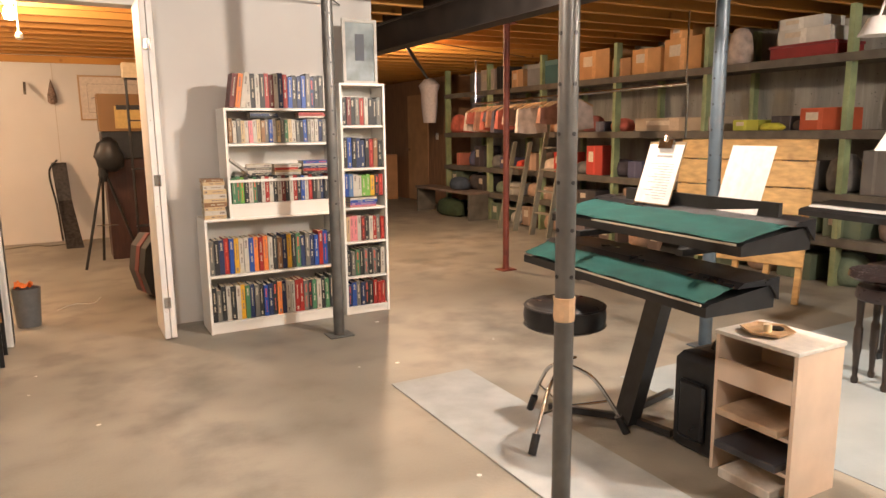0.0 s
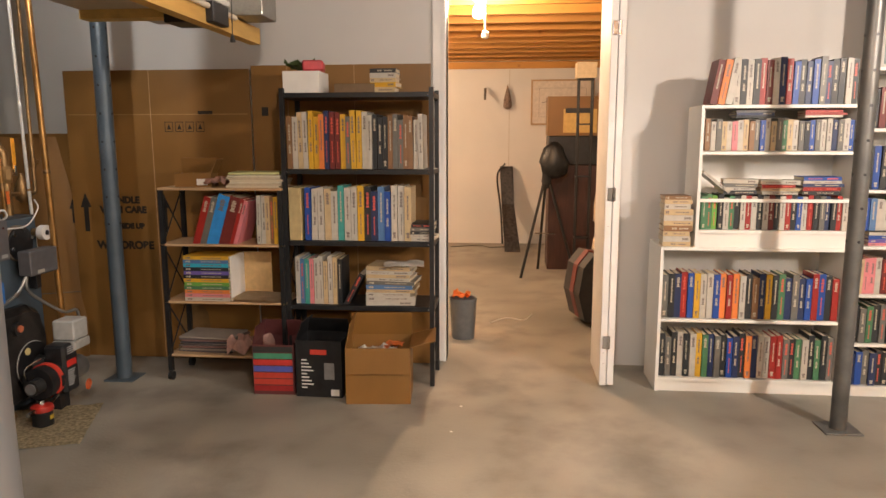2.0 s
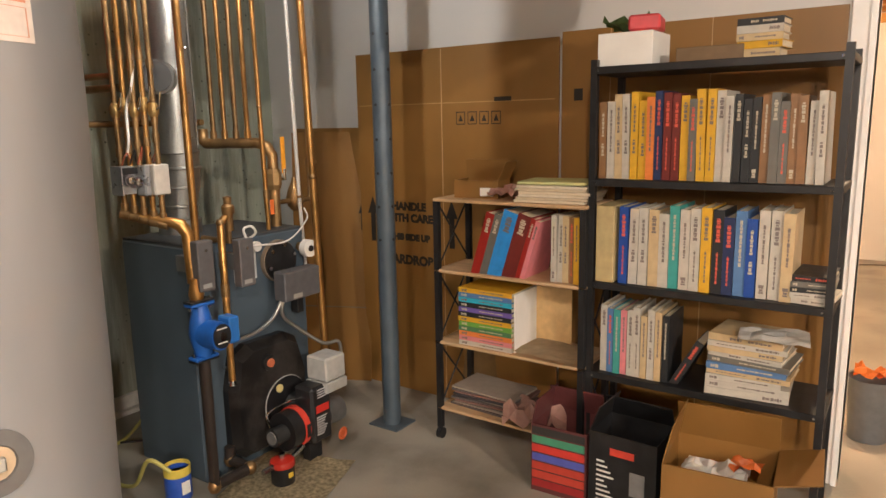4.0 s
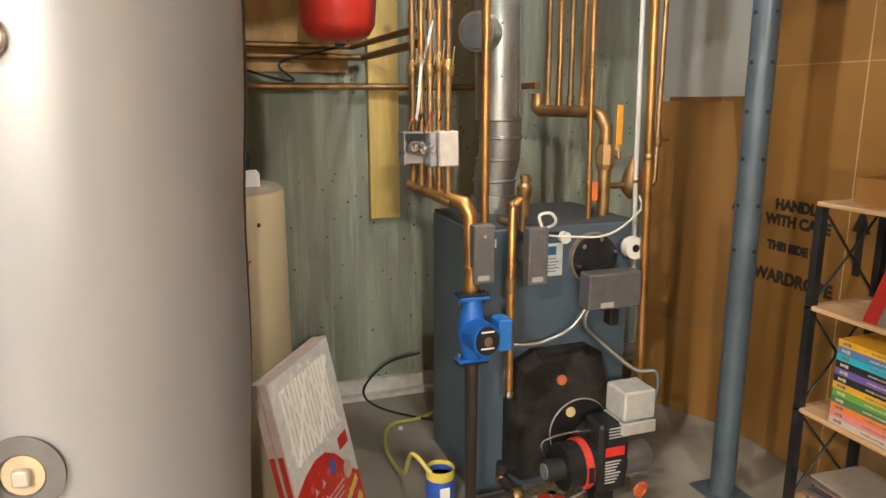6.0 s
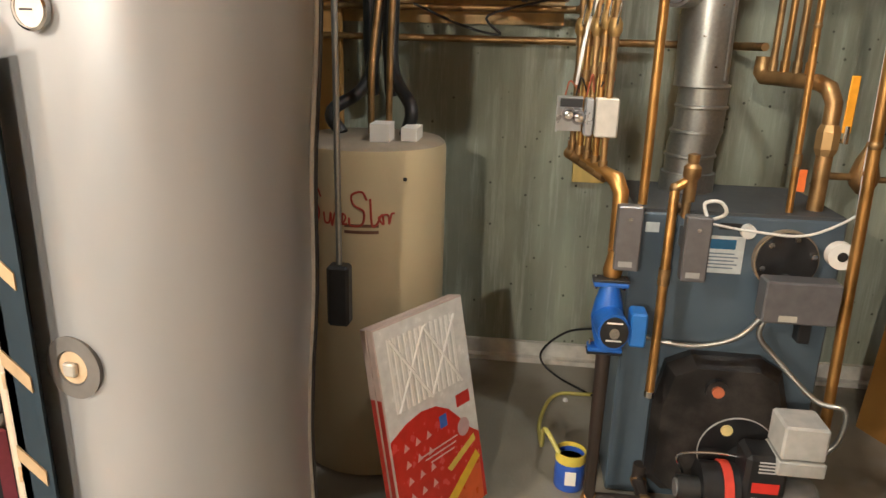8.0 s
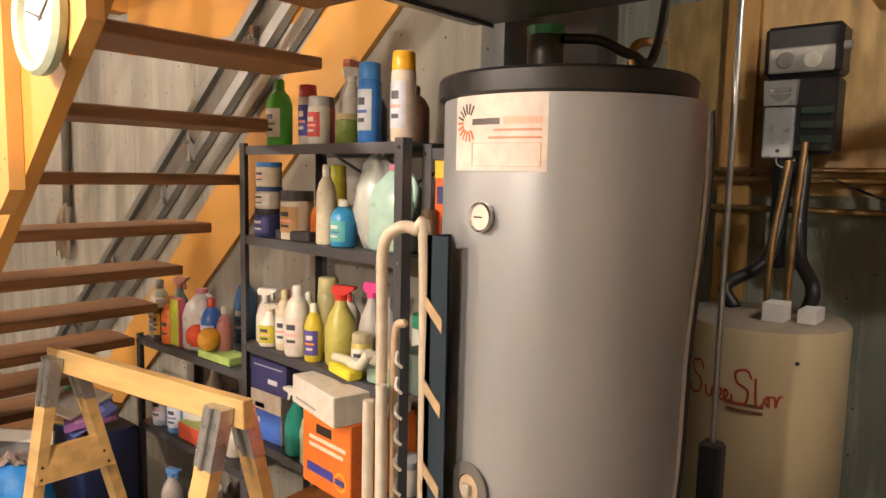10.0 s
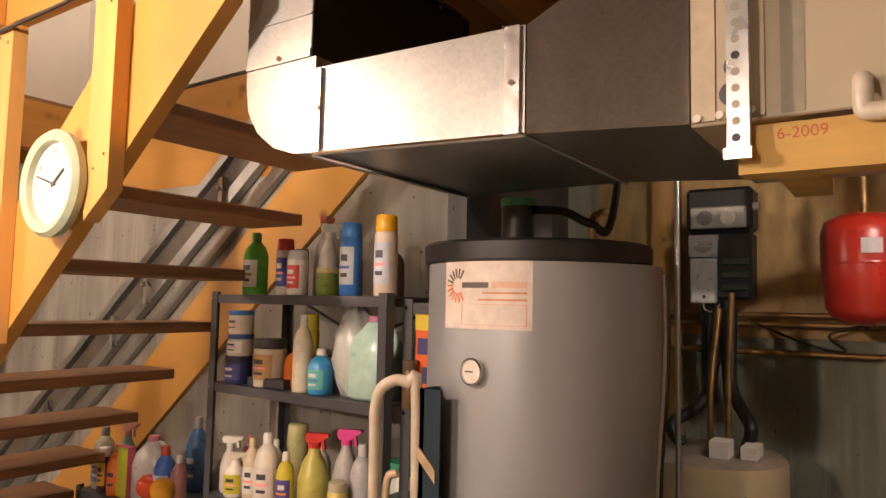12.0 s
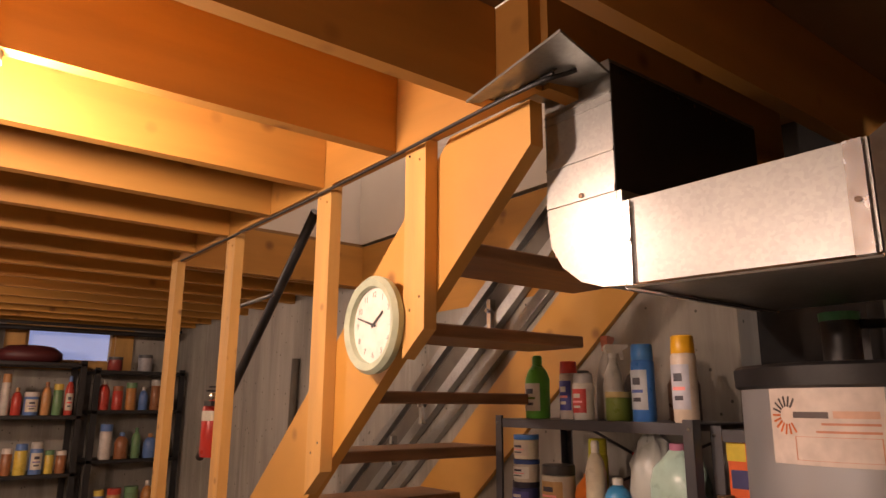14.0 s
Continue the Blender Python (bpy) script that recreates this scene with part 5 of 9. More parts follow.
for i in range(3):
    part("rib", box(0.0, 0.012, 0.15, 0.26, 0.04 + 0.055 * i, 0.07 + 0.055 * i, bevel=0.004), paint(0.03, 0.05, 0.035), ps)
part("side_knob", tube([(-0.02, 0.275, 0.40), (-0.02, 0.30, 0.40)], 0.018, 14), paint(0.25, 0.24, 0.22), ps, smooth=40)
for y in (0.08, 0.16):
    part("pipe", tube([(-0.05, y, 0.0), (-0.05, y, -0.25), (-0.1, y, -0.45)], 0.028, 14), M_BLACK, ps, smooth=50)
part("wire_loop", curvy([(0.0, 0.07, -0.01), (0.01, 0.08, -0.04), (0.01, 0.11, -0.05), (0.0, 0.14, -0.02)], 0.003, 6), M_PAPER, ps)
part("bracket", box(-0.195, -0.15, 0.05, 0.2, 0.1, 0.4), M_BLACK, ps)
run("black_cable", [(-2.88, 3.45, 1.57), (-2.86, 3.65, 1.49), (-2.86, 3.8, 1.46), (-2.86, 3.75, 1.53), (-2.86, 4.0, 1.60), (-2.6, 3.95, 1.62)], 0.005, "black cable looped over the wall pipes", M_BLACK, curved=True, category="cable", group="cables")
run("pull_rod", [(-1.70, 3.455, 0.86), (-1.70, 3.455, 2.0), (-1.70, 3.455, 2.588)], 0.008, "grey metal rod hanging beside the solar tank", M_GALV, category="rod", group="cables")
part("handle", box(-0.025, 0.025, -0.03, 0.03, -0.17, 0, bevel=0.008), M_BLACK, bpy.data.objects["pull_rod"], "black plastic handle")
# air filters
af = thing("air_filter", (-1.93, 3.65, 0.0), "shrink-wrapped air filters leaning on the water heater", "air filter")
af.matrix_basis = pose(-1.62, 3.66, 0.012, 0, 0, 147) @ pose(0, 0, 0, -12, 0, 0) @ Matrix.Diagonal((1.08, 1.08, 1.13, 1))
for k in range(2):
    part("filter_frame", box(0, 0.36, 0.024 * k, 0.021 + 0.024 * k, 0, 0.60, bevel=0.001), paint(0.45, 0.36, 0.32), af)
    part("side_print", box(-0.0012, -0.0002, 0.024 * k + 0.003, 0.024 * k + 0.018, 0.01, 0.42), paint(0.36, 0.03, 0.02), af)
part("white_face", box(0.004, 0.356, -0.0015, -0.0003, 0.15, 0.596), paint(0.62, 0.61, 0.58, 0.25), af)
for i in range(13):
    part("pleat", box(0.04 + 0.021 * i, 0.052 + 0.021 * i, -0.005, -0.0015, 0.37, 0.565, bevel=0.002), M_PAPER, af)
for a, b_ in (((0.05, 0.37), (0.18, 0.56)), ((0.05, 0.56), (0.18, 0.37)), ((0.18, 0.37), (0.31, 0.56)), ((0.18, 0.56), (0.31, 0.37))):
    part("cross_strip", tube([(a[0], -0.006, a[1]), (b_[0], -0.006, b_[1])], 0.004, 6), M_PAPER, af)
M_PRED = paint(0.50, 0.03, 0.02, 0.25)
part("red_face", prism([(0.004, 0.004), (0.356, 0.004), (0.356, 0.20), (0.32, 0.225), (0.28, 0.27), (0.24, 0.31), (0.19, 0.337), (0.13, 0.345), (0.07, 0.335), (0.004, 0.31)], "y", -0.0026, -0.0016), M_PRED, af)
part("orange_swoosh", prism([(0.09, 0.006), (0.34, 0.006), (0.345, 0.15), (0.25, 0.11), (0.17, 0.05)], "y", -0.0031, -0.0027), paint(0.62, 0.10, 0.02, 0.3), af)
part("title_bar", prism([(0.15, 0.05), (0.18, 0.03), (0.345, 0.13), (0.33, 0.155)], "y", -0.0036, -0.0032), paint(0.70, 0.46, 0.03), af)
part("number_bar", prism([(0.20, 0.155), (0.215, 0.14), (0.335, 0.185), (0.33, 0.205)], "y", -0.0036, -0.0032), paint(0.66, 0.50, 0.08), af)
part("yellow_corner", box(0.008, 0.085, -0.0034, -0.0027, 0.008, 0.06), paint(0.65, 0.45, 0.03), af)
part("seal", turn([(0.026, 0), (0.026, 0.0006)], 20), paint(0.5, 0.33, 0.32), af, loc=(0.29, -0.0035, 0.24)).rotation_euler = (radians(90), 0, 0)
part("blue_badge", box(0.195, 0.225, -0.0034, -0.0027, 0.27, 0.305), paint(0.05, 0.12, 0.4), af)
part("logo_bar", box(0.275, 0.335, -0.0022, -0.0016, 0.30, 0.335), paint(0.5, 0.03, 0.02), af)
for i in range(12):
    x, z = 0.045 + 0.045 * (i % 3), 0.13 + 0.045 * (i // 3)
    part("print", prism([(x, z), (x + 0.022, z + 0.004), (x + 0.008, z + 0.022)], "y", -0.0034, -0.0027), paint(0.62, 0.32, 0.28), af)
for i in range(3):
    part("print", box(0.10 + 0.02 * i, 0.26 - 0.01 * i, -0.0034, -0.0027, 0.225 - 0.014 * i, 0.229 - 0.014 * i), paint(0.62, 0.42, 0.38), af)
# blue can and yellow hose
cn = thing("can", (-2.06, 4.14, 0.0), "blue and yellow open tin beside the iron pipe", "can")
part("shell", turn([(0.048, 0.0), (0.05, 0.003), (0.05, 0.115), (0.046, 0.12), (0.046, 0.02), (0.0, 0.02)], 28), paint(0.03, 0.09, 0.42, 0.35), cn, smooth=40)
part("yellow_band", turn([(0.0505, 0.10), (0.0505, 0.135), (0.047, 0.135), (0.047, 0.10)], 28), paint(0.65, 0.52, 0.08), cn, smooth=40)
part("print", box(0.0495, 0.0515, -0.018, 0.018, 0.03, 0.08), M_PAPER, cn)
run("yellow_hose", [(-2.04, 4.10, 0.13), (-2.10, 4.05, 0.18), (-2.22, 4.05, 0.04), (-2.45, 4.05, 0.012), (-2.66, 4.12, 0.012), (-2.70, 4.3, 0.012), (-2.9, 4.55, 0.012)], 0.008, "thin yellow hose lying behind the boiler", paint(0.5, 0.45, 0.12), curved=True, category="hose", group="cables")
run("dark_cable", [(-2.6, 4.35, 0.012), (-2.82, 4.12, 0.02), (-2.86, 4.05, 0.10), (-2.84, 4.15, 0.22), (-2.8, 4.3, 0.27)], 0.005, "dark cable loop against the concrete wall", M_BLACK, curved=True, category="cable", group="cables")
mp = thing("moulding_debris", (-2.628, 4.156, 0), "crumb of white plaster on the floor", "debris")
part("crumb", turn([(0.0, 0), (0.012, 0.004), (0.008, 0.014), (0.0, 0.018)], 7), M_PAPER, mp)
st = part("sawdust", sheet(0.42, 0.5, 0.006, 14, 11, 0.002), mat("spilled_granules", (0.50, 0.42, 0.26), 0.95, 0, 0.2, 60, 1.0, fine=500), None, "patch of spilled tan granules on the floor", loc=(-1.78, 4.42, 0.0), rz=20)
tagged(st, "", "spill", kind="stuff")

# ---- stairs ----
def low(y):
    return 0.43 + 0.858 * (y - 0.75)


stc = thing("staircase", (-0.9, 0.3, 0), "open wooden staircase with orange pine stringers and brown treads", "staircase")
for x0, x1 in ((-0.59, -0.551),):
    part("stringer", prism([(0.255 - 0.3, 0.0), (-0.05, 0.0), (2.86 - 0.3, low(2.86)), (2.86 - 0.3, 2.345), (2.575 - 0.3, 2.345), (-0.35, 0.04), (-0.35, 0.0)], "x", x0 + 0.9, x1 + 0.9), M_PINE, stc)
part("wall_stringer", prism([(-0.31, 0.0), (2.19, 2.199), (2.19, 2.345), (1.947, 2.345), (-0.65, 0.06), (-0.65, 0.0)], "x", -0.697, -0.675), M_PINE, stc)
for k in range(-7, 5):
    z, y = 1.322 + 0.18 * k, 1.75 + 0.21 * k - 0.3
    part("tread", box(-0.36, 0.309, y - 0.25, y, z, z + 0.036, bevel=0.004), M_TREAD, stc)
for y, z0, z1 in ((2.48, 1.79, 2.348), (1.985, 1.42, 2.348), (1.20, 0.85, 2.348), (0.465, 0.0, 2.348)):
    t = thing("stud", (-0.549, y - 0.045, z0), "knotty pine stud nailed under the stair header", "stud", "studs under the stair header")
    dz = 0.07 if z0 else 0.0
    part("board", prism([(0, 0), (0.09, dz), (0.09, z1 - z0), (0, z1 - z0)], "x", 0, 0.038), M_STUD, t)
    for yy, zz in ((0.02, z1 - z0 - 0.03), (0.065, z1 - z0 - 0.05), (0.03, 0.12), (0.07, 0.15)):
        part("nail", tube([(0.038, yy, zz), (0.0392, yy, zz)], 0.004, 8), M_CHROME, t)
hr = thing("handrail", (-0.75, 0.84, 1.87), "dark round handrail running down inside the stairs", "handrail")
part("rail", tube([(0, 0, 0), (0, 0.62, 0.56)], 0.02, 14, tube([(0, -0.5, -0.45), (0, 0, 0)], 0.02, 14)), M_BLACK, hr, smooth=40)
part("bracket", tube([(0, 0.3, 0.27), (0.16, 0.3, 0.20)], 0.008, 8), M_CHROME, hr)
# rail on the wall behind the treads
rl = thing("wall_rail", (-1.59, 0.3, 0.98), "galvanised sliding rail bolted slanting to the stair wall", "rail")
for off, w, t_, m in ((0.14, 0.035, 0.05, M_GALV), (0.09, 0.05, 0.02, M_GALV), (0.01, 0.08, 0.03, M_SHELFD), (-0.06, 0.05, 0.04, M_GALV), (-0.20, 0.05, 0.03, M_GALV)):
    part("channel", prism([(-1.1, -0.88 + off), (1.75, 1.43 + off), (1.75, 1.43 + off + w * 1.3), (-1.1, -0.88 + off + w * 1.3)], "x", 0, t_), m, rl)
for y in (-0.5, 0.0, 0.55, 0.80, 1.3):
    part("bracket", box(0.03, 0.06, y, y + 0.025, 0.81 * y - 0.04, 0.81 * y + 0.10, tube([(0.06, y + 0.012, 0.81 * y + 0.05), (0.075, y + 0.012, 0.81 * y + 0.05)], 0.01, 8)), M_CHROME, rl)
# clock
ck = thing("wall_clock", (-0.508, 2.318, 1.885), "round clock with a pale green rim on the stair studs", "clock")


def dial(parts, material, name, label=""):
    ob = part(name, parts, material, ck, label, smooth=40)
    ob.matrix_basis = pose(0, 0, 0, 0, 90, 0)
    return ob


dial(turn([(0.128, 0.0), (0.130, 0.018), (0.120, 0.03), (0.102, 0.024), (0.10, 0.006), (0.0, 0.005)], 48), paint(0.40, 0.46, 0.34), "rim")
dial(turn([(0.101, 0.006), (0.101, 0.009), (0.0, 0.0095)], 48), paint(0.72, 0.68, 0.62), "face")
for i in range(12):
    a = math.pi / 6 * (i + 1)
    lettering(str(i + 1), 0.022, paint(0.3, 0.32, 0.3), ck, (0.0102, 0.08 * math.sin(a), 0.08 * math.cos(a)), 90, 90, 0.0003, name="numeral")
part("hour_hand", prism([(-0.004, -0.01), (0.004, -0.01), (0.003, 0.055), (-0.003, 0.055)], "x", 0.011, 0.0125), M_BLACK, ck).rotation_euler = (radians(-55), 0, 0)
part("minute_hand", prism([(-0.003, -0.015), (0.003, -0.015), (0.0018, 0.08), (-0.0018, 0.08)], "x", 0.013, 0.0142), M_BLACK, ck).rotation_euler = (radians(73), 0, 0)
# fire extinguisher
fe = thing("fire_extinguisher", (-0.585, 0.93, 1.46), "red fire extinguisher hanging on a stair stud", "fire extinguisher")
part("cylinder", turn([(0.0, 0.0), (0.036, 0.004), (0.042, 0.02), (0.042, 0.20), (0.03, 0.225), (0.014, 0.235)], 28), M_RED, fe, smooth=50)
part("label", turn([(0.0426, 0.15), (0.0426, 0.19)], 28), paint(0.5, 0.45, 0.35), fe)
part("valve", turn([(0.012, 0.235), (0.015, 0.25), (0.012, 0.265)], 12), M_CHROME, fe)
part("lever", box(-0.045, 0.03, -0.008, 0.008, 0.268, 0.275, box(-0.05, 0.02, -0.008, 0.008, 0.285, 0.291)), M_BLACK, fe)
part("hanger", box(0.02, 0.045, 0.02, 0.10, 0.21, 0.23), M_BLACK, fe)
# mop on the stair wall
mo = thing("mop", (-1.57, -0.36, 0.02), "string mop hanging head down by its dark pole", "mop")
part("pole", tube([(0, 0, 1.30), (0, 0.02, 1.95)], 0.025, 10), M_SHELFD, mo)
b = None
rm = random.Random(3)
for i in range(46):
    a, y0 = rm.uniform(0, 6.28), rm.uniform(-0.05, 0.05)
    b = curvy([(0.015, y0 * 0.4, 1.32), (0.03 + 0.015 * math.cos(a), y0 + 0.02 * math.sin(a), 1.22), (0.03 + 0.02 * math.cos(a), y0 * 1.4 + 0.02 * math.sin(a), rm.uniform(0.98, 1.1))], 0.0045, 4, 3, b)
tagged(part("string_head", b, paint(0.45, 0.36, 0.27, 0.9), mo), kind="stuff")

# ---- bottles and boxes ----
def bottle(kind, at, h, r, color, cap=(0.7, 0.7, 0.68), label=None, group="", where="on the grey shelf", rz=0.0, dz=0.0012):
    words = {"spray": "trigger spray bottle", "can": "aerosol can", "bottle": "plastic bottle", "jug": "handled jug", "jar": "screw-top jar", "tub": "round tub"}
    tone = "dark" if sum(color) < 0.3 else "pale" if sum(color) > 1.4 and max(color) - min(color) < 0.25 else ("red" if color[0] > 2.2 * max(color[1], color[2]) else "orange" if color[0] > 1.6 * color[1] and color[2] < 0.2 else "blue" if color[2] > 1.25 * color[0] and color[2] >= color[1] else "green" if color[1] > 1.1 * color[0] else "yellow" if color[2] < 0.4 * color[1] else "cream")
    t = thing({"spray": "spray_bottle", "can": "spray_can", "bottle": "bottle", "jug": "jug", "jar": "jar", "tub": "tub"}[kind], (at[0], at[1], at[2] + dz), f"{tone} {words[kind]} {where}", {"spray": "spray bottle", "can": "spray can", "bottle": "bottle", "jug": "jug", "jar": "jar", "tub": "tub"}[kind], group, rz)
    body, lid = paint(*color, 0.3), paint(*cap, 0.35)
    if kind == "can":
        part("body", turn([(r * 0.93, 0), (r, 0.004), (r, h * 0.76), (r * 0.9, h * 0.79)], 20), body, t, smooth=50)
        part("cap", turn([(r * 0.92, h * 0.79), (r * 0.95, h * 0.80), (r * 0.9, h * 0.985), (r * 0.8, h)], 20), lid, t, smooth=50)
        lh = (0.15, 0.66)
    elif kind == "spray":
        part("body", turn([(r * 0.9, 0), (r, 0.006), (r * 1.02, h * 0.45), (r * 0.8, h * 0.62), (r * 0.42, h * 0.75), (r * 0.36, h * 0.82)], 18), body, t, smooth=60)
        part("collar", turn([(r * 0.42, h * 0.82), (r * 0.42, h * 0.88)], 12), lid, t)
        part("trigger_head", prism([(-0.022, h * 0.88), (0.016, h * 0.88), (0.05, h * 0.97), (0.05, h), (-0.022, h), (-0.028, h * 0.95)], "x", -0.011, 0.011), lid, t)
        part("trigger", prism([(0.022, h * 0.93), (0.032, h * 0.93), (0.036, h * 0.80), (0.028, h * 0.80)], "x", -0.006, 0.006), lid, t)
        lh = (0.1, 0.52)
    elif kind == "jug":
        b = box(-r * 0.75, r * 0.75, -r, r, 0, h * 0.62, bevel=r * 0.3)
        part("body", loft([[(sx * r * k * 0.8, sy * r * k, z) for sx, sy in ((-1, -0.7), (-0.7, -1), (0.7, -1), (1, -0.7), (1, 0.7), (0.7, 1), (-0.7, 1), (-1, 0.7))] for k, z in ((0.85, 0), (1, 0.01), (1, h * 0.55), (0.85, h * 0.72), (0.4, h * 0.88), (0.28, h * 0.93))], None), body, t, smooth=50)
        b.free()
        part("handle", curvy([(0, r * 0.9, h * 0.52), (0, r * 1.02, h * 0.72), (0, r * 0.6, h * 0.88), (0, r * 0.2, h * 0.88)], r * 0.14, 8), body, t, smooth=60)
        part("cap", turn([(r * 0.33, h * 0.92), (r * 0.33, h * 0.99), (r * 0.3, h)], 14), lid, t, smooth=40)
        lh = (0.1, 0.5)
    elif kind in ("jar", "tub"):
        part("body", turn([(r * 0.95, 0), (r, 0.004), (r, h * 0.78), (r * 0.92, h * 0.8)], 24), body, t, smooth=50)
        part("lid", turn([(r * 1.0, h * 0.8), (r * 1.02, h * 0.82), (r * 1.0, h)], 24), lid, t, smooth=50)
        lh = (0.15, 0.68)
    else:
        part("body", turn([(r * 0.92, 0), (r, 0.005), (r, h * 0.62), (r * 0.75, h * 0.76), (r * 0.36, h * 0.85)], 20), body, t, smooth=60)
        part("cap", turn([(r * 0.4, h * 0.85), (r * 0.4, h * 0.97), (r * 0.3, h)], 14), lid, t, smooth=40)
        lh = (0.12, 0.55)
    if label and kind != "jug":
        lr = r * 1.03
        ang = [-0.95 + 0.19 * i for i in range(11)]
        lm = paint(*label, 0.5)
        b = loft([[(lr * math.cos(a) * 0.97, lr * math.sin(a) * 0.97, h * lh[0]), (lr * math.cos(a), lr * math.sin(a), h * lh[0]), (lr * math.cos(a), lr * math.sin(a), h * lh[1]), (lr * math.cos(a) * 0.97, lr * math.sin(a) * 0.97, h * lh[1])] for a in ang])
        part("label", b, lm, t)
        dk = paint(0.05, 0.05, 0.07) if sum(label) > 0.9 else paint(0.65, 0.62, 0.55)
        lr *= 1.012
        for j, (f0, f1, w) in enumerate(((0.62, 0.80, 5), (0.42, 0.50, 6), (0.2, 0.3, 4))):
            z0, z1 = h * (lh[0] + (lh[1] - lh[0]) * f0), h * (lh[0] + (lh[1] - lh[0]) * f1)
            part("print", loft([[(lr * math.cos(a) * 0.97, lr * math.sin(a) * 0.97, z0), (lr * math.cos(a), lr * math.sin(a), z0), (lr * math.cos(a), lr * math.sin(a), z1), (lr * math.cos(a) * 0.97, lr * math.sin(a) * 0.97, z1)] for a in ang[5 - w // 2: 6 + w // 2]]), dk if j != 1 else paint(min(1, color[0] * 1.6), color[1] * 0.6, color[2] * 0.7), t)
    return t


def carton(at, w, d_, h, color, side, label, rz=0.0, bars=(), round_mark=None, name="carton", group="", dz=0.0015):
    """A box whose face with the print looks to +x; w along y, d_ along -x."""
    t = thing(name, (at[0], at[1], at[2] + dz), label, "box", group, rz)
    part("body", box(-d_, 0, 0, w, 0, h, bevel=0.002), paint(*side, 0.55), t)
    part("front_face", box(0.0, 0.0012, 0.002, w - 0.002, 0.002, h - 0.002), paint(*color, 0.45), t)
    for y0, y1, z0, z1, c in bars:
        part("print", box(0.0012, 0.0022, w * y0, w * y1, h * z0, h * z1), paint(*c), t)
    if round_mark:
        cy, cz, rr = round_mark
        for k, (q, c) in enumerate(((1.0, (0.75, 0.4, 0.03)), (0.72, (0.7, 0.14, 0.02)))):
            part("round_mark", tube([(0.0012 + 0.001 * k, w * cy, h * cz), (0.0024 + 0.001 * k, w * cy, h * cz)], rr * q, 24), paint(*c), t)
        part("print", box(0.0034, 0.0042, w * cy - rr * 0.8, w * cy + rr * 0.8, h * cz - rr * 0.3, h * cz + rr * 0.3), paint(0.05, 0.06, 0.25), t)
    return t


# ---- metal shelves by the stairs ----
def metal_shelf(x, y, w, d_, levels, top, rz, label):
    t = thing("metal_shelf", (x, y, 0), label, "metal shelf", "grey metal shelves", rz)
    for yy in (0.0, w):
        for xx in (0.0, -d_):
            sx, sy = (-1 if xx == 0 else 1), (1 if yy == 0 else -1)
            part("post", box(min(xx, xx + sx * 0.002), max(xx, xx + sx * 0.002), min(yy, yy + sy * 0.032), max(yy, yy + sy * 0.032), 0, top, box(min(xx, xx + sx * 0.032), max(xx, xx + sx * 0.032), min(yy, yy + sy * 0.002), max(yy, yy + sy * 0.002), 0, top)), M_GREYSH, t)
    for z in levels:
        part("shelf", box(-d_ + 0.003, -0.003, 0.003, w - 0.003, z - 0.003, z, box(-0.006, -0.0025, 0.003, w - 0.003, z - 0.03, z - 0.003, box(-d_ + 0.0025, -d_ + 0.005, 0.003, w - 0.003, z - 0.03, z - 0.003))), M_GREYSH, t)
        for yy in (0.012, w - 0.012):
            part("screw", tube([(0.0, yy, z - 0.015), (0.003, yy, z - 0.015)], 0.005, 8), M_CHROME, t)
    part("brace", tube([(-d_ + 0.001, 0.02, levels[-2]), (-d_ + 0.001, w - 0.02, levels[-1])], 0.005, 6, tube([(-d_ - 0.003, w - 0.02, levels[-2]), (-d_ - 0.003, 0.02, levels[-1])], 0.005, 6)), M_GREYSH, t)
    return t


RZ = -4.0
LV = [0.17, 0.63, 0.965, 1.335, 1.635]
metal_shelf(-1.215, 2.0, 0.82, 0.34, LV, 1.645, RZ, "dark grey steel shelf unit crowded with cleaning supplies")
metal_shelf(-1.27, 1.11, 0.82, 0.30, [0.05, 0.44, 0.82], 0.835, 0, "low grey steel shelf unit under the stairs with bottles")
metal_shelf(-1.222, 2.826, 0.36, 0.30, [0.63, 1.33, 1.62], 1.63, 0, "narrow dark steel shelf unit beside the solar tank")


def onshelf(s, d_, lv):
    a = radians(RZ)
    return (-1.215 - d_ * math.cos(a) - s * math.sin(a), 2.0 - d_ * math.sin(a) + s * math.cos(a), LV[lv])


GS = "cleaning supplies on the grey shelves"
def put(kind, s, d_, lv, h, r, color, cap=(0.7, 0.7, 0.68), label=None, **k):
    return bottle(kind, onshelf(s, d_, lv), h * 0.84, r * 0.92, color, cap, label, GS, "on the steel shelf", **k)


WH = (0.7, 0.68, 0.62)
put("bottle", 0.17, 0.05, 4, 0.25, 0.045, (0.09, 0.42, 0.05), (0.08, 0.35, 0.05), WH)
put("can", 0.30, 0.07, 4, 0.22, 0.032, (0.6, 0.55, 0.5), (0.5, 0.04, 0.03), (0.05, 0.06, 0.3))
put("can", 0.26, 0.17, 4, 0.19, 0.03, (0.45, 0.08, 0.05), (0.1, 0.1, 0.1), WH)
put("can", 0.385, 0.05, 4, 0.17, 0.036, WH, (0.5, 0.5, 0.5), (0.6, 0.06, 0.05))
put("spray", 0.37, 0.18, 4, 0.32, 0.042, (0.45, 0.42, 0.38), (0.55, 0.15, 0.08), None, rz=110)
put("spray", 0.43, 0.14, 4, 0.28, 0.035, (0.5, 0.48, 0.42), (0.6, 0.58, 0.52), None, rz=60)
put("bottle", 0.50, 0.17, 4, 0.21, 0.045, (0.04, 0.04, 0.04), (0.04, 0.04, 0.04), None)
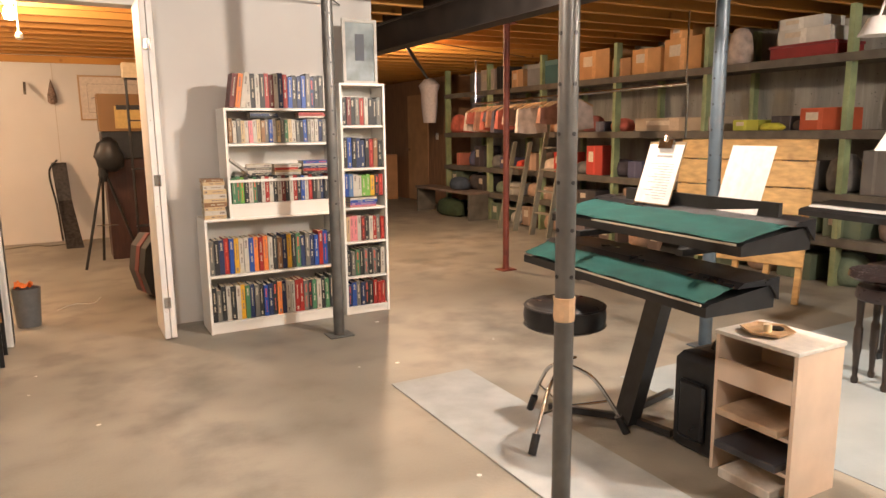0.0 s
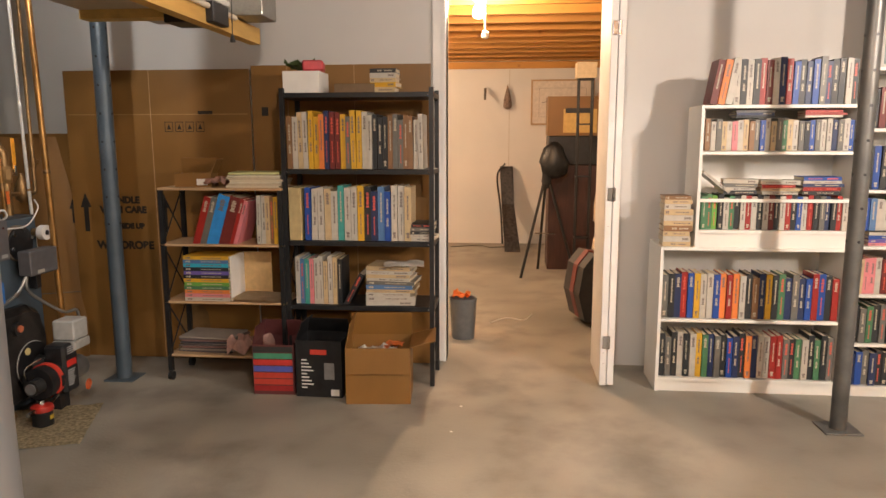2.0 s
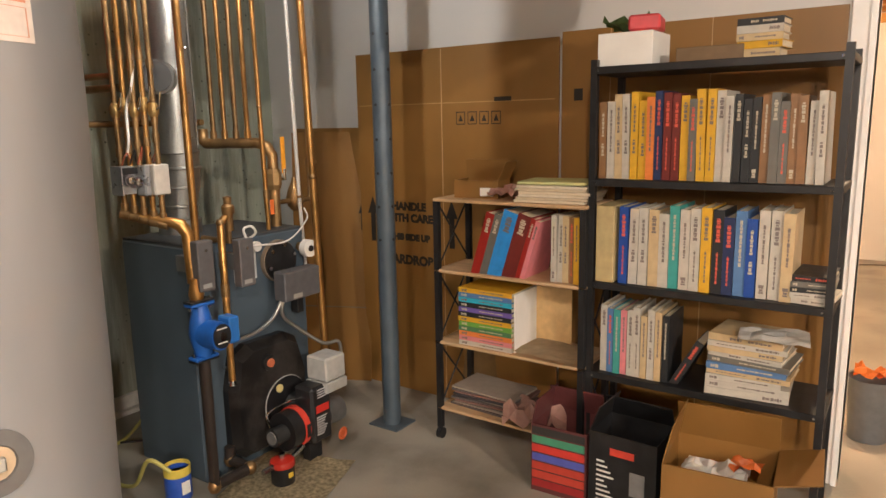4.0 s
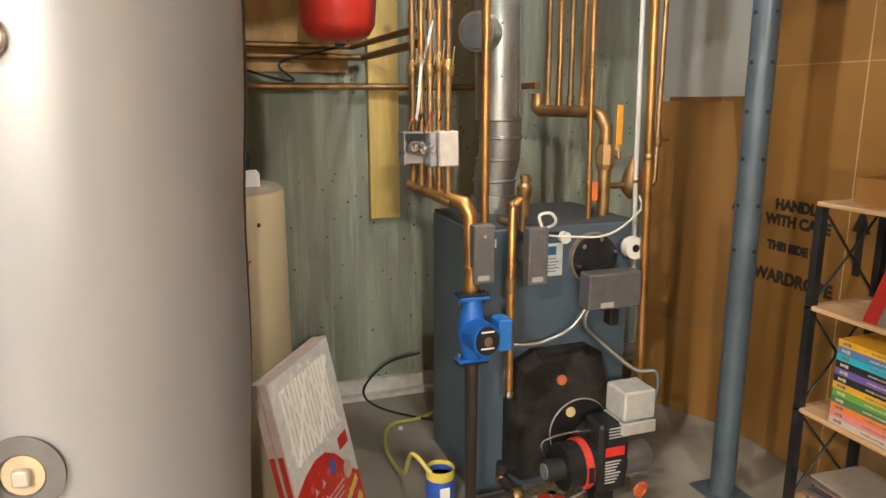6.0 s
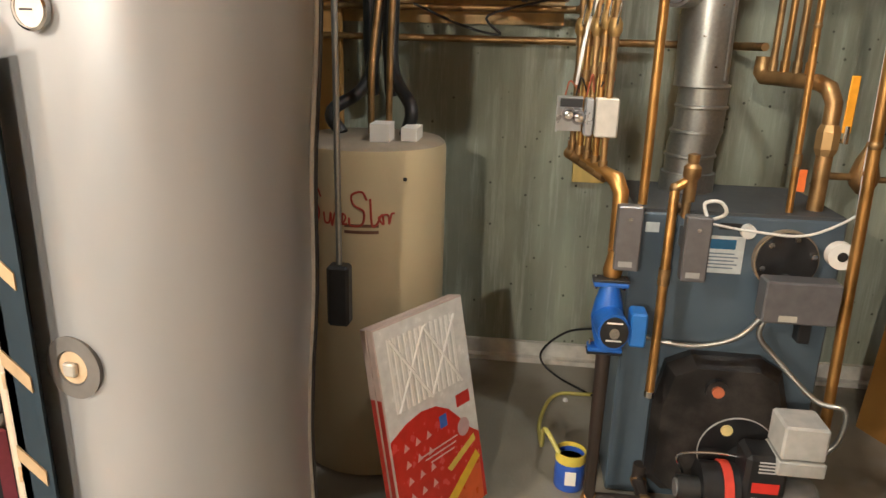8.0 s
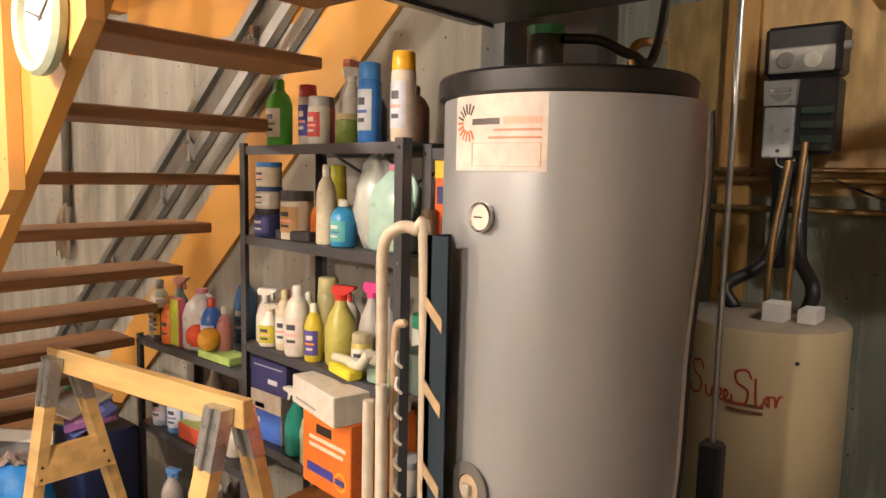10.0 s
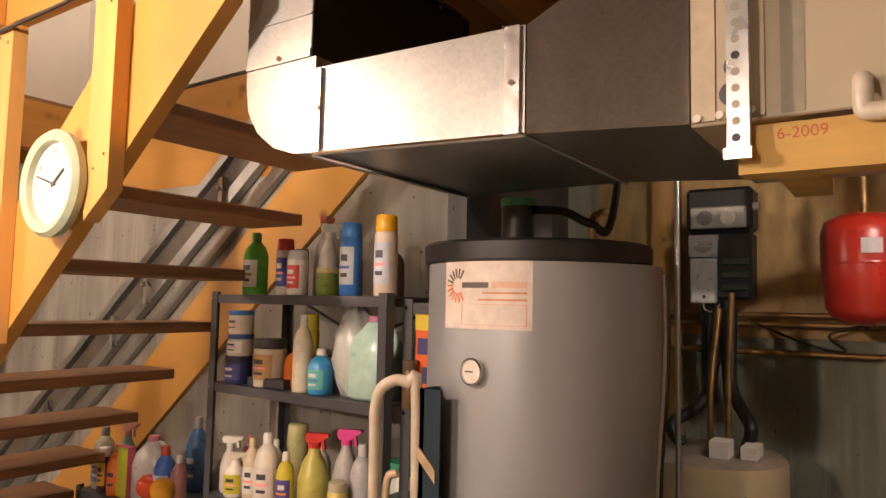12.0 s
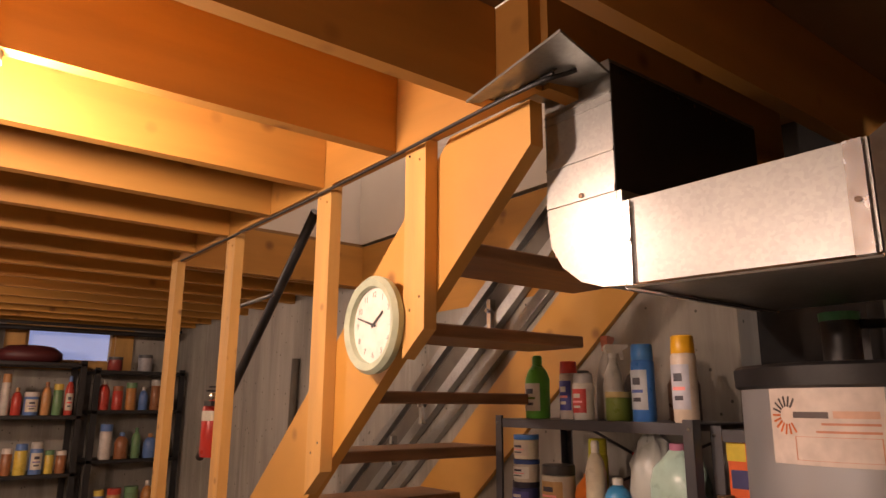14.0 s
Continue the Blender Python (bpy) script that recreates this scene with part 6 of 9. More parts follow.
put("tub", 0.52, 0.06, 4, 0.10, 0.042, (0.14, 0.2, 0.03), (0.45, 0.36, 0.15), None)
put("can", 0.625, 0.05, 4, 0.26, 0.036, (0.04, 0.2, 0.6), (0.05, 0.25, 0.65), (0.5, 0.55, 0.6))
put("bottle", 0.665, 0.18, 4, 0.2, 0.05, (0.10, 0.05, 0.03), (0.08, 0.04, 0.02), None)
put("can", 0.775, 0.04, 4, 0.275, 0.036, (0.62, 0.52, 0.42), (0.75, 0.38, 0.02), (0.5, 0.52, 0.6))
# second level
put("tub", 0.10, 0.05, 3, 0.11, 0.05, (0.04, 0.05, 0.16), (0.03, 0.03, 0.05), (0.08, 0.08, 0.3))
put("tub", 0.105, 0.05, 3, 0.085, 0.048, (0.55, 0.5, 0.42), (0.04, 0.08, 0.25), WH, dz=0.094)
put("tub", 0.105, 0.05, 3, 0.095, 0.046, (0.6, 0.55, 0.42), (0.05, 0.2, 0.55), (0.6, 0.5, 0.4), dz=0.167)
put("tub", 0.24, 0.07, 3, 0.185, 0.058, (0.62, 0.56, 0.46), (0.04, 0.04, 0.04), (0.5, 0.3, 0.12))
put("bottle", 0.265, 0.2, 3, 0.20, 0.03, (0.6, 0.6, 0.55), WH, None)
put("can", 0.33, 0.16, 3, 0.285, 0.035, (0.55, 0.55, 0.05), (0.55, 0.55, 0.05), None)
put("jug", 0.35, 0.09, 3, 0.16, 0.04, (0.75, 0.2, 0.03), (0.6, 0.2, 0.05))
put("bottle", 0.425, 0.05, 3, 0.285, 0.034, (0.66, 0.6, 0.45), WH, None)
put("bottle", 0.51, 0.05, 3, 0.165, 0.042, (0.03, 0.25, 0.5), WH, (0.1, 0.4, 0.4))
put("bottle", 0.575, 0.12, 3, 0.17, 0.035, (0.05, 0.3, 0.55), WH, (0.1, 0.35, 0.6))
carton(onshelf(0.42, 0.22, 3), 0.16, 0.05, 0.20, (0.5, 0.03, 0.02), (0.4, 0.03, 0.02), "red carton standing at the back of the shelf", group=GS)
j = put("jug", 0.70, 0.09, 3, 0.29, 0.078, (0.42, 0.62, 0.55), (0.5, 0.18, 0.28))
bg = part("shopping_bag", loft([[(0.066 * k * math.cos(a) + 0.007 * math.sin(5 * a + z * 40), 0.072 * k * math.sin(a) + 0.008 * math.cos(7 * a + z * 30), z * 0.9) for a in [i * math.pi / 12 for i in range(24)]] for k, z in ((0.6, 0.0), (0.85, 0.04), (1.0, 0.12), (0.95, 0.2), (0.55, 0.27), (0.2, 0.30), (0.35, 0.325))]), mat("thin_plastic", (0.46, 0.49, 0.46), 0.3, 0, 0.03, 20, 0.1), None, "thin white plastic bag round a jug on the shelf", loc=(onshelf(0.61, 0.1, 3)[0], onshelf(0.61, 0.1, 3)[1], LV[3] + 0.001), smooth=70)
tagged(bg, "", "bag", GS)
carton(onshelf(0.19, 0.02, 3), 0.17, 0.04, 0.03, (0.05, 0.05, 0.06), (0.04, 0.04, 0.05), "small black case lying at the shelf edge", group=GS)
# third level
for a in (("spray", 0.06, 0.06, 0.22, 0.035, (0.6, 0.55, 0.5), WH, None), ("spray", 0.12, 0.04, 0.17, 0.04, WH, (0.6, 0.55, 0.45), (0.55, 0.5, 0.05)), ("bottle", 0.035, 0.16, 0.2, 0.035, (0.55, 0.2, 0.2), (0.6, 0.15, 0.15), None),
          ("bottle", 0.195, 0.05, 0.235, 0.032, (0.65, 0.55, 0.38), (0.6, 0.52, 0.3), WH), ("bottle", 0.215, 0.13, 0.22, 0.03, (0.62, 0.56, 0.40), WH, WH), ("bottle", 0.285, 0.04, 0.27, 0.045, (0.7, 0.66, 0.58), WH, (0.66, 0.6, 0.56)), ("can", 0.30, 0.15, 0.29, 0.04, (0.35, 0.33, 0.15), (0.45, 0.42, 0.2), None),
          ("bottle", 0.375, 0.04, 0.215, 0.032, (0.6, 0.5, 0.05), WH, (0.09, 0.07, 0.28)), ("bottle", 0.40, 0.16, 0.24, 0.04, WH, WH, None), ("spray", 0.46, 0.08, 0.29, 0.052, (0.5, 0.46, 0.12), (0.6, 0.04, 0.03), None), ("spray", 0.55, 0.13, 0.31, 0.045, (0.42, 0.42, 0.4), (0.75, 0.07, 0.3), None),
          ("bottle", 0.63, 0.12, 0.27, 0.04, (0.45, 0.45, 0.47), (0.6, 0.6, 0.6), None), ("can", 0.60, 0.05, 0.15, 0.034, (0.5, 0.42, 0.12), (0.5, 0.45, 0.3), WH), ("tub", 0.74, 0.18, 0.22, 0.05, (0.5, 0.55, 0.5), (0.03, 0.25, 0.15), None)):
    put(a[0], a[1], a[2], 2, a[3], a[4], a[5], a[6], a[7], rz=20)
br = thing("brush", (*onshelf(0.52, 0.02, 2)[:2], LV[2] + 0.0015), "yellow scrubbing brush with a white back", "brush", GS, rz=75)
part("bristles", box(-0.01, 0.12, -0.025, 0.025, 0, 0.03, bevel=0.006), paint(0.7, 0.6, 0.04, 0.9), br)
part("back", curvy([(-0.01, 0, 0.04), (0.06, 0, 0.048), (0.14, 0, 0.05), (0.20, 0, 0.10)], 0.014, 8), paint(0.7, 0.68, 0.55), br, smooth=60)
carton(onshelf(0.66, 0.02, 2), 0.12, 0.08, 0.045, (0.28, 0.42, 0.33), (0.28, 0.42, 0.33), "pale green sponge block on the shelf", group=GS, name="sponge")
carton(onshelf(0.77, 0.03, 2), 0.10, 0.14, 0.11, (0.10, 0.14, 0.12), (0.08, 0.11, 0.10), "dark green box of rags at the shelf end", group=GS)
carton(onshelf(0.64, 0.03, 2), 0.13, 0.05, 0.03, (0.55, 0.53, 0.45), (0.5, 0.48, 0.42), "white scouring pad holder on the sponge", group=GS, dz=0.048)
# fourth level
carton(onshelf(0.03, 0.02, 1), 0.17, 0.30, 0.17, (0.05, 0.14, 0.55), (0.5, 0.45, 0.4), "white and blue carton under a dark blue box", group=GS, bars=((0.0, 1.0, 0.62, 1.0, (0.6, 0.52, 0.44)), (0.15, 0.45, 0.66, 0.76, (0.2, 0.2, 0.25)), (0.1, 0.3, 0.35, 0.45, (0.6, 0.62, 0.65))))
carton(onshelf(0.03, 0.02, 1), 0.20, 0.30, 0.11, (0.035, 0.035, 0.13), (0.03, 0.03, 0.10), "dark blue carton stacked on a white and blue one", group=GS, bars=((0.5, 0.75, 0.3, 0.45, (0.5, 0.5, 0.55)), (0.1, 0.9, 0.8, 0.84, (0.4, 0.4, 0.5))), dz=0.173)
put("spray", 0.27, 0.05, 1, 0.26, 0.045, (0.02, 0.30, 0.25), WH, (0.35, 0.5, 0.5), rz=200)
put("spray", 0.37, 0.04, 1, 0.27, 0.045, (0.5, 0.55, 0.38), WH, (0.55, 0.6, 0.4), rz=190)
OR = (0.72, 0.17, 0.025)
carton(onshelf(0.45, -0.05, 1), 0.24, 0.24, 0.23, OR, OR, "orange detergent carton with a hand hole jutting from the shelf", -6, group=GS,
       bars=((0.3, 0.62, 0.72, 0.84, (0.03, 0.02, 0.02)), (0.15, 0.9, 0.62, 0.67, (0.75, 0.6, 0.5)), (0.15, 0.85, 0.52, 0.57, (0.75, 0.6, 0.5)), (0.1, 0.65, 0.18, 0.30, (0.05, 0.05, 0.3))), round_mark=(0.8, 0.23, 0.028))
tb = carton(onshelf(0.41, -0.06, 1), 0.27, 0.25, 0.085, (0.62, 0.58, 0.52), (0.58, 0.54, 0.48), "white tissue carton lying on the orange carton", -14, group=GS, bars=((0.1, 0.6, 0.2, 0.28, (0.3, 0.28, 0.27)),), dz=0.234)
part("slot", prism([(-0.17, 0.08), (-0.12, 0.06), (-0.08, 0.10), (-0.08, 0.17), (-0.12, 0.20), (-0.17, 0.17)], "z", 0.085, 0.0865), paint(0.12, 0.08, 0.07), tb)
part("tissue", sheet(0.05, 0.08, 0.02, 5, 8, 0.002), M_PAPER, tb, loc=(-0.12, 0.13, 0.083))
put("tub", 0.72, 0.12, 1, 0.12, 0.05, WH, (0.4, 0.45, 0.5), None)
# bottom level
carton(onshelf(0.26, -0.03, 0), 0.20, 0.28, 0.31, OR, (0.55, 0.2, 0.06), "orange detergent carton with a round mark standing open", 4, group=GS, bars=((0.0, 1.0, 0.85, 0.99, (0.55, 0.45, 0.35)), (0.0, 1.0, 0.5, 0.6, (0.05, 0.05, 0.28))), round_mark=(0.45, 0.55, 0.062))
c = carton(onshelf(0.47, -0.05, 0), 0.14, 0.30, 0.31, (0.62, 0.59, 0.54), (0.5, 0.12, 0.16), "white and magenta detergent carton with a carry strap", -18, group=GS, bars=((0.2, 0.8, 0.60, 0.62, (0.2, 0.2, 0.2)), (0.15, 0.85, 0.38, 0.39, (0.4, 0.4, 0.4)), (0.1, 0.9, 0.30, 0.31, (0.4, 0.4, 0.4)), (0.1, 0.5, 0.2, 0.21, (0.4, 0.4, 0.4))), round_mark=(0.4, 0.82, 0.034))
part("strap", curvy([(-0.05, 0.07, 0.31), (-0.08, 0.07, 0.345), (-0.16, 0.07, 0.335), (-0.2, 0.07, 0.31)], 0.008, 6), M_PAPER, c)
put("bottle", 0.665, 0.0, 0, 0.30, 0.03, WH, WH, (0.5, 0.52, 0.2))
put("bottle", 0.74, 0.1, 0, 0.2, 0.035, (0.03, 0.15, 0.4), (0.05, 0.05, 0.06), None)
carton(onshelf(0.73, 0.0, 0), 0.09, 0.12, 0.16, OR, OR, "small orange carton at the bottom shelf end", group=GS, bars=((0.1, 0.9, 0.35, 0.6, (0.65, 0.6, 0.55)), (0.1, 0.9, 0.7, 0.85, (0.6, 0.4, 0.1))))
put("bottle", 0.12, 0.08, 0, 0.22, 0.05, (0.55, 0.08, 0.03), WH, None)
put("tub", 0.2, 0.2, 0, 0.18, 0.05, (0.3, 0.3, 0.3), (0.1, 0.1, 0.1), None)
# low shelf unit
GL = "bottles on the low steel shelves"
for k_, y, d_, z, h, r, c, cp, lb in (("bottle", 1.17, 0.08, 0.82, 0.25, 0.045, (0.45, 0.42, 0.32), (0.2, 0.2, 0.2), (0.15, 0.25, 0.45)), ("can", 1.24, 0.04, 0.82, 0.18, 0.025, (0.04, 0.03, 0.03), WH, (0.6, 0.35, 0.05)), ("spray", 1.27, 0.12, 0.82, 0.27, 0.04, (0.25, 0.4, 0.4), (0.6, 0.3, 0.25), None),
                                ("bottle", 1.32, 0.05, 0.82, 0.2, 0.038, (0.7, 0.16, 0.03), (0.6, 0.2, 0.1), (0.75, 0.2, 0.05)), ("jug", 1.50, 0.09, 0.82, 0.25, 0.07, (0.52, 0.50, 0.48), (0.6, 0.2, 0.25), None), ("bottle", 1.62, 0.06, 0.82, 0.23, 0.042, (0.05, 0.15, 0.5), (0.6, 0.08, 0.05), (0.5, 0.55, 0.7)),
                                ("bottle", 1.52, 0.28, 0.90, 0.30, 0.045, (0.06, 0.16, 0.33), (0.3, 0.3, 0.32), (0.08, 0.2, 0.4)), ("bottle", 1.68, 0.08, 0.82, 0.2, 0.03, (0.45, 0.2, 0.2), WH, None), ("bottle", 1.22, 0.06, 0.44, 0.22, 0.045, (0.35, 0.45, 0.6), WH, (0.5, 0.5, 0.6)), ("bottle", 1.35, 0.06, 0.44, 0.21, 0.045, (0.1, 0.25, 0.5), WH, (0.5, 0.55, 0.65)),
                                ("tub", 1.62, 0.1, 0.44, 0.13, 0.06, (0.55, 0.5, 0.45), WH, None), ("spray", 1.75, 0.08, 0.44, 0.22, 0.04, WH, (0.1, 0.2, 0.5), None), ("spray", 1.28, 0.06, 0.05, 0.2, 0.045, (0.42, 0.4, 0.38), (0.1, 0.25, 0.55), None), ("tub", 1.45, 0.12, 0.05, 0.14, 0.07, (0.45, 0.42, 0.38), WH, None), ("spray", 1.40, 0.2, 0.44, 0.3, 0.04, (0.4, 0.35, 0.3), (0.5, 0.45, 0.4), None)):
    if k_ == "bottle" and z == 0.90:
        z = 0.8215
    bottle(k_, (-1.27 - d_, y, z), h, r, c, cp, lb, GL, "on the low steel shelf", rz=15)
carton((-1.30, 1.35, 0.82), 0.07, 0.03, 0.20, (0.5, 0.55, 0.05), (0.6, 0.12, 0.2), "lime and pink sponge packet on the low shelf", group=GL)
carton((-1.28, 1.60, 0.82), 0.22, 0.09, 0.03, (0.35, 0.5, 0.15), (0.35, 0.5, 0.15), "flat green sponge on the low shelf", group=GL)
carton((-1.29, 1.42, 0.44), 0.22, 0.14, 0.07, (0.6, 0.1, 0.05), (0.35, 0.4, 0.12), "green and red biscuit box in a white bag", group=GL)
for y, c in ((1.575, (0.68, 0.08, 0.03)), (1.66, (0.72, 0.35, 0.03))):
    tagged(part("toy_ball", turn([(0, 0), (0.025, 0.006), (0.042, 0.025), (0.046, 0.046), (0.042, 0.067), (0.025, 0.086), (0, 0.092)], 20), paint(*c, 0.2), None, "glossy plastic toy fruit in a clear bag", loc=(-1.235 - 0.06, y, 0.852), smooth=60), "", "toy", GL)
wb = part("plastic_bag", loft([[(0.08 * k * math.cos(a), 0.09 * k * math.sin(a) + 0.01 * math.sin(3 * a + 9 * z), z) for a in [i * math.pi / 7 for i in range(14)]] for k, z in ((0.7, 0), (1, 0.03), (1.0, 0.1), (0.6, 0.15), (0.2, 0.17))]), M_PAPER, None, "white plastic bag of cleaning things on the low shelf", loc=(-1.40, 1.42, 0.441), smooth=60)
tagged(wb, "", "bag", GL)
cr = thing("wooden_crate", (-1.30, 1.50, 0.0515), "small slatted wooden crate on the bottom shelf", "crate")
for z in (0.0, 0.035):
    part("slat", box(0.03, 0.036, 0.0, 0.30, z + 0.005, z + 0.032), M_WOODSH, cr)
part("bottom", box(-0.15, 0.03, 0, 0.30, 0, 0.005), M_WOODSH, cr)
part("back_slat", box(-0.156, -0.15, 0, 0.30, 0.0, 0.06), M_WOODSH, cr)
# narrow unit by the tank
carton((-1.235, 2.862, 1.33), 0.17, 0.07, 0.265, (0.74, 0.13, 0.03), (0.5, 0.08, 0.03), "orange cleaner carton with blurred dark print", group=GS, bars=((0.05, 0.95, 0.55, 0.72, (0.05, 0.05, 0.15)), (0.15, 0.95, 0.25, 0.42, (0.05, 0.05, 0.15)), (0.0, 0.3, 0.8, 0.97, (0.65, 0.5, 0.05))))
bottle("tub", (-1.215, 2.86, 1.33), 0.13, 0.02, (0.12, 0.07, 0.03), (0.1, 0.06, 0.03), None, GS, "beside an orange carton")
for y, z, c in ((2.95, 0.63, WH), (3.03, 0.63, (0.3, 0.3, 0.33)), (2.96, 0.0, (0.55, 0.5, 0.4)), (3.05, 0.0, WH)):
    bottle("bottle", (-1.28, y, z), 0.3, 0.04, c, WH, (0.4, 0.45, 0.5), GS, "beside the solar tank", dz=0.0005 if z == 0 else 0.0015)

# folded chair or ladder and broom between shelf and tank
lc = thing("folding_chair", (-0.96, 2.95, 0.0), "folded garden chair with a cream tube frame and striped webbing", "folding chair")
part("frame", curvy([(0, 0.0, 0.02), (0, 0.0, 0.6), (0, 0.0, 1.2), (0, 0.0, 1.38), (-0.01, 0.03, 1.43), (-0.03, 0.07, 1.43), (-0.04, 0.09, 1.38), (-0.05, 0.09, 0.7), (-0.05, 0.09, 0.02)], 0.014, 10), paint(0.55, 0.48, 0.38, 0.35), lc, smooth=60)
part("frame", curvy([(0.012, -0.03, 1.03), (0.012, -0.03, 0.62), (0.012, -0.02, 0.5), (0.01, 0.01, 0.46)], 0.014, 10), paint(0.55, 0.5, 0.42, 0.35), lc, smooth=60)
part("frame", curvy([(-0.03, 0.045, 1.22), (-0.02, 0.02, 1.18), (-0.02, 0.02, 0.9), (-0.02, 0.03, 0.5)], 0.010, 8), paint(0.55, 0.42, 0.28, 0.4), lc, smooth=60)
part("canvas", box(-0.10, -0.035, 0.10, 0.115, 0.05, 1.42), paint(0.015, 0.03, 0.045, 0.9), lc)
for i in range(7):
    part("stripe", prism([(-0.10, 0.12 + 0.19 * i), (-0.035, 0.07 + 0.19 * i), (-0.035, 0.10 + 0.19 * i), (-0.10, 0.15 + 0.19 * i)], "y", 0.092, 0.0985), paint(0.45, 0.33, 0.2), lc)
    part("stripe", prism([(0.10, 0.12 + 0.19 * i), (0.15, 0.07 + 0.19 * i), (0.15, 0.10 + 0.19 * i), (0.10, 0.15 + 0.19 * i)], "x", -0.0345, -0.031), paint(0.45, 0.33, 0.2), lc)
part("canvas", box(-0.04, -0.035, 0.10, 0.16, 0.05, 1.42), paint(0.015, 0.03, 0.045, 0.9), lc)
for i in range(6):
    part("spring_hook", curvy([(-0.02, 0.03, 1.15 - 0.06 * i), (0.0, 0.045, 1.135 - 0.06 * i), (-0.01, 0.055, 1.12 - 0.06 * i)], 0.004, 5, 3), M_PAPER, lc)
bm_ = thing("broom_handle", (-0.93, 2.99, 0.0), "white and yellow broom handle leaning beside the tank", "broom")
part("yellow_pole", tube([(0, 0, 0.0), (-0.004, -0.01, 0.78)], 0.0125, 12), paint(0.72, 0.45, 0.02, 0.3), bm_, smooth=40)
part("white_pole", tube([(-0.004, -0.01, 0.78), (-0.01, -0.02, 1.08)], 0.013, 12), paint(0.6, 0.56, 0.48, 0.35), bm_, smooth=40)

# ---- solar tank ----
tk = thing("solar_tank", (-1.31, 3.195, 0), "tall silver-jacketed solar water tank with a black rim", "water tank")
tk.scale = (0.946, 0.946, 1.0)
rings = []
for z in [0.0, 0.06] + [0.06 + 0.0721 * i for i in range(1, 24)]:
    rg_ = []
    for i in range(72):
        a = 2 * math.pi * i / 72
        bulge = max(0, math.cos(a - radians(100))) ** 5 * (0.035 * min(1, max(0, (z - 0.75) / 0.6)) + 0.006 * math.sin(z * 9))
        r = 0.298 + bulge + 0.0015 * math.sin(3 * a + z * 4)
        rg_.append((r * math.cos(a), r * math.sin(a), z))
    rings.append(rg_)
part("jacket", loft(rings), M_SILVER, tk, smooth=60)
wel = []
for z in [0.02 + 0.08 * i for i in range(22)]:
    r = 0.301 + 0.035 * min(1, max(0, (z - 0.75) / 0.6)) + 0.006 * math.sin(z * 9)
    wel.append((r * math.cos(radians(102)), r * math.sin(radians(102)), z))
part("seam_welt", tube(wel, 0.006, 6), paint(0.6, 0.6, 0.58, 0.3), tk, smooth=60)
part("seam_gap", tube([(x * 1.01 - 0.006, y * 1.012, z) for x, y, z in wel], 0.008, 6), M_BLACK, tk)
part("top_rim", turn([(0.302, 1.719), (0.310, 1.724), (0.312, 1.764), (0.305, 1.771), (0.28, 1.773), (0.0, 1.775)], 64), M_BLACK, tk, smooth=40)


def patch(name, r, a0, a1, z0, z1, material, t=0.0012, n=14):
    an = [radians(a0 + (a1 - a0) * i / n) for i in range(n + 1)]
    return part(name, loft([[(r * math.cos(a), r * math.sin(a), z0), ((r + t) * math.cos(a), (r + t) * math.sin(a), z0), ((r + t) * math.cos(a), (r + t) * math.sin(a), z1), (r * math.cos(a), r * math.sin(a), z1)] for a in an]), material, tk)


RT = 0.2995
patch("label", RT, -23, 24.5, 1.562, 1.718, paint(0.66, 0.58, 0.52, 0.5))
for i in range(13):
    a = radians(60 + 20 * i)
    cx, cz = -0.115, 1.617
    c0 = RT + 0.0018
    q = tube([(math.cos(a) * 0.018, math.sin(a) * 0.018, 0), (math.cos(a) * 0.040, math.sin(a) * 0.040, 0)], 0.003, 4)
    for v in q.verts:
        v.co.z *= 0.2
    ob = part("ray_mark", q, paint(0.65, 0.16, 0.04) if i > 5 else paint(0.06, 0.05, 0.05), tk)
    bent(ob, RT + 0.001, radians(-14), 1.662)
for a0, a1, z0, z1, c in ((-11.12, 3.72, 1.6565, 1.6694, (0.1, 0.08, 0.08)), (5.5, 22.12, 1.6565, 1.6712, (0.68, 0.42, 0.3)), (0.75, 22.12, 1.6428, 1.6473, (0.6, 0.25, 0.15)), (-1.62, 22.12, 1.6272, 1.6317, (0.6, 0.25, 0.15)), (-11.12, 22.12, 1.6184, 1.6194, (0.6, 0.3, 0.2)), (-11.12, 22.12, 1.5712, 1.5721, (0.6, 0.3, 0.2)), (-11.12, -10.65, 1.5721, 1.6184, (0.6, 0.3, 0.2)), (21.65, 22.12, 1.5721, 1.6184, (0.6, 0.3, 0.2))):
    patch("print", RT + 0.0013, a0, a1, z0, z1, paint(*c), 0.0006, 6)


def on_tank(name, pieces, a, z):
    for nm, bm, m, *w in pieces:
        ob = part(nm, bm, m, tk, smooth=40)
        ob.matrix_basis = pose(0, 0, z, 0, 0, a) @ pose(0.298, 0, 0, 0, 90, 0)


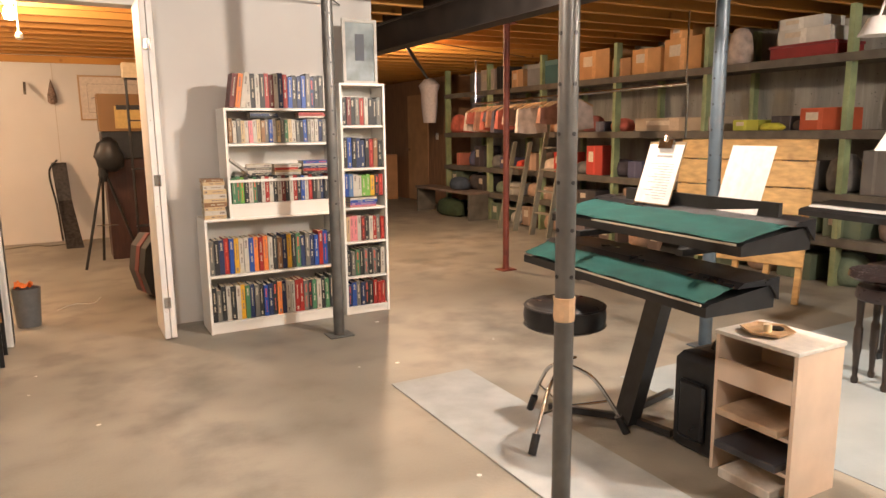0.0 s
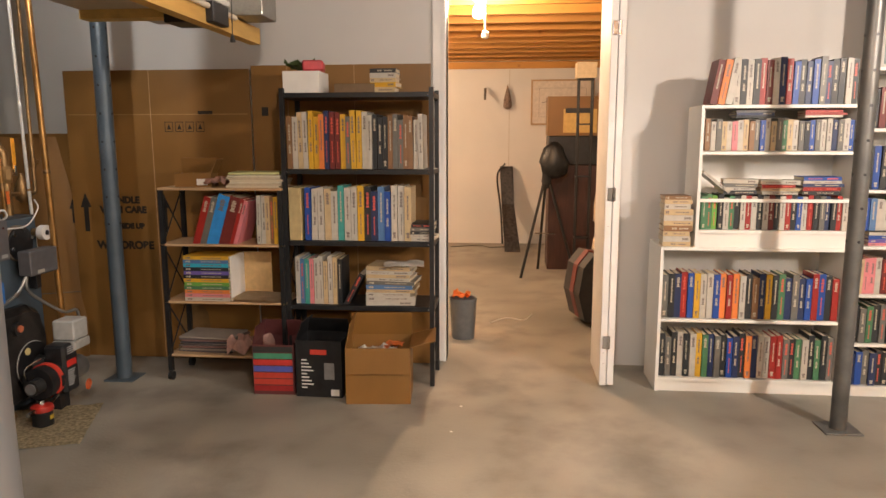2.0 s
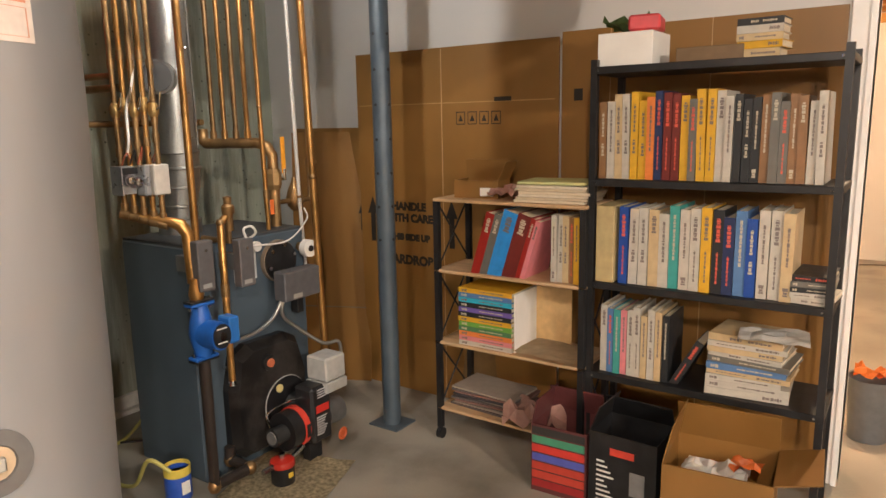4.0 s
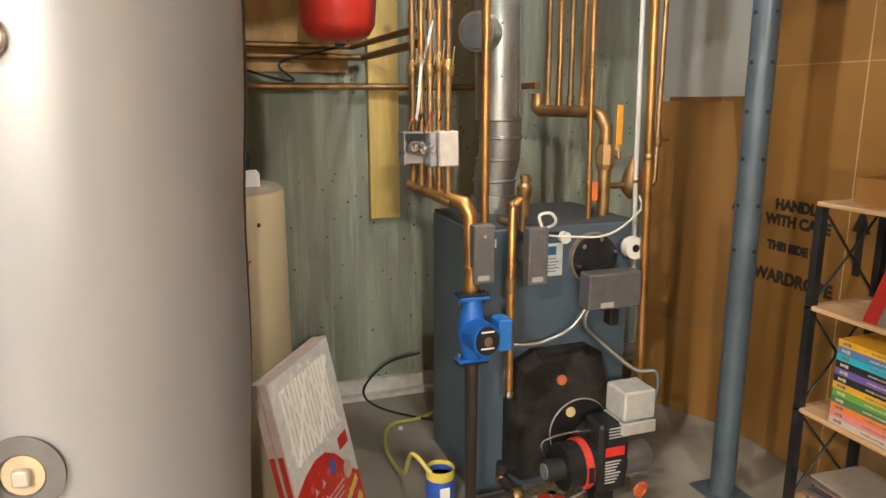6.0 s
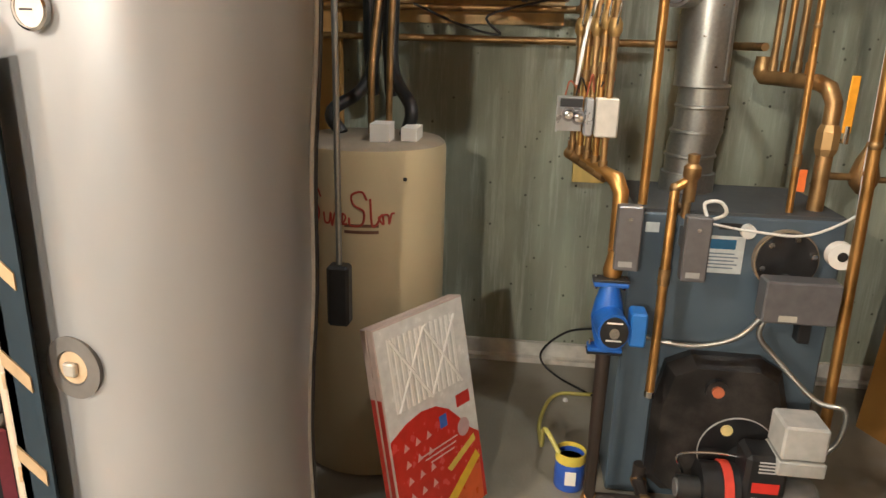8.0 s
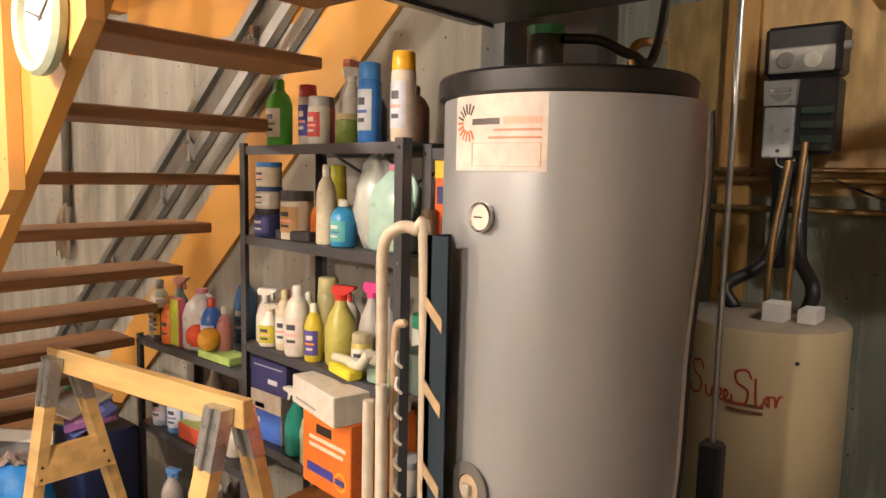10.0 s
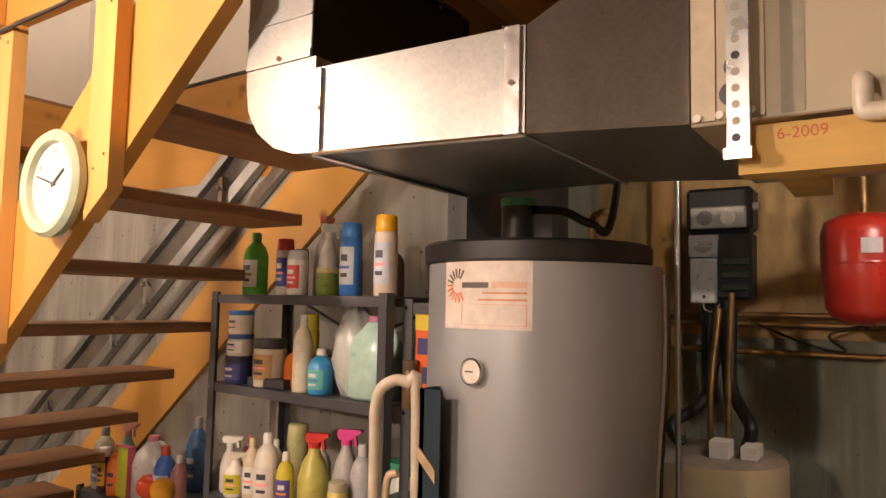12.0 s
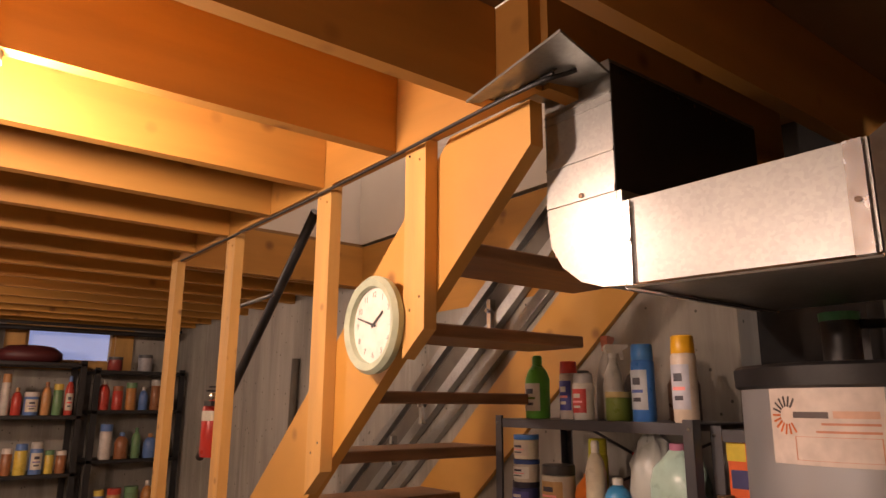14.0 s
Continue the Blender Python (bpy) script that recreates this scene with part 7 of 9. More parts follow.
on_tank("gauge", (("gauge_body", turn([(0.028, -0.005), (0.032, 0.006), (0.032, 0.014), (0.028, 0.017), (0.027, 0.012), (0.0, 0.012)], 32), M_CHROME), ("gauge_face", turn([(0.0265, 0.0125), (0.0, 0.0128)], 28), paint(0.7, 0.66, 0.6)), ("needle", box(-0.001, 0.002, -0.018, 0.006, 0.0132, 0.0138), M_BLACK)), -3.5, 1.466)
on_tank("port", (("port_plate", turn([(0.058, -0.012), (0.060, 0.004), (0.034, 0.006), (0.032, 0.0), (0.0, -0.002)], 40), paint(0.13, 0.125, 0.12, 0.6)), ("port_foam", turn([(0.031, -0.004), (0.031, 0.003), (0.02, 0.004), (0.0, 0.004)], 16), paint(0.5, 0.38, 0.25, 0.9)), ("port_plug", box(-0.013, 0.013, -0.013, 0.013, 0.003, 0.016, bevel=0.003), paint(0.55, 0.53, 0.48, 0.4, 0.5))), -8, 0.865)
for pts, r, m in (([(0.02, -0.05, 1.774), (0.02, -0.05, 1.90)], 0.045, M_BLACK), ([(0.02, 0.0, 1.87), (-0.05, 0.06, 1.87), (-0.10, 0.12, 1.84), (-0.16, 0.16, 1.86), (-0.2, 0.2, 2.3)], 0.012, M_BLACK), ([(-0.12, 0.12, 1.774), (-0.12, 0.12, 1.86), (-0.3, 0.12, 1.9)], 0.011, M_COPPERD)):
    part("top_pipe", curvy(pts, r, 12) if len(pts) > 2 else tube(pts, r, 20), m, tk, smooth=50)
part("tape_band", turn([(0.047, 1.88), (0.048, 1.90)], 16, None, (0.02, -0.05, 0)), paint(0.03, 0.25, 0.1), tk)
# black panel added to darken the recess behind the tank, no real part
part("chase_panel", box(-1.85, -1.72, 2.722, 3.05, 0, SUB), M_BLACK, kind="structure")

# ---- supply duct and air handler ----
du = thing("supply_duct", (-0.65, 3.06, 1.915), "galvanised supply duct with a curved elbow under the joists", "duct")
part("run_section", loft([[(-0.0, -0.038, 0), (-0.60, -0.038, 0), (-0.60, -0.038, 0.175), (0.0, -0.038, 0.175)], [(-0.065, 0.40, 0), (-0.60, 0.40, 0), (-0.60, 0.40, 0.195), (-0.065, 0.40, 0.195)]]), M_GALV, du)
arc = [(0.0, 0.0), (-0.05, 0.004), (-0.10, 0.022), (-0.145, 0.06), (-0.172, 0.11), (-0.18, 0.17), (-0.18, 0.20), (0.0, 0.20)]
arc = [(1.15 * y - 0.039, z) for y, z in arc]
part("elbow", prism(arc, "x", -0.60, 0.002), M_GALV, du)
part("riser", box(-0.60, 0.004, -0.244, -0.052, 0.20, 0.50), M_GALV, du)
# near-black sheet paints the shade on the riser's far side; the metal is galvanised
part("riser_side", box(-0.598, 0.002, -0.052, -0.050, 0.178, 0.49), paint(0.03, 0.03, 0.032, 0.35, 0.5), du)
part("takeoff_pan", loft([[(0.004, -0.244, z), (0.004, -0.052, z), (0.26, 0.04, z - 0.035), (0.20, -0.30, z - 0.035)] for z in (0.464, 0.47)]), M_GALV, du)
for y, z0, z1, w in ((-0.034, 0.0, 0.172, 0.014), (0.365, 0.0, 0.192, 0.03)):
    part("drive_cleat", box(-0.062 * (y > 0.1) - 0.002, 0.006 - 0.058 * (y > 0.1), y, y + w, z0, z1), paint(0.6, 0.6, 0.6, 0.25, 0.9), du)
    part("screw", tube([(0.004 - 0.06 * (y > 0.1), y + w / 2, 0.09), (0.010 - 0.06 * (y > 0.1), y + w / 2, 0.09)], 0.006, 8), M_CHROME, du)
part("bottom_cleat", tube([(0.002, -0.038, -0.002), (-0.064, 0.40, -0.002)], 0.005, 6, tube([(0.0, -0.038, -0.004), (-0.6, -0.038, -0.004)], 0.005, 6, tube([(-0.062, 0.40, -0.003), (-0.6, 0.40, -0.003)], 0.004, 6))), M_CHROME, du)
for z in (0.20, 0.29, 0.40, 0.42):
    part("fold_seam", box(0.004, 0.007, -0.244, -0.052, z, z + (0.018 if z == 0.2 else 0.004)), M_GALV, du)
part("screw", tube([(0.006, -0.14, 0.209), (0.011, -0.14, 0.209)], 0.006, 8), M_CHROME, du)
for i in range(7):
    part("screw", tube([(-0.03 - 0.07 * i, -0.050, 0.475), (-0.03 - 0.07 * i, -0.046, 0.475)], 0.004, 6), M_CHROME, du)
part("transition", loft([[(-0.067, 0.402, 0), (-0.60, 0.402, 0), (-0.60, 0.402, 0.195), (-0.067, 0.402, 0.195)], [(-0.215, 0.64, 0.02), (-0.80, 0.64, 0.02), (-0.80, 0.64, 0.415), (-0.215, 0.64, 0.415)]]), M_GALV, du)

ah = thing("air_handler", (-0.87, 3.70, 1.93), "tan horizontal air handler hung from the joists on a board", "air handler")
M_TAN = mat("tan_enamel", (0.46, 0.39, 0.28), 0.42, 0, 0.02, 5, 0.03)
part("cabinet", box(-0.62, 0.0, 0.0, 0.95, 0.0, 0.415, bevel=0.003), M_TAN, ah)
part("edge_panel", box(0.0, 0.006, 0.004, 0.043, 0.006, 0.405), paint(0.50, 0.42, 0.31), ah)
part("edge_panel", box(0.0, 0.006, 0.046, 0.12, 0.006, 0.40), M_TAN, ah)
part("grey_stripe", box(0.0, 0.0015, 0.143, 0.178, 0.006, 0.40), paint(0.30, 0.27, 0.20), ah)
for y, z in ((0.067, 0.346), (0.074, 0.298), (0.078, 0.095), (0.070, 0.048)):
    part("knockout", tube([(0.006, y, z), (0.0075, y, z)], 0.021, 20), paint(0.06, 0.06, 0.07), ah)
for y, z in ((0.200, 0.362), (0.258, 0.366)):
    part("knockout", tube([(0.0, y, z), (0.0015, y, z)], 0.018, 20), paint(0.28, 0.25, 0.2), ah)
for y, z in ((0.02, 0.392), (0.014, 0.012), (0.05, 0.014), (0.1, 0.016)):
    part("screw", tube([(0.006, y, z), (0.011, y, z)], 0.007, 10), M_PAPER, ah)
part("name_plate", box(0.0, 0.002, 0.183, 0.345, 0.200, 0.247), paint(0.06, 0.05, 0.25), ah)
part("name_plate", box(0.002, 0.003, 0.187, 0.341, 0.204, 0.243), paint(0.66, 0.62, 0.58), ah)
part("script_mark", curvy([(0.0035, 0.2265, 0.231), (0.0035, 0.2159, 0.2189), (0.0035, 0.2265, 0.2142), (0.0035, 0.2429, 0.2254), (0.0035, 0.2552, 0.2161), (0.0035, 0.2675, 0.2254), (0.0035, 0.2757, 0.2161), (0.0035, 0.2897, 0.2347), (0.0035, 0.288, 0.2161), (0.0035, 0.3044, 0.2235), (0.0035, 0.3167, 0.217), (0.0035, 0.329, 0.2235)], 0.0014, 5), paint(0.04, 0.03, 0.1), ah)
part("paper_label", box(0.0, 0.0012, 0.315, 0.45, 0.30, 0.36), paint(0.55, 0.38, 0.34), ah)
part("barcode_label", box(0.0, 0.0012, 0.34, 0.42, 0.255, 0.295), paint(0.5, 0.47, 0.42), ah)
part("panel_seam", box(0.0, 0.001, 0.2105, 0.213, 0.255, 0.32), paint(0.24, 0.20, 0.14), ah)
part("condensate_elbow", curvy([(0.0, 0.257, 0.035), (0.025, 0.257, 0.035), (0.034, 0.257, 0.02), (0.034, 0.257, -0.008), (0.036, 0.264, -0.016), (0.036, 0.29, -0.018)], 0.014, 14), paint(0.66, 0.6, 0.5, 0.35), ah, smooth=50)
part("condensate_pipe", tube([(0.036, 0.28, -0.018), (0.036, 0.95, -0.022)], 0.012, 14), paint(0.66, 0.6, 0.5, 0.35), ah, smooth=50)
part("drain_plug", tube([(0.0, 0.315, 0.028), (0.010, 0.315, 0.028)], 0.02, 20), M_CHROME, ah)
part("plug", tube([(0.0, 0.293, 0.272), (0.008, 0.293, 0.272)], 0.009, 14), M_BLACK, ah)
part("copper_tube", curvy([(0.0, 0.241, 0.314), (0.02, 0.240, 0.316), (0.026, 0.222, 0.345), (0.024, 0.208, 0.42)], 0.006, 8), M_COPPER, ah, smooth=50)
part("insulated_tube", curvy([(0.0, 0.290, 0.312), (0.022, 0.290, 0.314), (0.03, 0.289, 0.34), (0.03, 0.286, 0.42)], 0.018, 12), M_BLACK, ah, smooth=50)
bd = tagged(part("support_board", box(-0.03, 0.025, 0.082, 1.3, -0.094, -0.016, box(-0.62, -0.0305, 0.09, 0.17, -0.04, -0.0005, box(-0.62, -0.0305, 0.8, 0.88, -0.04, -0.0005))), mat("yellow_support_board", (0.58, 0.36, 0.10), 0.6, 0, 0.08, 3, 0.1, stretch=(6, 1, 6)), None, "thick yellow board under the air handler", loc=(-0.87, 3.70, 1.93)), "", "board")
lettering("6-2009", 0.026, paint(0.5, 0.12, 0.03), bd, (0.0255, 0.175, -0.034), 90, 90, 0.0004, name="handwriting")
cns = thing("strut_channel", (-0.838, 3.770, 1.862), "perforated zinc strut holding the board from the joists", "strut")
part("channel", box(0, 0.02, 0.0, 0.034, 0, 0.488), paint(0.5, 0.52, 0.52, 0.3, 0.85), cns)
for i in range(17):
    part("slot", tube([(0.02, 0.014, 0.03 + 0.027 * i), (0.0206, 0.014, 0.03 + 0.027 * i)], 0.007, 10), paint(0.35, 0.3, 0.24) if i % 5 and i < 14 else M_BLACK, cns)
part("end_plate", box(-0.006, 0.03, -0.004, 0.038, -0.006, 0.012), M_CHROME, cns)
rd = thing("return_duct", (-0.71, 4.66, 1.92), "galvanised return duct end under the joists", "duct")
part("duct_body", box(-0.6, 0.0, 0.0, 0.20, 0.0, 0.42, bevel=0.003), M_GALV, rd)
bb = thing("damper_box", (-1.03, 4.36, 1.845), "black motor box hanging under the air handler", "control box")
part("case", box(0, 0.22, 0, 0.16, 0, 0.085, bevel=0.004), M_BLACK, bb)
part("lid", box(-0.005, 0.225, -0.005, 0.165, 0.085, 0.11, bevel=0.003), M_PAPER, bb)
part("hanger", box(0.09, 0.11, 0.05, 0.07, 0.11, 0.3), M_BLACK, bb)
# chrome strip stands in for a bright reflection on the black case
part("reflection_strip", box(0.14, 0.155, -0.0015, -0.0003, 0.01, 0.08), M_CHROME, bb)
pc = thing("light_pull", (-0.79, 4.5, 1.78), "black pull cord with a small knob", "pull cord")
part("knob", turn([(0.006, 0.03), (0.013, 0.0)], 12), M_BLACK, pc)
part("cord", tube([(0, 0, 0.03), (-0.01, 0.05, 0.57)], 0.0025, 6), M_BLACK, pc)

# ---- sawhorse ----
sw = thing("sawhorse", (-0.84, 1.35, 0), "pine sawhorse with galvanised leg brackets on the concrete floor", "sawhorse")
M_PINE2 = mat("sawhorse_pine", (0.60, 0.40, 0.16), 0.55, 0, 0.10, 3, 0.15, 0.15, (0.42, 0.25, 0.08), (6, 1, 6))
ax = Vector((-0.14, 1.04, 0)).normalized()
bmx = box(-0.019, 0.019, 0, 1.05, 0.815, 0.90, bevel=0.003)
part("beam", bmx, M_PINE2, sw, rz=7.67)
for tp, ft in (((0.03, 0.07, 0.84), (0.11, -0.07, 0.0)), ((-0.05, 0.07, 0.84), (-0.31, -0.08, 0.0)), ((-0.09, 0.96, 0.84), (0.06, 0.90, 0.0)), ((-0.17, 0.96, 0.84), (-0.39, 0.92, 0.0))):
    tp, ft = Vector(tp), Vector(ft)
    w = Vector((0, 0.043, 0))
    u = Vector((0.019, 0, 0))
    part("leg", loft([[ft - w - u, ft + w - u, ft + w + u, ft - w + u], [tp - w - u, tp + w - u, tp + w + u, tp - w + u]]), M_PINE2, sw)
    a, b_ = ft.lerp(tp, 0.83), ft.lerp(tp, 1.04)
    w, u = w * 1.06, u * 1.15
    part("bracket", loft([[a - w - u, a + w - u, a + w + u, a - w + u], [b_ - w - u, b_ + w - u, b_ + w + u, b_ - w + u]]), paint(0.46, 0.48, 0.50, 0.3, 0.85), sw)
    part("bracket_rib", tube([a + u * 1.15, b_ + u * 1.15], 0.008, 6), paint(0.35, 0.36, 0.37, 0.3, 0.9), sw)
gs = part("gusset", prism([(0.085, 0.40), (-0.20, 0.40), (-0.16, 0.535), (0.072, 0.535)], "y", 0.032, 0.050), M_PINE2, sw)
for x, z in ((0.07, 0.42), (0.06, 0.515), (0.065, 0.465), (-0.14, 0.515), (-0.155, 0.465), (-0.17, 0.42)):
    part("screw", tube([(x, 0.050, z), (x, 0.053, z)], 0.005, 8), M_BLACK, gs)
part("gusset", prism([(0.02, 0.30), (-0.33, 0.30), (-0.29, 0.44), (0.0, 0.44)], "y", 0.845, 0.862), mat("brown_board", (0.20, 0.10, 0.05), 0.6), sw)
# things on the floor by the stairs
bk = thing("bucket", (-1.12, 2.02, 0), "white plastic bucket with a lid behind the sawhorse", "bucket")
bk.location = (-1.175, 1.915, 0)
part("body", turn([(0.07, 0), (0.075, 0.01), (0.085, 0.16), (0.09, 0.165), (0.09, 0.185), (0.0, 0.19)], 28), paint(0.66, 0.64, 0.6, 0.35), bk, smooth=50)
part("label", box(0.078, 0.084, -0.02, 0.02, 0.08, 0.115), paint(0.15, 0.18, 0.3), bk)
bottle("bottle", (-1.17, 1.73, 0), 0.30, 0.045, (0.45, 0.47, 0.5), (0.1, 0.2, 0.5), (0.05, 0.2, 0.5), GL, "standing on the concrete floor", dz=0.0)
tt = thing("tote_bag", (-0.78, 1.06, 0), "bright blue drawstring bag slumped on the floor", "bag", rz=42)


def bag_ring(w, d_, z, amp, ph):
    """A flattened, rumpled outline, w along y and d_ along x."""
    out = []
    for i in range(32):
        a = 2 * math.pi * i / 32
        c_, s_ = math.cos(a), math.sin(a)
        k_ = 1 + amp * math.sin(5 * a + ph) + 0.5 * amp * math.sin(9 * a + 2 * ph)
        out.append((d_ * math.copysign(abs(c_) ** 0.7, c_) * k_, w * math.copysign(abs(s_) ** 0.8, s_) * k_, z))
    return out


part("body", loft([bag_ring(*q) for q in ((0.185, 0.09, 0.0, 0.02, 0.3), (0.20, 0.105, 0.02, 0.03, 0.6), (0.198, 0.10, 0.09, 0.05, 1.1), (0.175, 0.09, 0.18, 0.06, 1.9), (0.145, 0.075, 0.26, 0.08, 2.7), (0.12, 0.055, 0.32, 0.10, 3.1), (0.095, 0.04, 0.355, 0.14, 3.6), (0.10, 0.035, 0.385, 0.2, 4.1))]), mat("bright_blue_nylon", (0.01, 0.20, 0.62), 0.35, 0, 0.12, 9, 0.5, fine=30), tt, smooth=70)
part("cord", curvy([(0.05, -0.06, 0.37), (0.10, -0.11, 0.30), (0.13, -0.20, 0.14), (0.13, -0.26, 0.02), (0.14, -0.24, 0.012), (0.13, -0.16, 0.05), (0.12, -0.02, 0.12), (0.10, 0.0, 0.22), (0.07, -0.03, 0.34)], 0.006, 8), M_BLACK, tt, smooth=60)
part("white_mark", curvy([(0.094, -0.08, 0.20), (0.097, -0.05, 0.245), (0.098, -0.02, 0.205), (0.097, 0.01, 0.245), (0.094, 0.05, 0.21)], 0.004, 6), paint(0.4, 0.6, 0.75), tt)
part("dark_patch", box(0.098, 0.104, 0.03, 0.08, 0.05, 0.12), paint(0.04, 0.06, 0.10), tt)
part("cloth", sheet(0.10, 0.13, 0.05, 6, 2, 0.01), paint(0.45, 0.38, 0.35, 0.9), tt, loc=(0, 0.02, 0.375))
pp = thing("poster_board", (-0.98, 0.72, 0.02), "white framed photo print leaning behind the blue bag", "picture")
pp.matrix_basis = pose(-0.70, 0.73, 0.004, 0, 0, 36) @ pose(0, 0, 0, 0, -10, 0)
part("frame", box(0, 0.012, 0, 0.36, 0, 0.44), M_PAPER, pp)
part("print", box(0.012, 0.0135, 0.035, 0.325, 0.04, 0.39), mat("grey_photo", (0.20, 0.20, 0.21), 0.3, 0, 0.3, 4, 0, 0.6, (0.5, 0.5, 0.5)), pp)
for y, z, c, l, s in ((0.70, 0.0, (0.02, 0.035, 0.14), "dark blue storage bin under the stairs", 1), ):
    bn = thing("storage_bin", (-1.02, y, 0), l, "bin")
    part("body", box(-0.25, 0.0, 0.0, 0.42, 0, 0.42, bevel=0.01), paint(*c), bn)
for i, (c, a, tilt, y) in enumerate((((0.03, 0.25, 0.06), 12, 34, 0.84), ((0.10, 0.14, 0.40), -8, 26, 1.0), ((0.55, 0.38, 0.15), 25, 12, 0.93), ((0.25, 0.1, 0.3), -20, 8, 1.02), ((0.62, 0.58, 0.5), 5, 18, 0.88))):
    ob = tagged(part("magazine", box(-0.10, 0.10, -0.14, 0.14, 0, 0.012, bevel=0.002), paint(*c), None, "glossy magazine heaped on the storage bin"), "", "magazine", "magazines on the bin")
    part("print", box(-0.06, 0.06, -0.08, 0.09, 0.0121, 0.0128), paint(*[min(0.7, v * 1.5 + 0.08) for v in c]), ob)
    ob.matrix_basis = pose(-1.10, y, 0.4215 + 0.015 * i + 0.10 * math.sin(radians(tilt)), 0, 0, a) @ pose(0, 0, 0, 0, tilt, 0)
tagged(part("brown_box", box(-0.2, 0, -0.3, 0, 0, 0.13, bevel=0.003), paint(0.12, 0.06, 0.03), None, "low brown wooden box behind the print", loc=(-0.98, 0.62, 0)), "", "box")

# ---- south window and shelves ----
wn = thing("window_1", (-1.05, -3.1, 2.02), "", "")
tagged(wn, kind="structure")
part("window_frame", box(0, 0.72, 0, 0.09, 0, 0.03, box(0, 0.72, 0, 0.09, 0.31, 0.34, box(0, 0.03, 0, 0.09, 0.03, 0.31, box(0.69, 0.72, 0, 0.09, 0.03, 0.31)))), M_STUD, wn)
gl = part("pane", box(0.03, 0.69, 0.03, 0.036, 0.03, 0.31), clear("window_glass", (0.9, 0.95, 1.0), 0.02), wn)
gl.visible_shadow = False
part("window_buck", box(-1.20, -0.18, -2.998, -2.97, 1.96, 2.02, box(-1.20, -0.18, -2.998, -2.97, 2.36, 2.58, box(-1.20, -1.05, -2.998, -2.97, 2.02, 2.36, box(-0.33, -0.18, -2.998, -2.97, 2.02, 2.36)))), M_STUD, kind="structure")
part("backdrop", box(-2.2, 1.0, -4.6, -4.55, 1.2, 3.6), glow("pale_daylight", (0.36, 0.50, 0.85), 1.1), kind="structure")


def dark_shelf(x0, x1, y, d_, levels, top, label):
    t = thing("storage_shelf", (x0, y, 0), label, "shelf unit", "black storage shelves")
    for z in levels:
        part("shelf", box(0, x1 - x0, 0, d_, z - 0.03, z, bevel=0.002), M_BLACK, t)
    for x in (0.0, x1 - x0 - 0.045):
        for yy in (0, d_ - 0.03):
            part("post", box(x, x + 0.045, yy, yy + 0.03, 0, top), M_BLACK, t)
    return t


dark_shelf(-0.75, 0.35, -2.92, 0.40, [0.15, 0.65, 1.13, 1.58, 2.0], 2.02, "black steel storage shelves along the far concrete wall")
dark_shelf(-1.56, -0.82, -2.92, 0.38, [0.2, 0.75, 1.22, 1.62, 1.95], 1.97, "black steel storage shelves in the stair corner")
r4 = random.Random(11)
PC = [(0.5, 0.06, 0.04), (0.6, 0.45, 0.08), (0.5, 0.47, 0.42), (0.1, 0.2, 0.45), (0.3, 0.12, 0.05), (0.45, 0.2, 0.06), (0.6, 0.55, 0.5), (0.12, 0.25, 0.12), (0.5, 0.25, 0.1)]
GP = "pantry goods on the black shelves"
for lv in (0.65, 1.13, 1.58):
    x = -0.68
    while x < 0.28:
        w = r4.uniform(0.06, 0.11)
        c = r4.choice(PC)
        k_ = r4.choice(["jar", "bottle", "tub", "can", "bottle"])
        bottle(k_, (x + w / 2, -2.56, lv), r4.uniform(0.17, 0.32), w * 0.5, c, r4.choice(PC), r4.choice([None, (0.6, 0.55, 0.45)]), GP, "among pantry goods", rz=90)
        x += w + 0.012
for lv in (0.75, 1.22, 1.62):
    x = -1.50
    while x < -0.9:
        w = r4.uniform(0.07, 0.12)
        bottle(r4.choice(["jar", "bottle", "tub"]), (x + w / 2, -2.60, lv), r4.uniform(0.16, 0.30), w * 0.48, r4.choice(PC), r4.choice(PC), None, GP, "among pantry goods", rz=90)
        x += w + 0.02
for x, c, h in ((-1.25, (0.4, 0.4, 0.42), 0.15), (-1.0, (0.3, 0.05, 0.04), 0.12)):
    bottle("jar", (x, -2.7, 1.95), h, 0.06, c, (0.1, 0.1, 0.1), None, GP, "on the top shelf")
cp = part("car_seat_case", loft([[(0.24 * k * math.cos(a), 0.13 * k * math.sin(a), z) for a in [i * math.pi / 8 for i in range(16)]] for k, z in ((0.8, 0), (1, 0.03), (1, 0.08), (0.7, 0.13), (0.3, 0.14))]), paint(0.10, 0.02, 0.02), None, "dark red and black case on the top shelf", loc=(-0.35, -2.72, 2.0005), smooth=50)
tagged(cp, "", "case")
sp = thing("loudspeaker", (0.0, -2.85, 2.0005), "black loudspeaker box on the top shelf", "loudspeaker")
part("cabinet", box(0, 0.2, 0, 0.2, 0, 0.32, bevel=0.01), M_BLACK, sp)
part("cone", tube([(0.1, 0.2, 0.12), (0.1, 0.206, 0.12)], 0.06, 20), paint(0.06, 0.06, 0.06), sp)
part("ceiling_pipe", tube([(-1.5, -2.7, 2.28), (3.0, -2.7, 2.28)], 0.02, 10, tube([(-1.5, -2.55, 2.31), (3.0, -2.55, 2.31)], 0.014, 10)), M_BLACK, kind="structure")

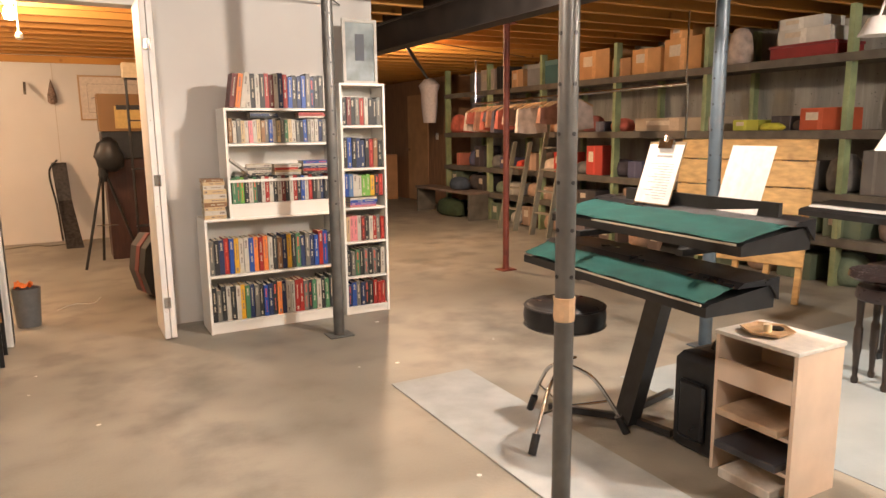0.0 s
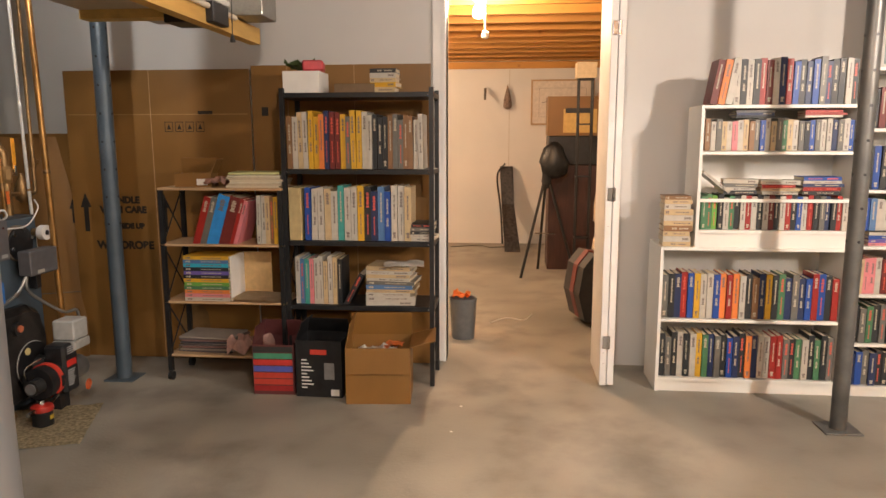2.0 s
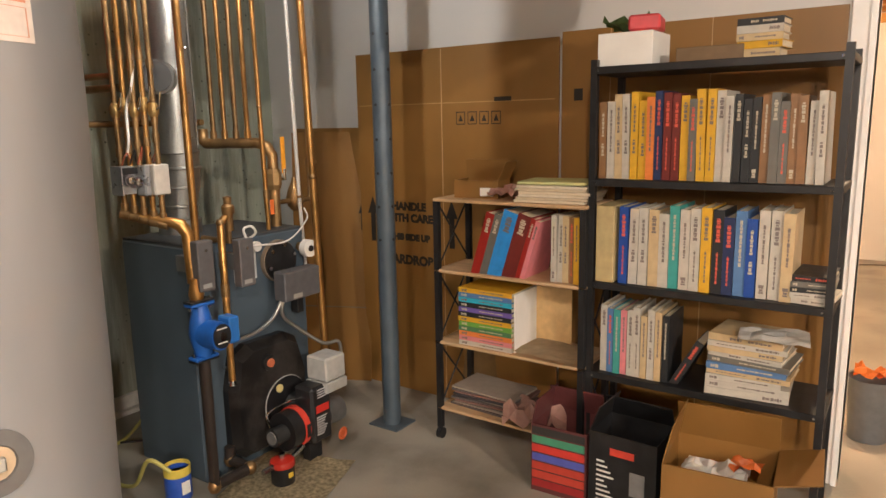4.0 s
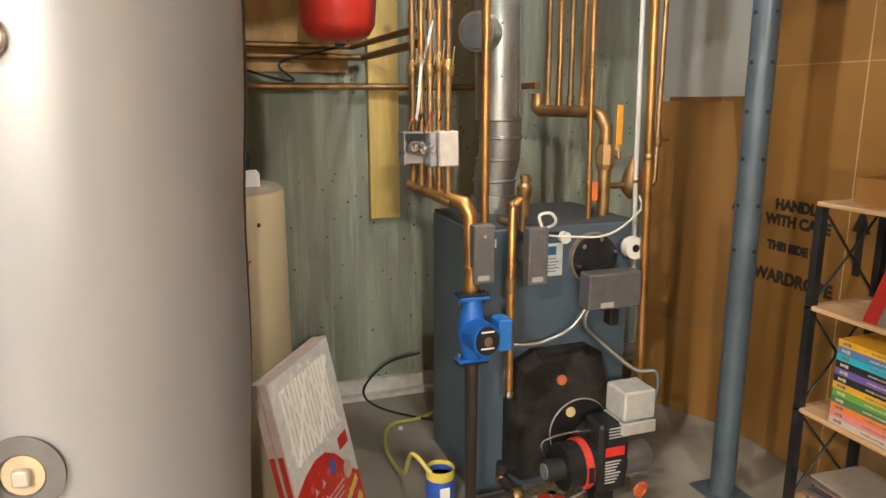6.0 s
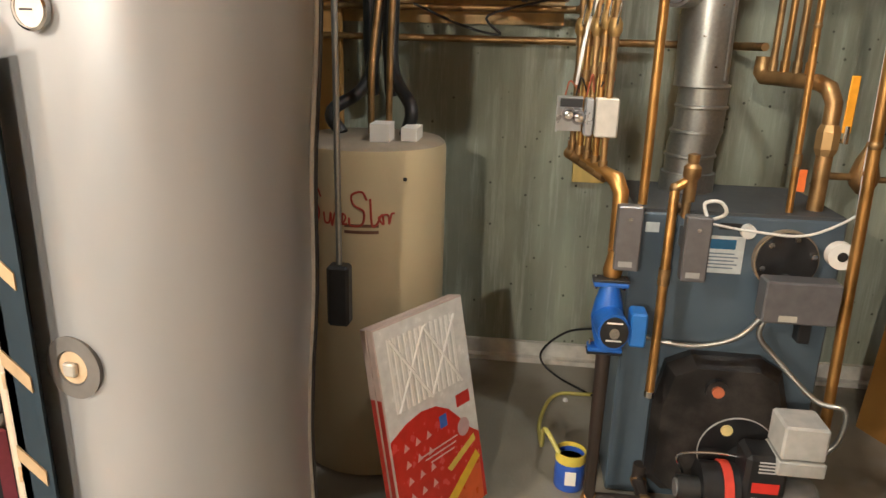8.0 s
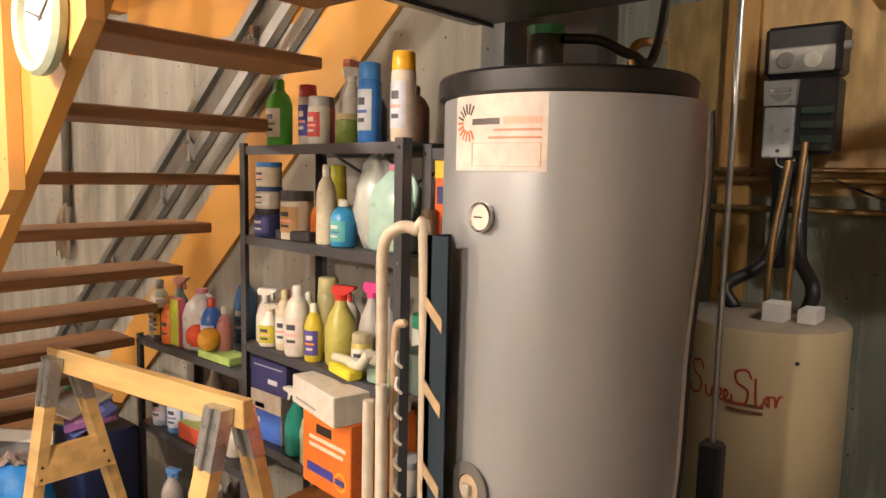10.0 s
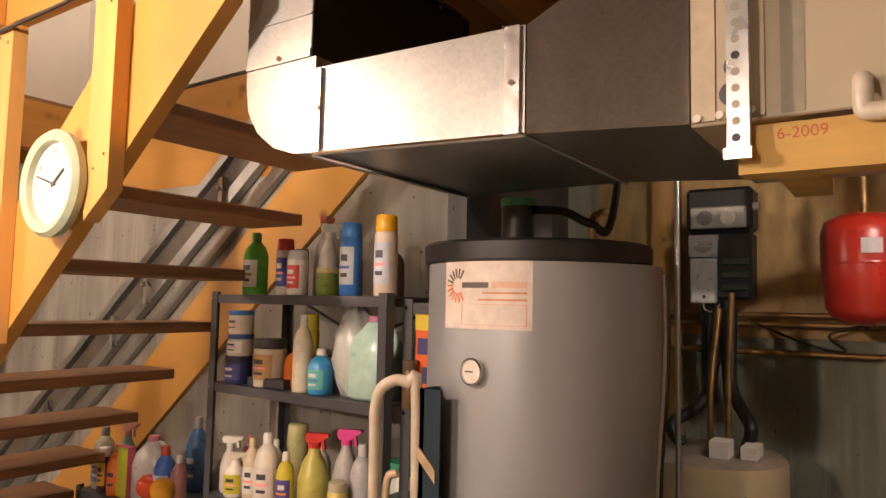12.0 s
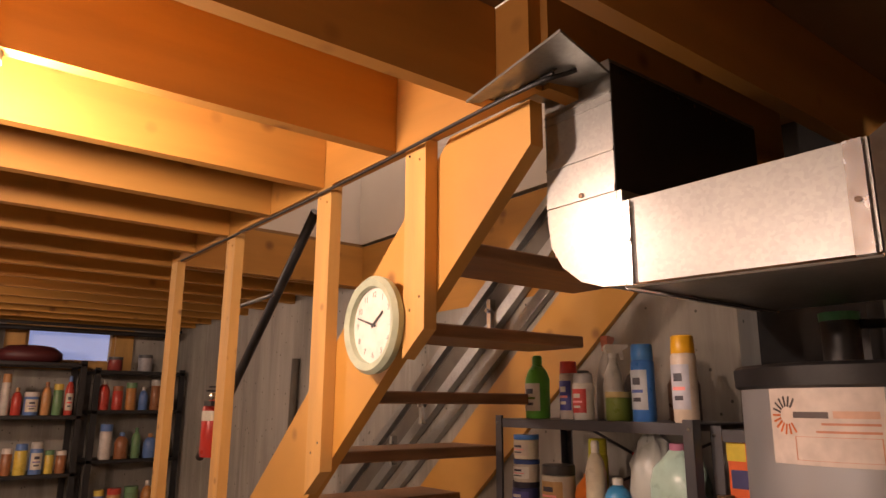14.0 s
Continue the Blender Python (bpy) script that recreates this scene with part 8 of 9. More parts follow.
# ---- keyboards by the start ----
part("floor_mat", box(1.90, 2.38, 0.6, 3.69, 0.0005, 0.007, bevel=0.002), M_MAT, kind="structure")
part("floor_paint", box(3.05, 5.6, -0.5, 3.15, 0.0005, 0.003), mat("blue_grey_floor_paint", (0.34, 0.385, 0.40), 0.55, 0, 0.08, 2.5, 0.2, 0.4, (0.36, 0.36, 0.33)), kind="structure")
ks = thing("keyboard_stand", (2.72, 2.45, 0.007), "black column keyboard stand with two tiers", "keyboard stand")
ks.location.z = 0.0005
part("column", loft([[(x - 0.035, y - 0.05, z), (x + 0.035, y - 0.05, z), (x + 0.035, y + 0.05, z), (x - 0.035, y + 0.05, z)] for x, y, z in ((-0.09, 0.21, 0.02), (0.08, 0.17, 0.68), (0.13, 0.15, 0.88))]), M_BLACK, ks)
part("foot_bar", tube([(-0.07, 0.21, 0.03), (-0.30, 0.52, 0.025)], 0.022, 4, tube([(-0.07, 0.21, 0.03), (-0.02, 0.0, 0.025)], 0.022, 4)), M_BLACK, ks)
part("rear_bar", tube([(-0.04, 0.24, 0.05), (0.36, 0.36, 0.025)], 0.02, 4), M_BLACK, ks)
for z in (0.72, 0.915):
    part("arm", box(-0.34, -0.02, -0.30, -0.27, z - 0.012, z + 0.012, box(-0.34, -0.02, 0.27, 0.30, z - 0.012, z + 0.012, box(-0.08, 0.10, -0.30, 0.30, z - 0.012, z + 0.012))), M_BLACK, ks)


def keyboard(loc, ln, dp, rz, label, cloth=0.72):
    t = thing("keyboard", loc, label, "keyboard", "electronic keyboards", rz)
    part("case", loft([[(0, y, 0.0), (dp, y, 0.0), (dp, y, 0.085), (0.02, y, 0.045), (0, y, 0.035)] for y in (0, ln)]), M_BLACK, t)
    if cloth:
        n, b = 22, bmesh.new()
        g = [[b.verts.new((-0.004 + (dp * cloth) * j / 8, 0.01 + (ln - 0.02) * i / n, 0.047 + 0.040 * j / 8 + 0.006 * noise.noise(Vector((i * 0.5, j * 0.6, loc[2] * 7))) + 0.003)) for j in range(9)] for i in range(n + 1)]
        fs = [b.faces.new((g[i][j], g[i + 1][j], g[i + 1][j + 1], g[i][j + 1])) for i in range(n) for j in range(8)]
        bmesh.ops.solidify(b, geom=fs, thickness=0.004)
        part("dust_cloth", b, M_TEAL, t, "teal dust cloth", smooth=60)
        part("cover_edge", loft([[(dp * (cloth - 0.02), y, 0.088), (dp * (cloth + 0.08), y, 0.105), (dp + 0.01, y, 0.112), (dp + 0.012, y, 0.03), (dp * 0.9, y, 0.086)] for y in (-0.01, ln * 0.3, ln * 0.7, ln + 0.01)]), M_VINYL, t)
        part("front_trim", box(-0.006, 0.0, 0.02, ln * 0.72, 0.036, 0.043), paint(0.55, 0.52, 0.42), t)
    return t


up = keyboard((2.425, 1.94, 0.928), 1.14, 0.34, -4, "black keyboard under a teal dust cloth on the upper tier")
part("music_rest", box(0.29, 0.31, 0.10, 0.95, 0.10, 0.16), M_BLACK, up)
keyboard((2.28, 1.95, 0.733), 1.16, 0.32, -4, "black keyboard with a teal cloth strip on the lower tier", 0.42)


def sheet_stand(name, x, y, z, w, h, label, rz, clip=False):
    t = thing(name, (x, y, z), label, "sheet music")
    t.matrix_basis = pose(x, y, z, 0, 0, rz) @ pose(0, 0, 0, 0, 18, 0)
    part("sheet", box(0, 0.0015, 0, w, 0, h), paint(0.78, 0.77, 0.75, 0.6), t)
    if clip:
        part("board", box(0.0016, 0.005, -0.004, w + 0.004, -0.005, h + 0.012), paint(0.25, 0.18, 0.1), t)
        part("clip", box(-0.01, 0.0, w * 0.3, w * 0.7, h - 0.02, h + 0.02, tube([(-0.006, w / 2, h + 0.01), (-0.006, w / 2, h + 0.035)], 0.012, 8)), M_CHROME, t)
        for i in range(14):
            part("print", box(-0.0008, -0.0001, w * 0.14, w * (0.5 + 0.08 * ((i * 3) % 5)), h * (0.08 + 0.045 * i), h * (0.08 + 0.045 * i) + 0.003), paint(0.35, 0.35, 0.38), t)
        part("print", box(-0.0008, -0.0001, w * 0.25, w * 0.7, h * 0.78, h * 0.82), paint(0.3, 0.3, 0.3), t)
    return t


sheet_stand("clipboard", 2.72, 2.55, 1.035, 0.215, 0.27, "clipboard with a printed page leaning on the keyboard", -4, True)
sheet_stand("sheet_music", 2.72, 2.11, 1.035, 0.215, 0.27, "blank white page leaning on the keyboard", -6)
# drum throne
dt = thing("drum_stool", (2.32, 2.74, 0.0), "round black vinyl drum stool on a chrome tripod", "stool")
dt.scale = (1.14, 1.14, 1.0)
part("seat", turn([(0.0, 0.50), (0.13, 0.50), (0.155, 0.515), (0.16, 0.56), (0.155, 0.60), (0.13, 0.615), (0.0, 0.612)], 36), M_VINYL, dt, smooth=50)
part("piping", turn([(0.155, 0.598), (0.159, 0.602), (0.155, 0.606)], 36, turn([(0.156, 0.514), (0.160, 0.518), (0.156, 0.522)], 36)), M_BLACK, dt)
part("post", tube([(0, 0, 0.10), (0, 0, 0.36)], 0.014, 14, tube([(0, 0, 0.34), (0, 0, 0.50)], 0.010, 12)), M_CHROME, dt, smooth=40)
part("clamp", turn([(0.02, 0.33), (0.024, 0.35), (0.02, 0.37)], 12, tube([(0.02, 0, 0.35), (0.06, 0, 0.35)], 0.006, 8)), M_CHROME, dt)
for a in (205, 325, 85):
    dx, dy = math.cos(radians(a)), math.sin(radians(a))
    part("leg", curvy([(0.015 * dx, 0.015 * dy, 0.33), (0.12 * dx, 0.12 * dy, 0.26), (0.23 * dx, 0.23 * dy, 0.07)], 0.008, 8), M_CHROME, dt, smooth=50)
    part("strut", tube([(0.012 * dx, 0.012 * dy, 0.13), (0.17 * dx, 0.17 * dy, 0.16)], 0.006, 8), M_CHROME, dt)
    part("foot", tube([(0.215 * dx, 0.215 * dy, 0.09), (0.25 * dx, 0.25 * dy, 0.012)], 0.016, 10), M_BLACK, dt, smooth=40)
# black carry case
cc = thing("wheeled_case", (2.69, 2.225, 0.0005), "black soft wheeled case standing by the wooden cabinet", "case")
part("shell", loft([[(x, y, z) for x, y in ((-0.02 - k, -0.01 - k), (0.26 + k, -0.01 - k), (0.26 + k, 0.19 + k), (-0.02 - k, 0.19 + k))] for k, z in ((-0.02, 0), (0.0, 0.02), (0.0, 0.40), (-0.02, 0.43), (-0.06, 0.44))]), M_BLACK, cc)
part("front_pocket", box(-0.04, -0.02, 0.02, 0.16, 0.06, 0.32, bevel=0.015), M_VINYL, cc)
part("handle", curvy([(0.08, 0.09, 0.44), (0.10, 0.09, 0.47), (0.16, 0.09, 0.47), (0.18, 0.09, 0.44)], 0.008), M_BLACK, cc)
# small wooden cabinet
ct = thing("open_cabinet", (2.635, 1.84, 0), "small whitewood cabinet with open shelves and papers", "cabinet")
part("side_panel", box(0, 0.27, 0, 0.016, 0, 0.565, bevel=0.001), M_CABW, ct)
part("side_panel", box(0, 0.27, 0.334, 0.35, 0, 0.565, bevel=0.001), M_CABW, ct)
part("top_panel", box(-0.005, 0.275, -0.004, 0.354, 0.566, 0.582, bevel=0.002), paint(0.66, 0.62, 0.56), ct)
part("back_panel", box(0.262, 0.268, 0.017, 0.333, 0.02, 0.56), M_CABW, ct)
for z in (0.10, 0.235, 0.395):
    part("shelf", box(0.004, 0.261, 0.017, 0.333, z, z + 0.014), M_CABW, ct)
part("rail", box(0.0, 0.012, 0.017, 0.333, 0.38, 0.47), M_CABW, ct)
tagged(part("tray", turn([(0.06, 0), (0.09, 0.008), (0.10, 0.02), (0.096, 0.021), (0.08, 0.012), (0.0, 0.01)], 6), M_WOODSH, None, "shallow wooden tray on the cabinet", loc=(2.75, 2.05, 0.583)), "", "tray")
tagged(part("candle", turn([(0.015, 0), (0.016, 0.03), (0.0, 0.032)], 12), paint(0.7, 0.6, 0.4), None, "small cream candle in the tray", loc=(2.735, 2.04, 0.594)), "", "candle")
tagged(part("black_disc", turn([(0.025, 0), (0.026, 0.008), (0.0, 0.01)], 16), M_BLACK, None, "small black lid in the tray", loc=(2.79, 2.04, 0.594)), "", "lid")
for z, c, l in ((0.1145, (0.05, 0.05, 0.055), "black folder lying in the cabinet"), (0.2495, (0.45, 0.33, 0.22), "brown magazines lying in the cabinet")):
    tagged(part("folder", box(-0.03, 0.23, 0.03, 0.30, 0, 0.03, bevel=0.004), paint(*c), None, l, loc=(2.635, 1.85, z)), "", "papers")
tagged(part("book", box(-0.035, 0.2, 0.04, 0.27, 0, 0.04, bevel=0.003), paint(0.6, 0.56, 0.5), None, "thick white book at the bottom of the cabinet", loc=(2.635, 1.85, 0.0005)), "", "book")
# second keyboard and piano stool
k2 = keyboard((4.45, 1.90, 0.80), 1.3, 0.3, -6, "black digital piano with white keys on a stand", 0)
part("key", box(0.03, 0.10, 0.05, 1.25, 0.056, 0.068), paint(0.7, 0.7, 0.68), k2)
for y in (0.25, 0.70):
    part("leg", box(0.10, 0.2, y, y + 0.05, -0.80, 0.0, box(0.02, 0.28, y, y + 0.05, -0.80, -0.76)), M_BLACK, k2)
so = thing("piano_stool", (4.14, 2.37, 0.003), "dark turned-leg piano stool with a round seat", "stool")
part("seat", turn([(0.0, 0.57), (0.16, 0.57), (0.18, 0.585), (0.175, 0.615), (0.0, 0.62)], 32), paint(0.03, 0.02, 0.02, 0.25), so, smooth=50)
part("base", turn([(0.0, 0.46), (0.13, 0.46), (0.14, 0.475), (0.13, 0.53), (0.06, 0.535), (0.06, 0.57)], 28), paint(0.03, 0.02, 0.02, 0.3), so, smooth=50)
for a in (45, 135, 225, 315):
    b = turn([(0.016, 0.0), (0.02, 0.02), (0.013, 0.04), (0.018, 0.16), (0.022, 0.18), (0.022, 0.30), (0.016, 0.32), (0.02, 0.46)], 12)
    b.transform(pose(0.11 * math.cos(radians(a)), 0.11 * math.sin(radians(a)), 0))
    part("leg", b, paint(0.035, 0.025, 0.02, 0.35), so, smooth=60)
# pine futon frame
ff = thing("bed_panel", (4.78, 4.80, 0), "honey pine slatted bed panel leaning in front of the shelves", "bed panel")
ff.matrix_basis = pose(4.98, 4.66, 0, 0, 0, -75) @ pose(0, 0, 0, -8, 0, 0)
for z, h in ((0.30, 0.19), (0.50, 0.19), (0.70, 0.20), (0.91, 0.20), (1.12, 0.16)):
    part("board", box(0.01, 1.10, 0.0, 0.022, z, z + h, bevel=0.005), M_BEDW, ff)
for x in (0.03, 0.30, 0.55, 0.80, 1.04):
    part("leg", box(x, x + 0.045, 0.0225, 0.06, 0.01, 1.15, bevel=0.003), M_BEDW, ff)

# ---- long shelves on the east side ----
es = thing("wall_shelving", (6.15, 3.0, 0), "long shelving of dark boards on green-painted posts", "shelving")
YS = (0.9, 2.35, 3.65, 5.07, 6.4, 7.7)
for y in (-1.8, -0.5, 0.9, 2.35, 3.65, 5.07, 6.4, 7.7):
    part("post", box(0, 0.09, y - 0.025, y + 0.025, 0, 2.34, bevel=0.002), M_GREENP, es)
    part("rear_post", box(0.72, 0.80, y - 0.025, y + 0.025, 0, 2.34), M_GREENP, es)
for z in (0.42, 0.80, 1.33, 1.96):
    part("shelf", box(0.02, 0.82, -2.5, 7.75, z - 0.04, z, bevel=0.002), M_SHELFD, es)
    part("shelf_edge", box(-0.012, 0.0, -2.5, 7.75, z - 0.075, z - 0.005), M_SHELFD, es)
nb = thing("bench", (5.75, 9.3, 0), "low grey wooden bench with a dark bag below", "bench")
part("seat", box(0, 0.38, 0, 1.8, 0.40, 0.44, bevel=0.003), mat("weathered_bench", (0.20, 0.14, 0.11), 0.7, 0, 0.15, 4, 0.2), nb)
for y in (0.02, 1.74):
    part("leg", box(0.02, 0.36, y, y + 0.04, 0, 0.40), M_SHELFD, nb)
r5 = random.Random(21)


def stuffed(name, x, y, z, w, d_, h, c, label, cat, seed, rz=0):
    c = tuple(min(0.7, v * 1.25) for v in c)
    rings = []
    for k, zz in ((0.75, 0), (0.98, 0.12), (1.0, 0.45), (0.85, 0.8), (0.5, 0.97), (0.15, 1.0)):
        rings.append([(d_ / 2 * k * math.cos(a) * (1 + 0.12 * noise.noise(Vector((math.cos(a) * 2, math.sin(a) * 2, zz * 3 + seed)))), w / 2 * k * math.sin(a) * (1 + 0.15 * noise.noise(Vector((math.cos(a) * 2 + 5, math.sin(a) * 2, zz * 3 + seed)))), zz * h) for a in [i * math.pi / 9 for i in range(18)]])
    return tagged(part(name, loft(rings), mat("cloth", c, 0.85, 0, 0.15, 12, 0.5, 0.4, tuple(v * 0.6 for v in c)), None, label, loc=(x, y, z + 0.0008), rz=rz, smooth=70), "", cat, "clutter on the long shelves")


def crate(x, y, z, w, d_, h, c, label, rz=0, lid=None, name="box"):
    t = thing(name, (x, y, z + 0.0008), label, "box", "boxes on the long shelves", rz)
    part("body", box(0, d_, 0, w, 0, h * (0.8 if lid else 1), bevel=0.004), mat("box_board", c, 0.7, 0, 0.07, 5, 0.1, 0.2, tuple(v * 0.7 for v in c)), t)
    if lid:
        part("lid", box(-0.008, d_ + 0.008, -0.008, w + 0.008, h * 0.8, h, bevel=0.003), paint(*lid), t)
    else:
        part("tape", box(-0.0012, -0.0002, w * 0.44, w * 0.56, h * 0.02, h * 0.98), paint(*[min(0.8, v * 1.3) for v in c]), t)
        if w > 0.25:
            part("label", box(-0.0022, -0.0013, w * 0.55, w * 0.85, h * 0.45, h * 0.8), paint(0.62, 0.52, 0.40), t)
    return t


OC = (0.55, 0.29, 0.11)
for y, w, h, c, l in ((5.45, 0.52, 0.33, OC, "brown carton with a paper label on the top shelf"), (6.0, 0.42, 0.27, OC, "brown carton on the top shelf"), (6.45, 0.30, 0.2, (0.38, 0.2, 0.09), "small brown carton on the top shelf"), (6.8, 0.55, 0.34, (0.48, 0.26, 0.11), "large open brown carton on the top shelf"), (8.55, 0.3, 0.24, (0.48, 0.3, 0.16), "tan carton on the top shelf"), (9.3, 0.35, 0.3, (0.5, 0.42, 0.36), "pale carton on the top shelf")):
    crate(6.2, y, 1.96, w, 0.42, h, c, l, r5.uniform(-3, 3))
crate(6.22, 5.6, 2.29, 0.3, 0.25, 0.12, OC, "flat brown carton stacked on another")
crate(6.2, 4.05, 1.96, 0.62, 0.4, 0.12, (0.28, 0.03, 0.03), "dark red flat box on the top shelf", 0, (0.22, 0.02, 0.025))
crate(6.22, 4.12, 2.08, 0.5, 0.35, 0.13, (0.6, 0.57, 0.52), "white box stacked on a red one")
crate(6.24, 4.2, 2.21, 0.42, 0.3, 0.1, (0.62, 0.6, 0.56), "white box stacked on a white one")
crate(6.2, 7.7, 1.96, 0.42, 0.36, 0.3, (0.05, 0.12, 0.13), "dark teal storage tub with a lid", 0, (0.10, 0.18, 0.18), "storage_tub")
crate(6.2, 8.15, 1.96, 0.3, 0.36, 0.28, (0.22, 0.22, 0.23), "grey storage tub with a lid", 0, (0.3, 0.3, 0.3), "storage_tub")
crate(6.2, 9.0, 1.96, 0.22, 0.3, 0.32, (0.02, 0.02, 0.02), "black case standing on the top shelf")
stuffed("cloth_bundle", 6.4, 5.15, 1.96, 0.24, 0.25, 0.36, (0.45, 0.36, 0.30), "pinkish bundle of cloth on the top shelf", "bundle", 1)
stuffed("cloth_bundle", 6.35, 3.4, 1.96, 0.5, 0.3, 0.12, (0.38, 0.38, 0.34), "flat grey bundle of cloth on the top shelf", "bundle", 2)
stuffed("white_bag", 6.4, 7.3, 1.96, 0.2, 0.25, 0.25, (0.55, 0.4, 0.3), "white bag between brown cartons", "bag", 3)
for i_, (x_, y_, z_) in enumerate(((4.5, 2.74, 1.86), (4.1, 2.36, 1.24))):
    ls = thing("clamp_lamp", (x_, y_, z_), "white cone clamp lamp above the digital piano", "lamp", "white clamp lamps")
    part("shade", turn([(0.03, 0.10), (0.05, 0.09), (0.10, 0.0), (0.102, 0.0), (0.054, 0.096), (0.03, 0.105)], 24), M_TRIM, ls, smooth=50)
    part("arm", tube([(0, 0, 0.10), (0.05, 0.0, 0.2), (0.32, -0.05, 0.3), (0.32, -0.05, 2.588 - z_)], 0.008, 8), M_TRIM, ls)
# middle level
crate(6.2, 5.2, 1.33, 1.15, 0.35, 0.14, (0.42, 0.33, 0.24), "long pale carton lying on the middle shelf")
crate(6.2, 3.95, 1.33, 0.38, 0.3, 0.19, (0.42, 0.08, 0.03), "red and orange carton on the middle shelf")
crate(6.25, 4.45, 1.33, 0.2, 0.25, 0.13, (0.06, 0.05, 0.05), "black box on the middle shelf")
crate(6.2, 4.75, 1.33, 0.28, 0.22, 0.10, (0.40, 0.42, 0.05), "flat yellow-green box on the middle shelf")
stuffed("black_bag", 6.3, 4.3, 1.33, 0.3, 0.2, 0.10, (0.05, 0.04, 0.04), "black cloth pile on the middle shelf", "bundle", 4)
stuffed("yellow_cloth", 6.25, 4.62, 1.33, 0.24, 0.2, 0.07, (0.45, 0.42, 0.04), "yellow cloth on the middle shelf", "bundle", 5)
stuffed("cloth_bundle", 6.3, 3.3, 1.33, 0.4, 0.3, 0.14, (0.2, 0.2, 0.25), "grey cloth pile on the middle shelf", "bundle", 6)
stuffed("white_helmet", 6.05, 3.1, 1.40, 0.26, 0.24, 0.2, (0.72, 0.70, 0.66), "white padded cover hung from the shelf edge", "cover", 7)
for i in range(16):
    y = 6.6 + 0.26 * i
    c = r5.choice([(0.5, 0.06, 0.04), (0.45, 0.3, 0.22), (0.3, 0.1, 0.08), (0.5, 0.42, 0.36), (0.12, 0.12, 0.16), (0.4, 0.2, 0.1), (0.5, 0.12, 0.08)])
    if i % 3 == 1:
        crate(6.2, y, 1.33, r5.uniform(0.14, 0.22), 0.25, r5.uniform(0.12, 0.3), c, "coloured carton among cloth on the middle shelf")
    else:
        stuffed("cloth_bundle", 6.35, y + 0.1, 1.33, r5.uniform(0.2, 0.3), 0.28, r5.uniform(0.12, 0.3), c, "coloured cloth bundle on the middle shelf", "bundle", 10 + i)
for i in range(22):
    y = 3.2 + 0.335 * i
    c = r5.choice([(0.45, 0.05, 0.03), (0.4, 0.26, 0.18), (0.06, 0.05, 0.06), (0.5, 0.4, 0.32), (0.08, 0.08, 0.14), (0.35, 0.3, 0.05), (0.14, 0.13, 0.12), (0.45, 0.15, 0.1)])
    if i % 2:
        crate(6.2, y, 0.80, r5.uniform(0.18, 0.3), 0.3, r5.uniform(0.15, 0.38), c, "mixed carton on the lower shelf", r5.uniform(-6, 6))
    else:
        stuffed("cloth_bundle", 6.35, y + 0.1, 0.80, r5.uniform(0.24, 0.34), 0.3, r5.uniform(0.12, 0.34), c, "mixed cloth bundle on the lower shelf", "bundle", 40 + i)
for i in range(18):
    y = 3.3 + 0.41 * i
    c = r5.choice([(0.06, 0.05, 0.05), (0.14, 0.1, 0.08), (0.3, 0.2, 0.14), (0.12, 0.15, 0.1), (0.35, 0.32, 0.28)])
    (crate(6.2, y, 0.42, 0.33, 0.32, r5.uniform(0.15, 0.3), c, "dusty carton on the lowest shelf") if i % 2 else stuffed("cloth_bundle", 6.35, y + 0.15, 0.42, 0.34, 0.3, r5.uniform(0.15, 0.28), c, "dark cloth bundle on the lowest shelf", "bundle", 70 + i))
    (crate(6.2, y, 0.0, 0.33, 0.34, r5.uniform(0.15, 0.3), c, "dusty carton on the floor below the shelves") if i % 2 == 0 else stuffed("cloth_bundle", 6.35, y + 0.15, 0.0, 0.34, 0.3, r5.uniform(0.15, 0.3), c, "dark bundle on the floor below the shelves", "bundle", 90 + i))
stuffed("dark_bag", 5.95, 10.2, 0.0, 0.8, 0.3, 0.28, (0.03, 0.045, 0.02), "dark green bag stuffed below the bench", "bag", 120)
stuffed("dark_bag", 5.95, 9.9, 0.44, 0.4, 0.3, 0.2, (0.04, 0.05, 0.07), "dark bag lying on the bench", "bag", 121)
# grey boxes and step ladders standing before the shelves
crate(5.35, 6.35, 0.0, 0.36, 0.12, 0.40, (0.24, 0.17, 0.14), "dull brown board box on the floor by the shelves", -20)
crate(5.75, 7.0, 0.0, 0.14, 0.12, 0.30, (0.30, 0.20, 0.04), "yellow-brown can on the floor by the shelves")
for y0, tz in ((7.35, 1.45), (8.1, 1.2)):
    sl_ = thing("step_ladder", (5.75, y0, 0), "grey wooden step ladder folded before the shelves", "step ladder", "step ladders")
    for yy in (0.0, 0.36):
        part("rail", loft([[(-0.02, yy, 0), (0.06, yy, 0), (0.06, yy + 0.025, 0), (-0.02, yy + 0.025, 0)], [(0.24, yy, tz), (0.30, yy, tz), (0.30, yy + 0.025, tz), (0.24, yy + 0.025, tz)]]), mat("ladder_wood", (0.22, 0.2, 0.15), 0.7, 0, 0.12, 5, 0.2), sl_)
    for k_ in range(1, int(tz / 0.28)):
        x = 0.0 + 0.26 * (k_ * 0.28) / tz
        part("rung", box(x, x + 0.08, 0.025, 0.36, k_ * 0.28, k_ * 0.28 + 0.02), mat("ladder_step", (0.24, 0.2, 0.15), 0.7), sl_)
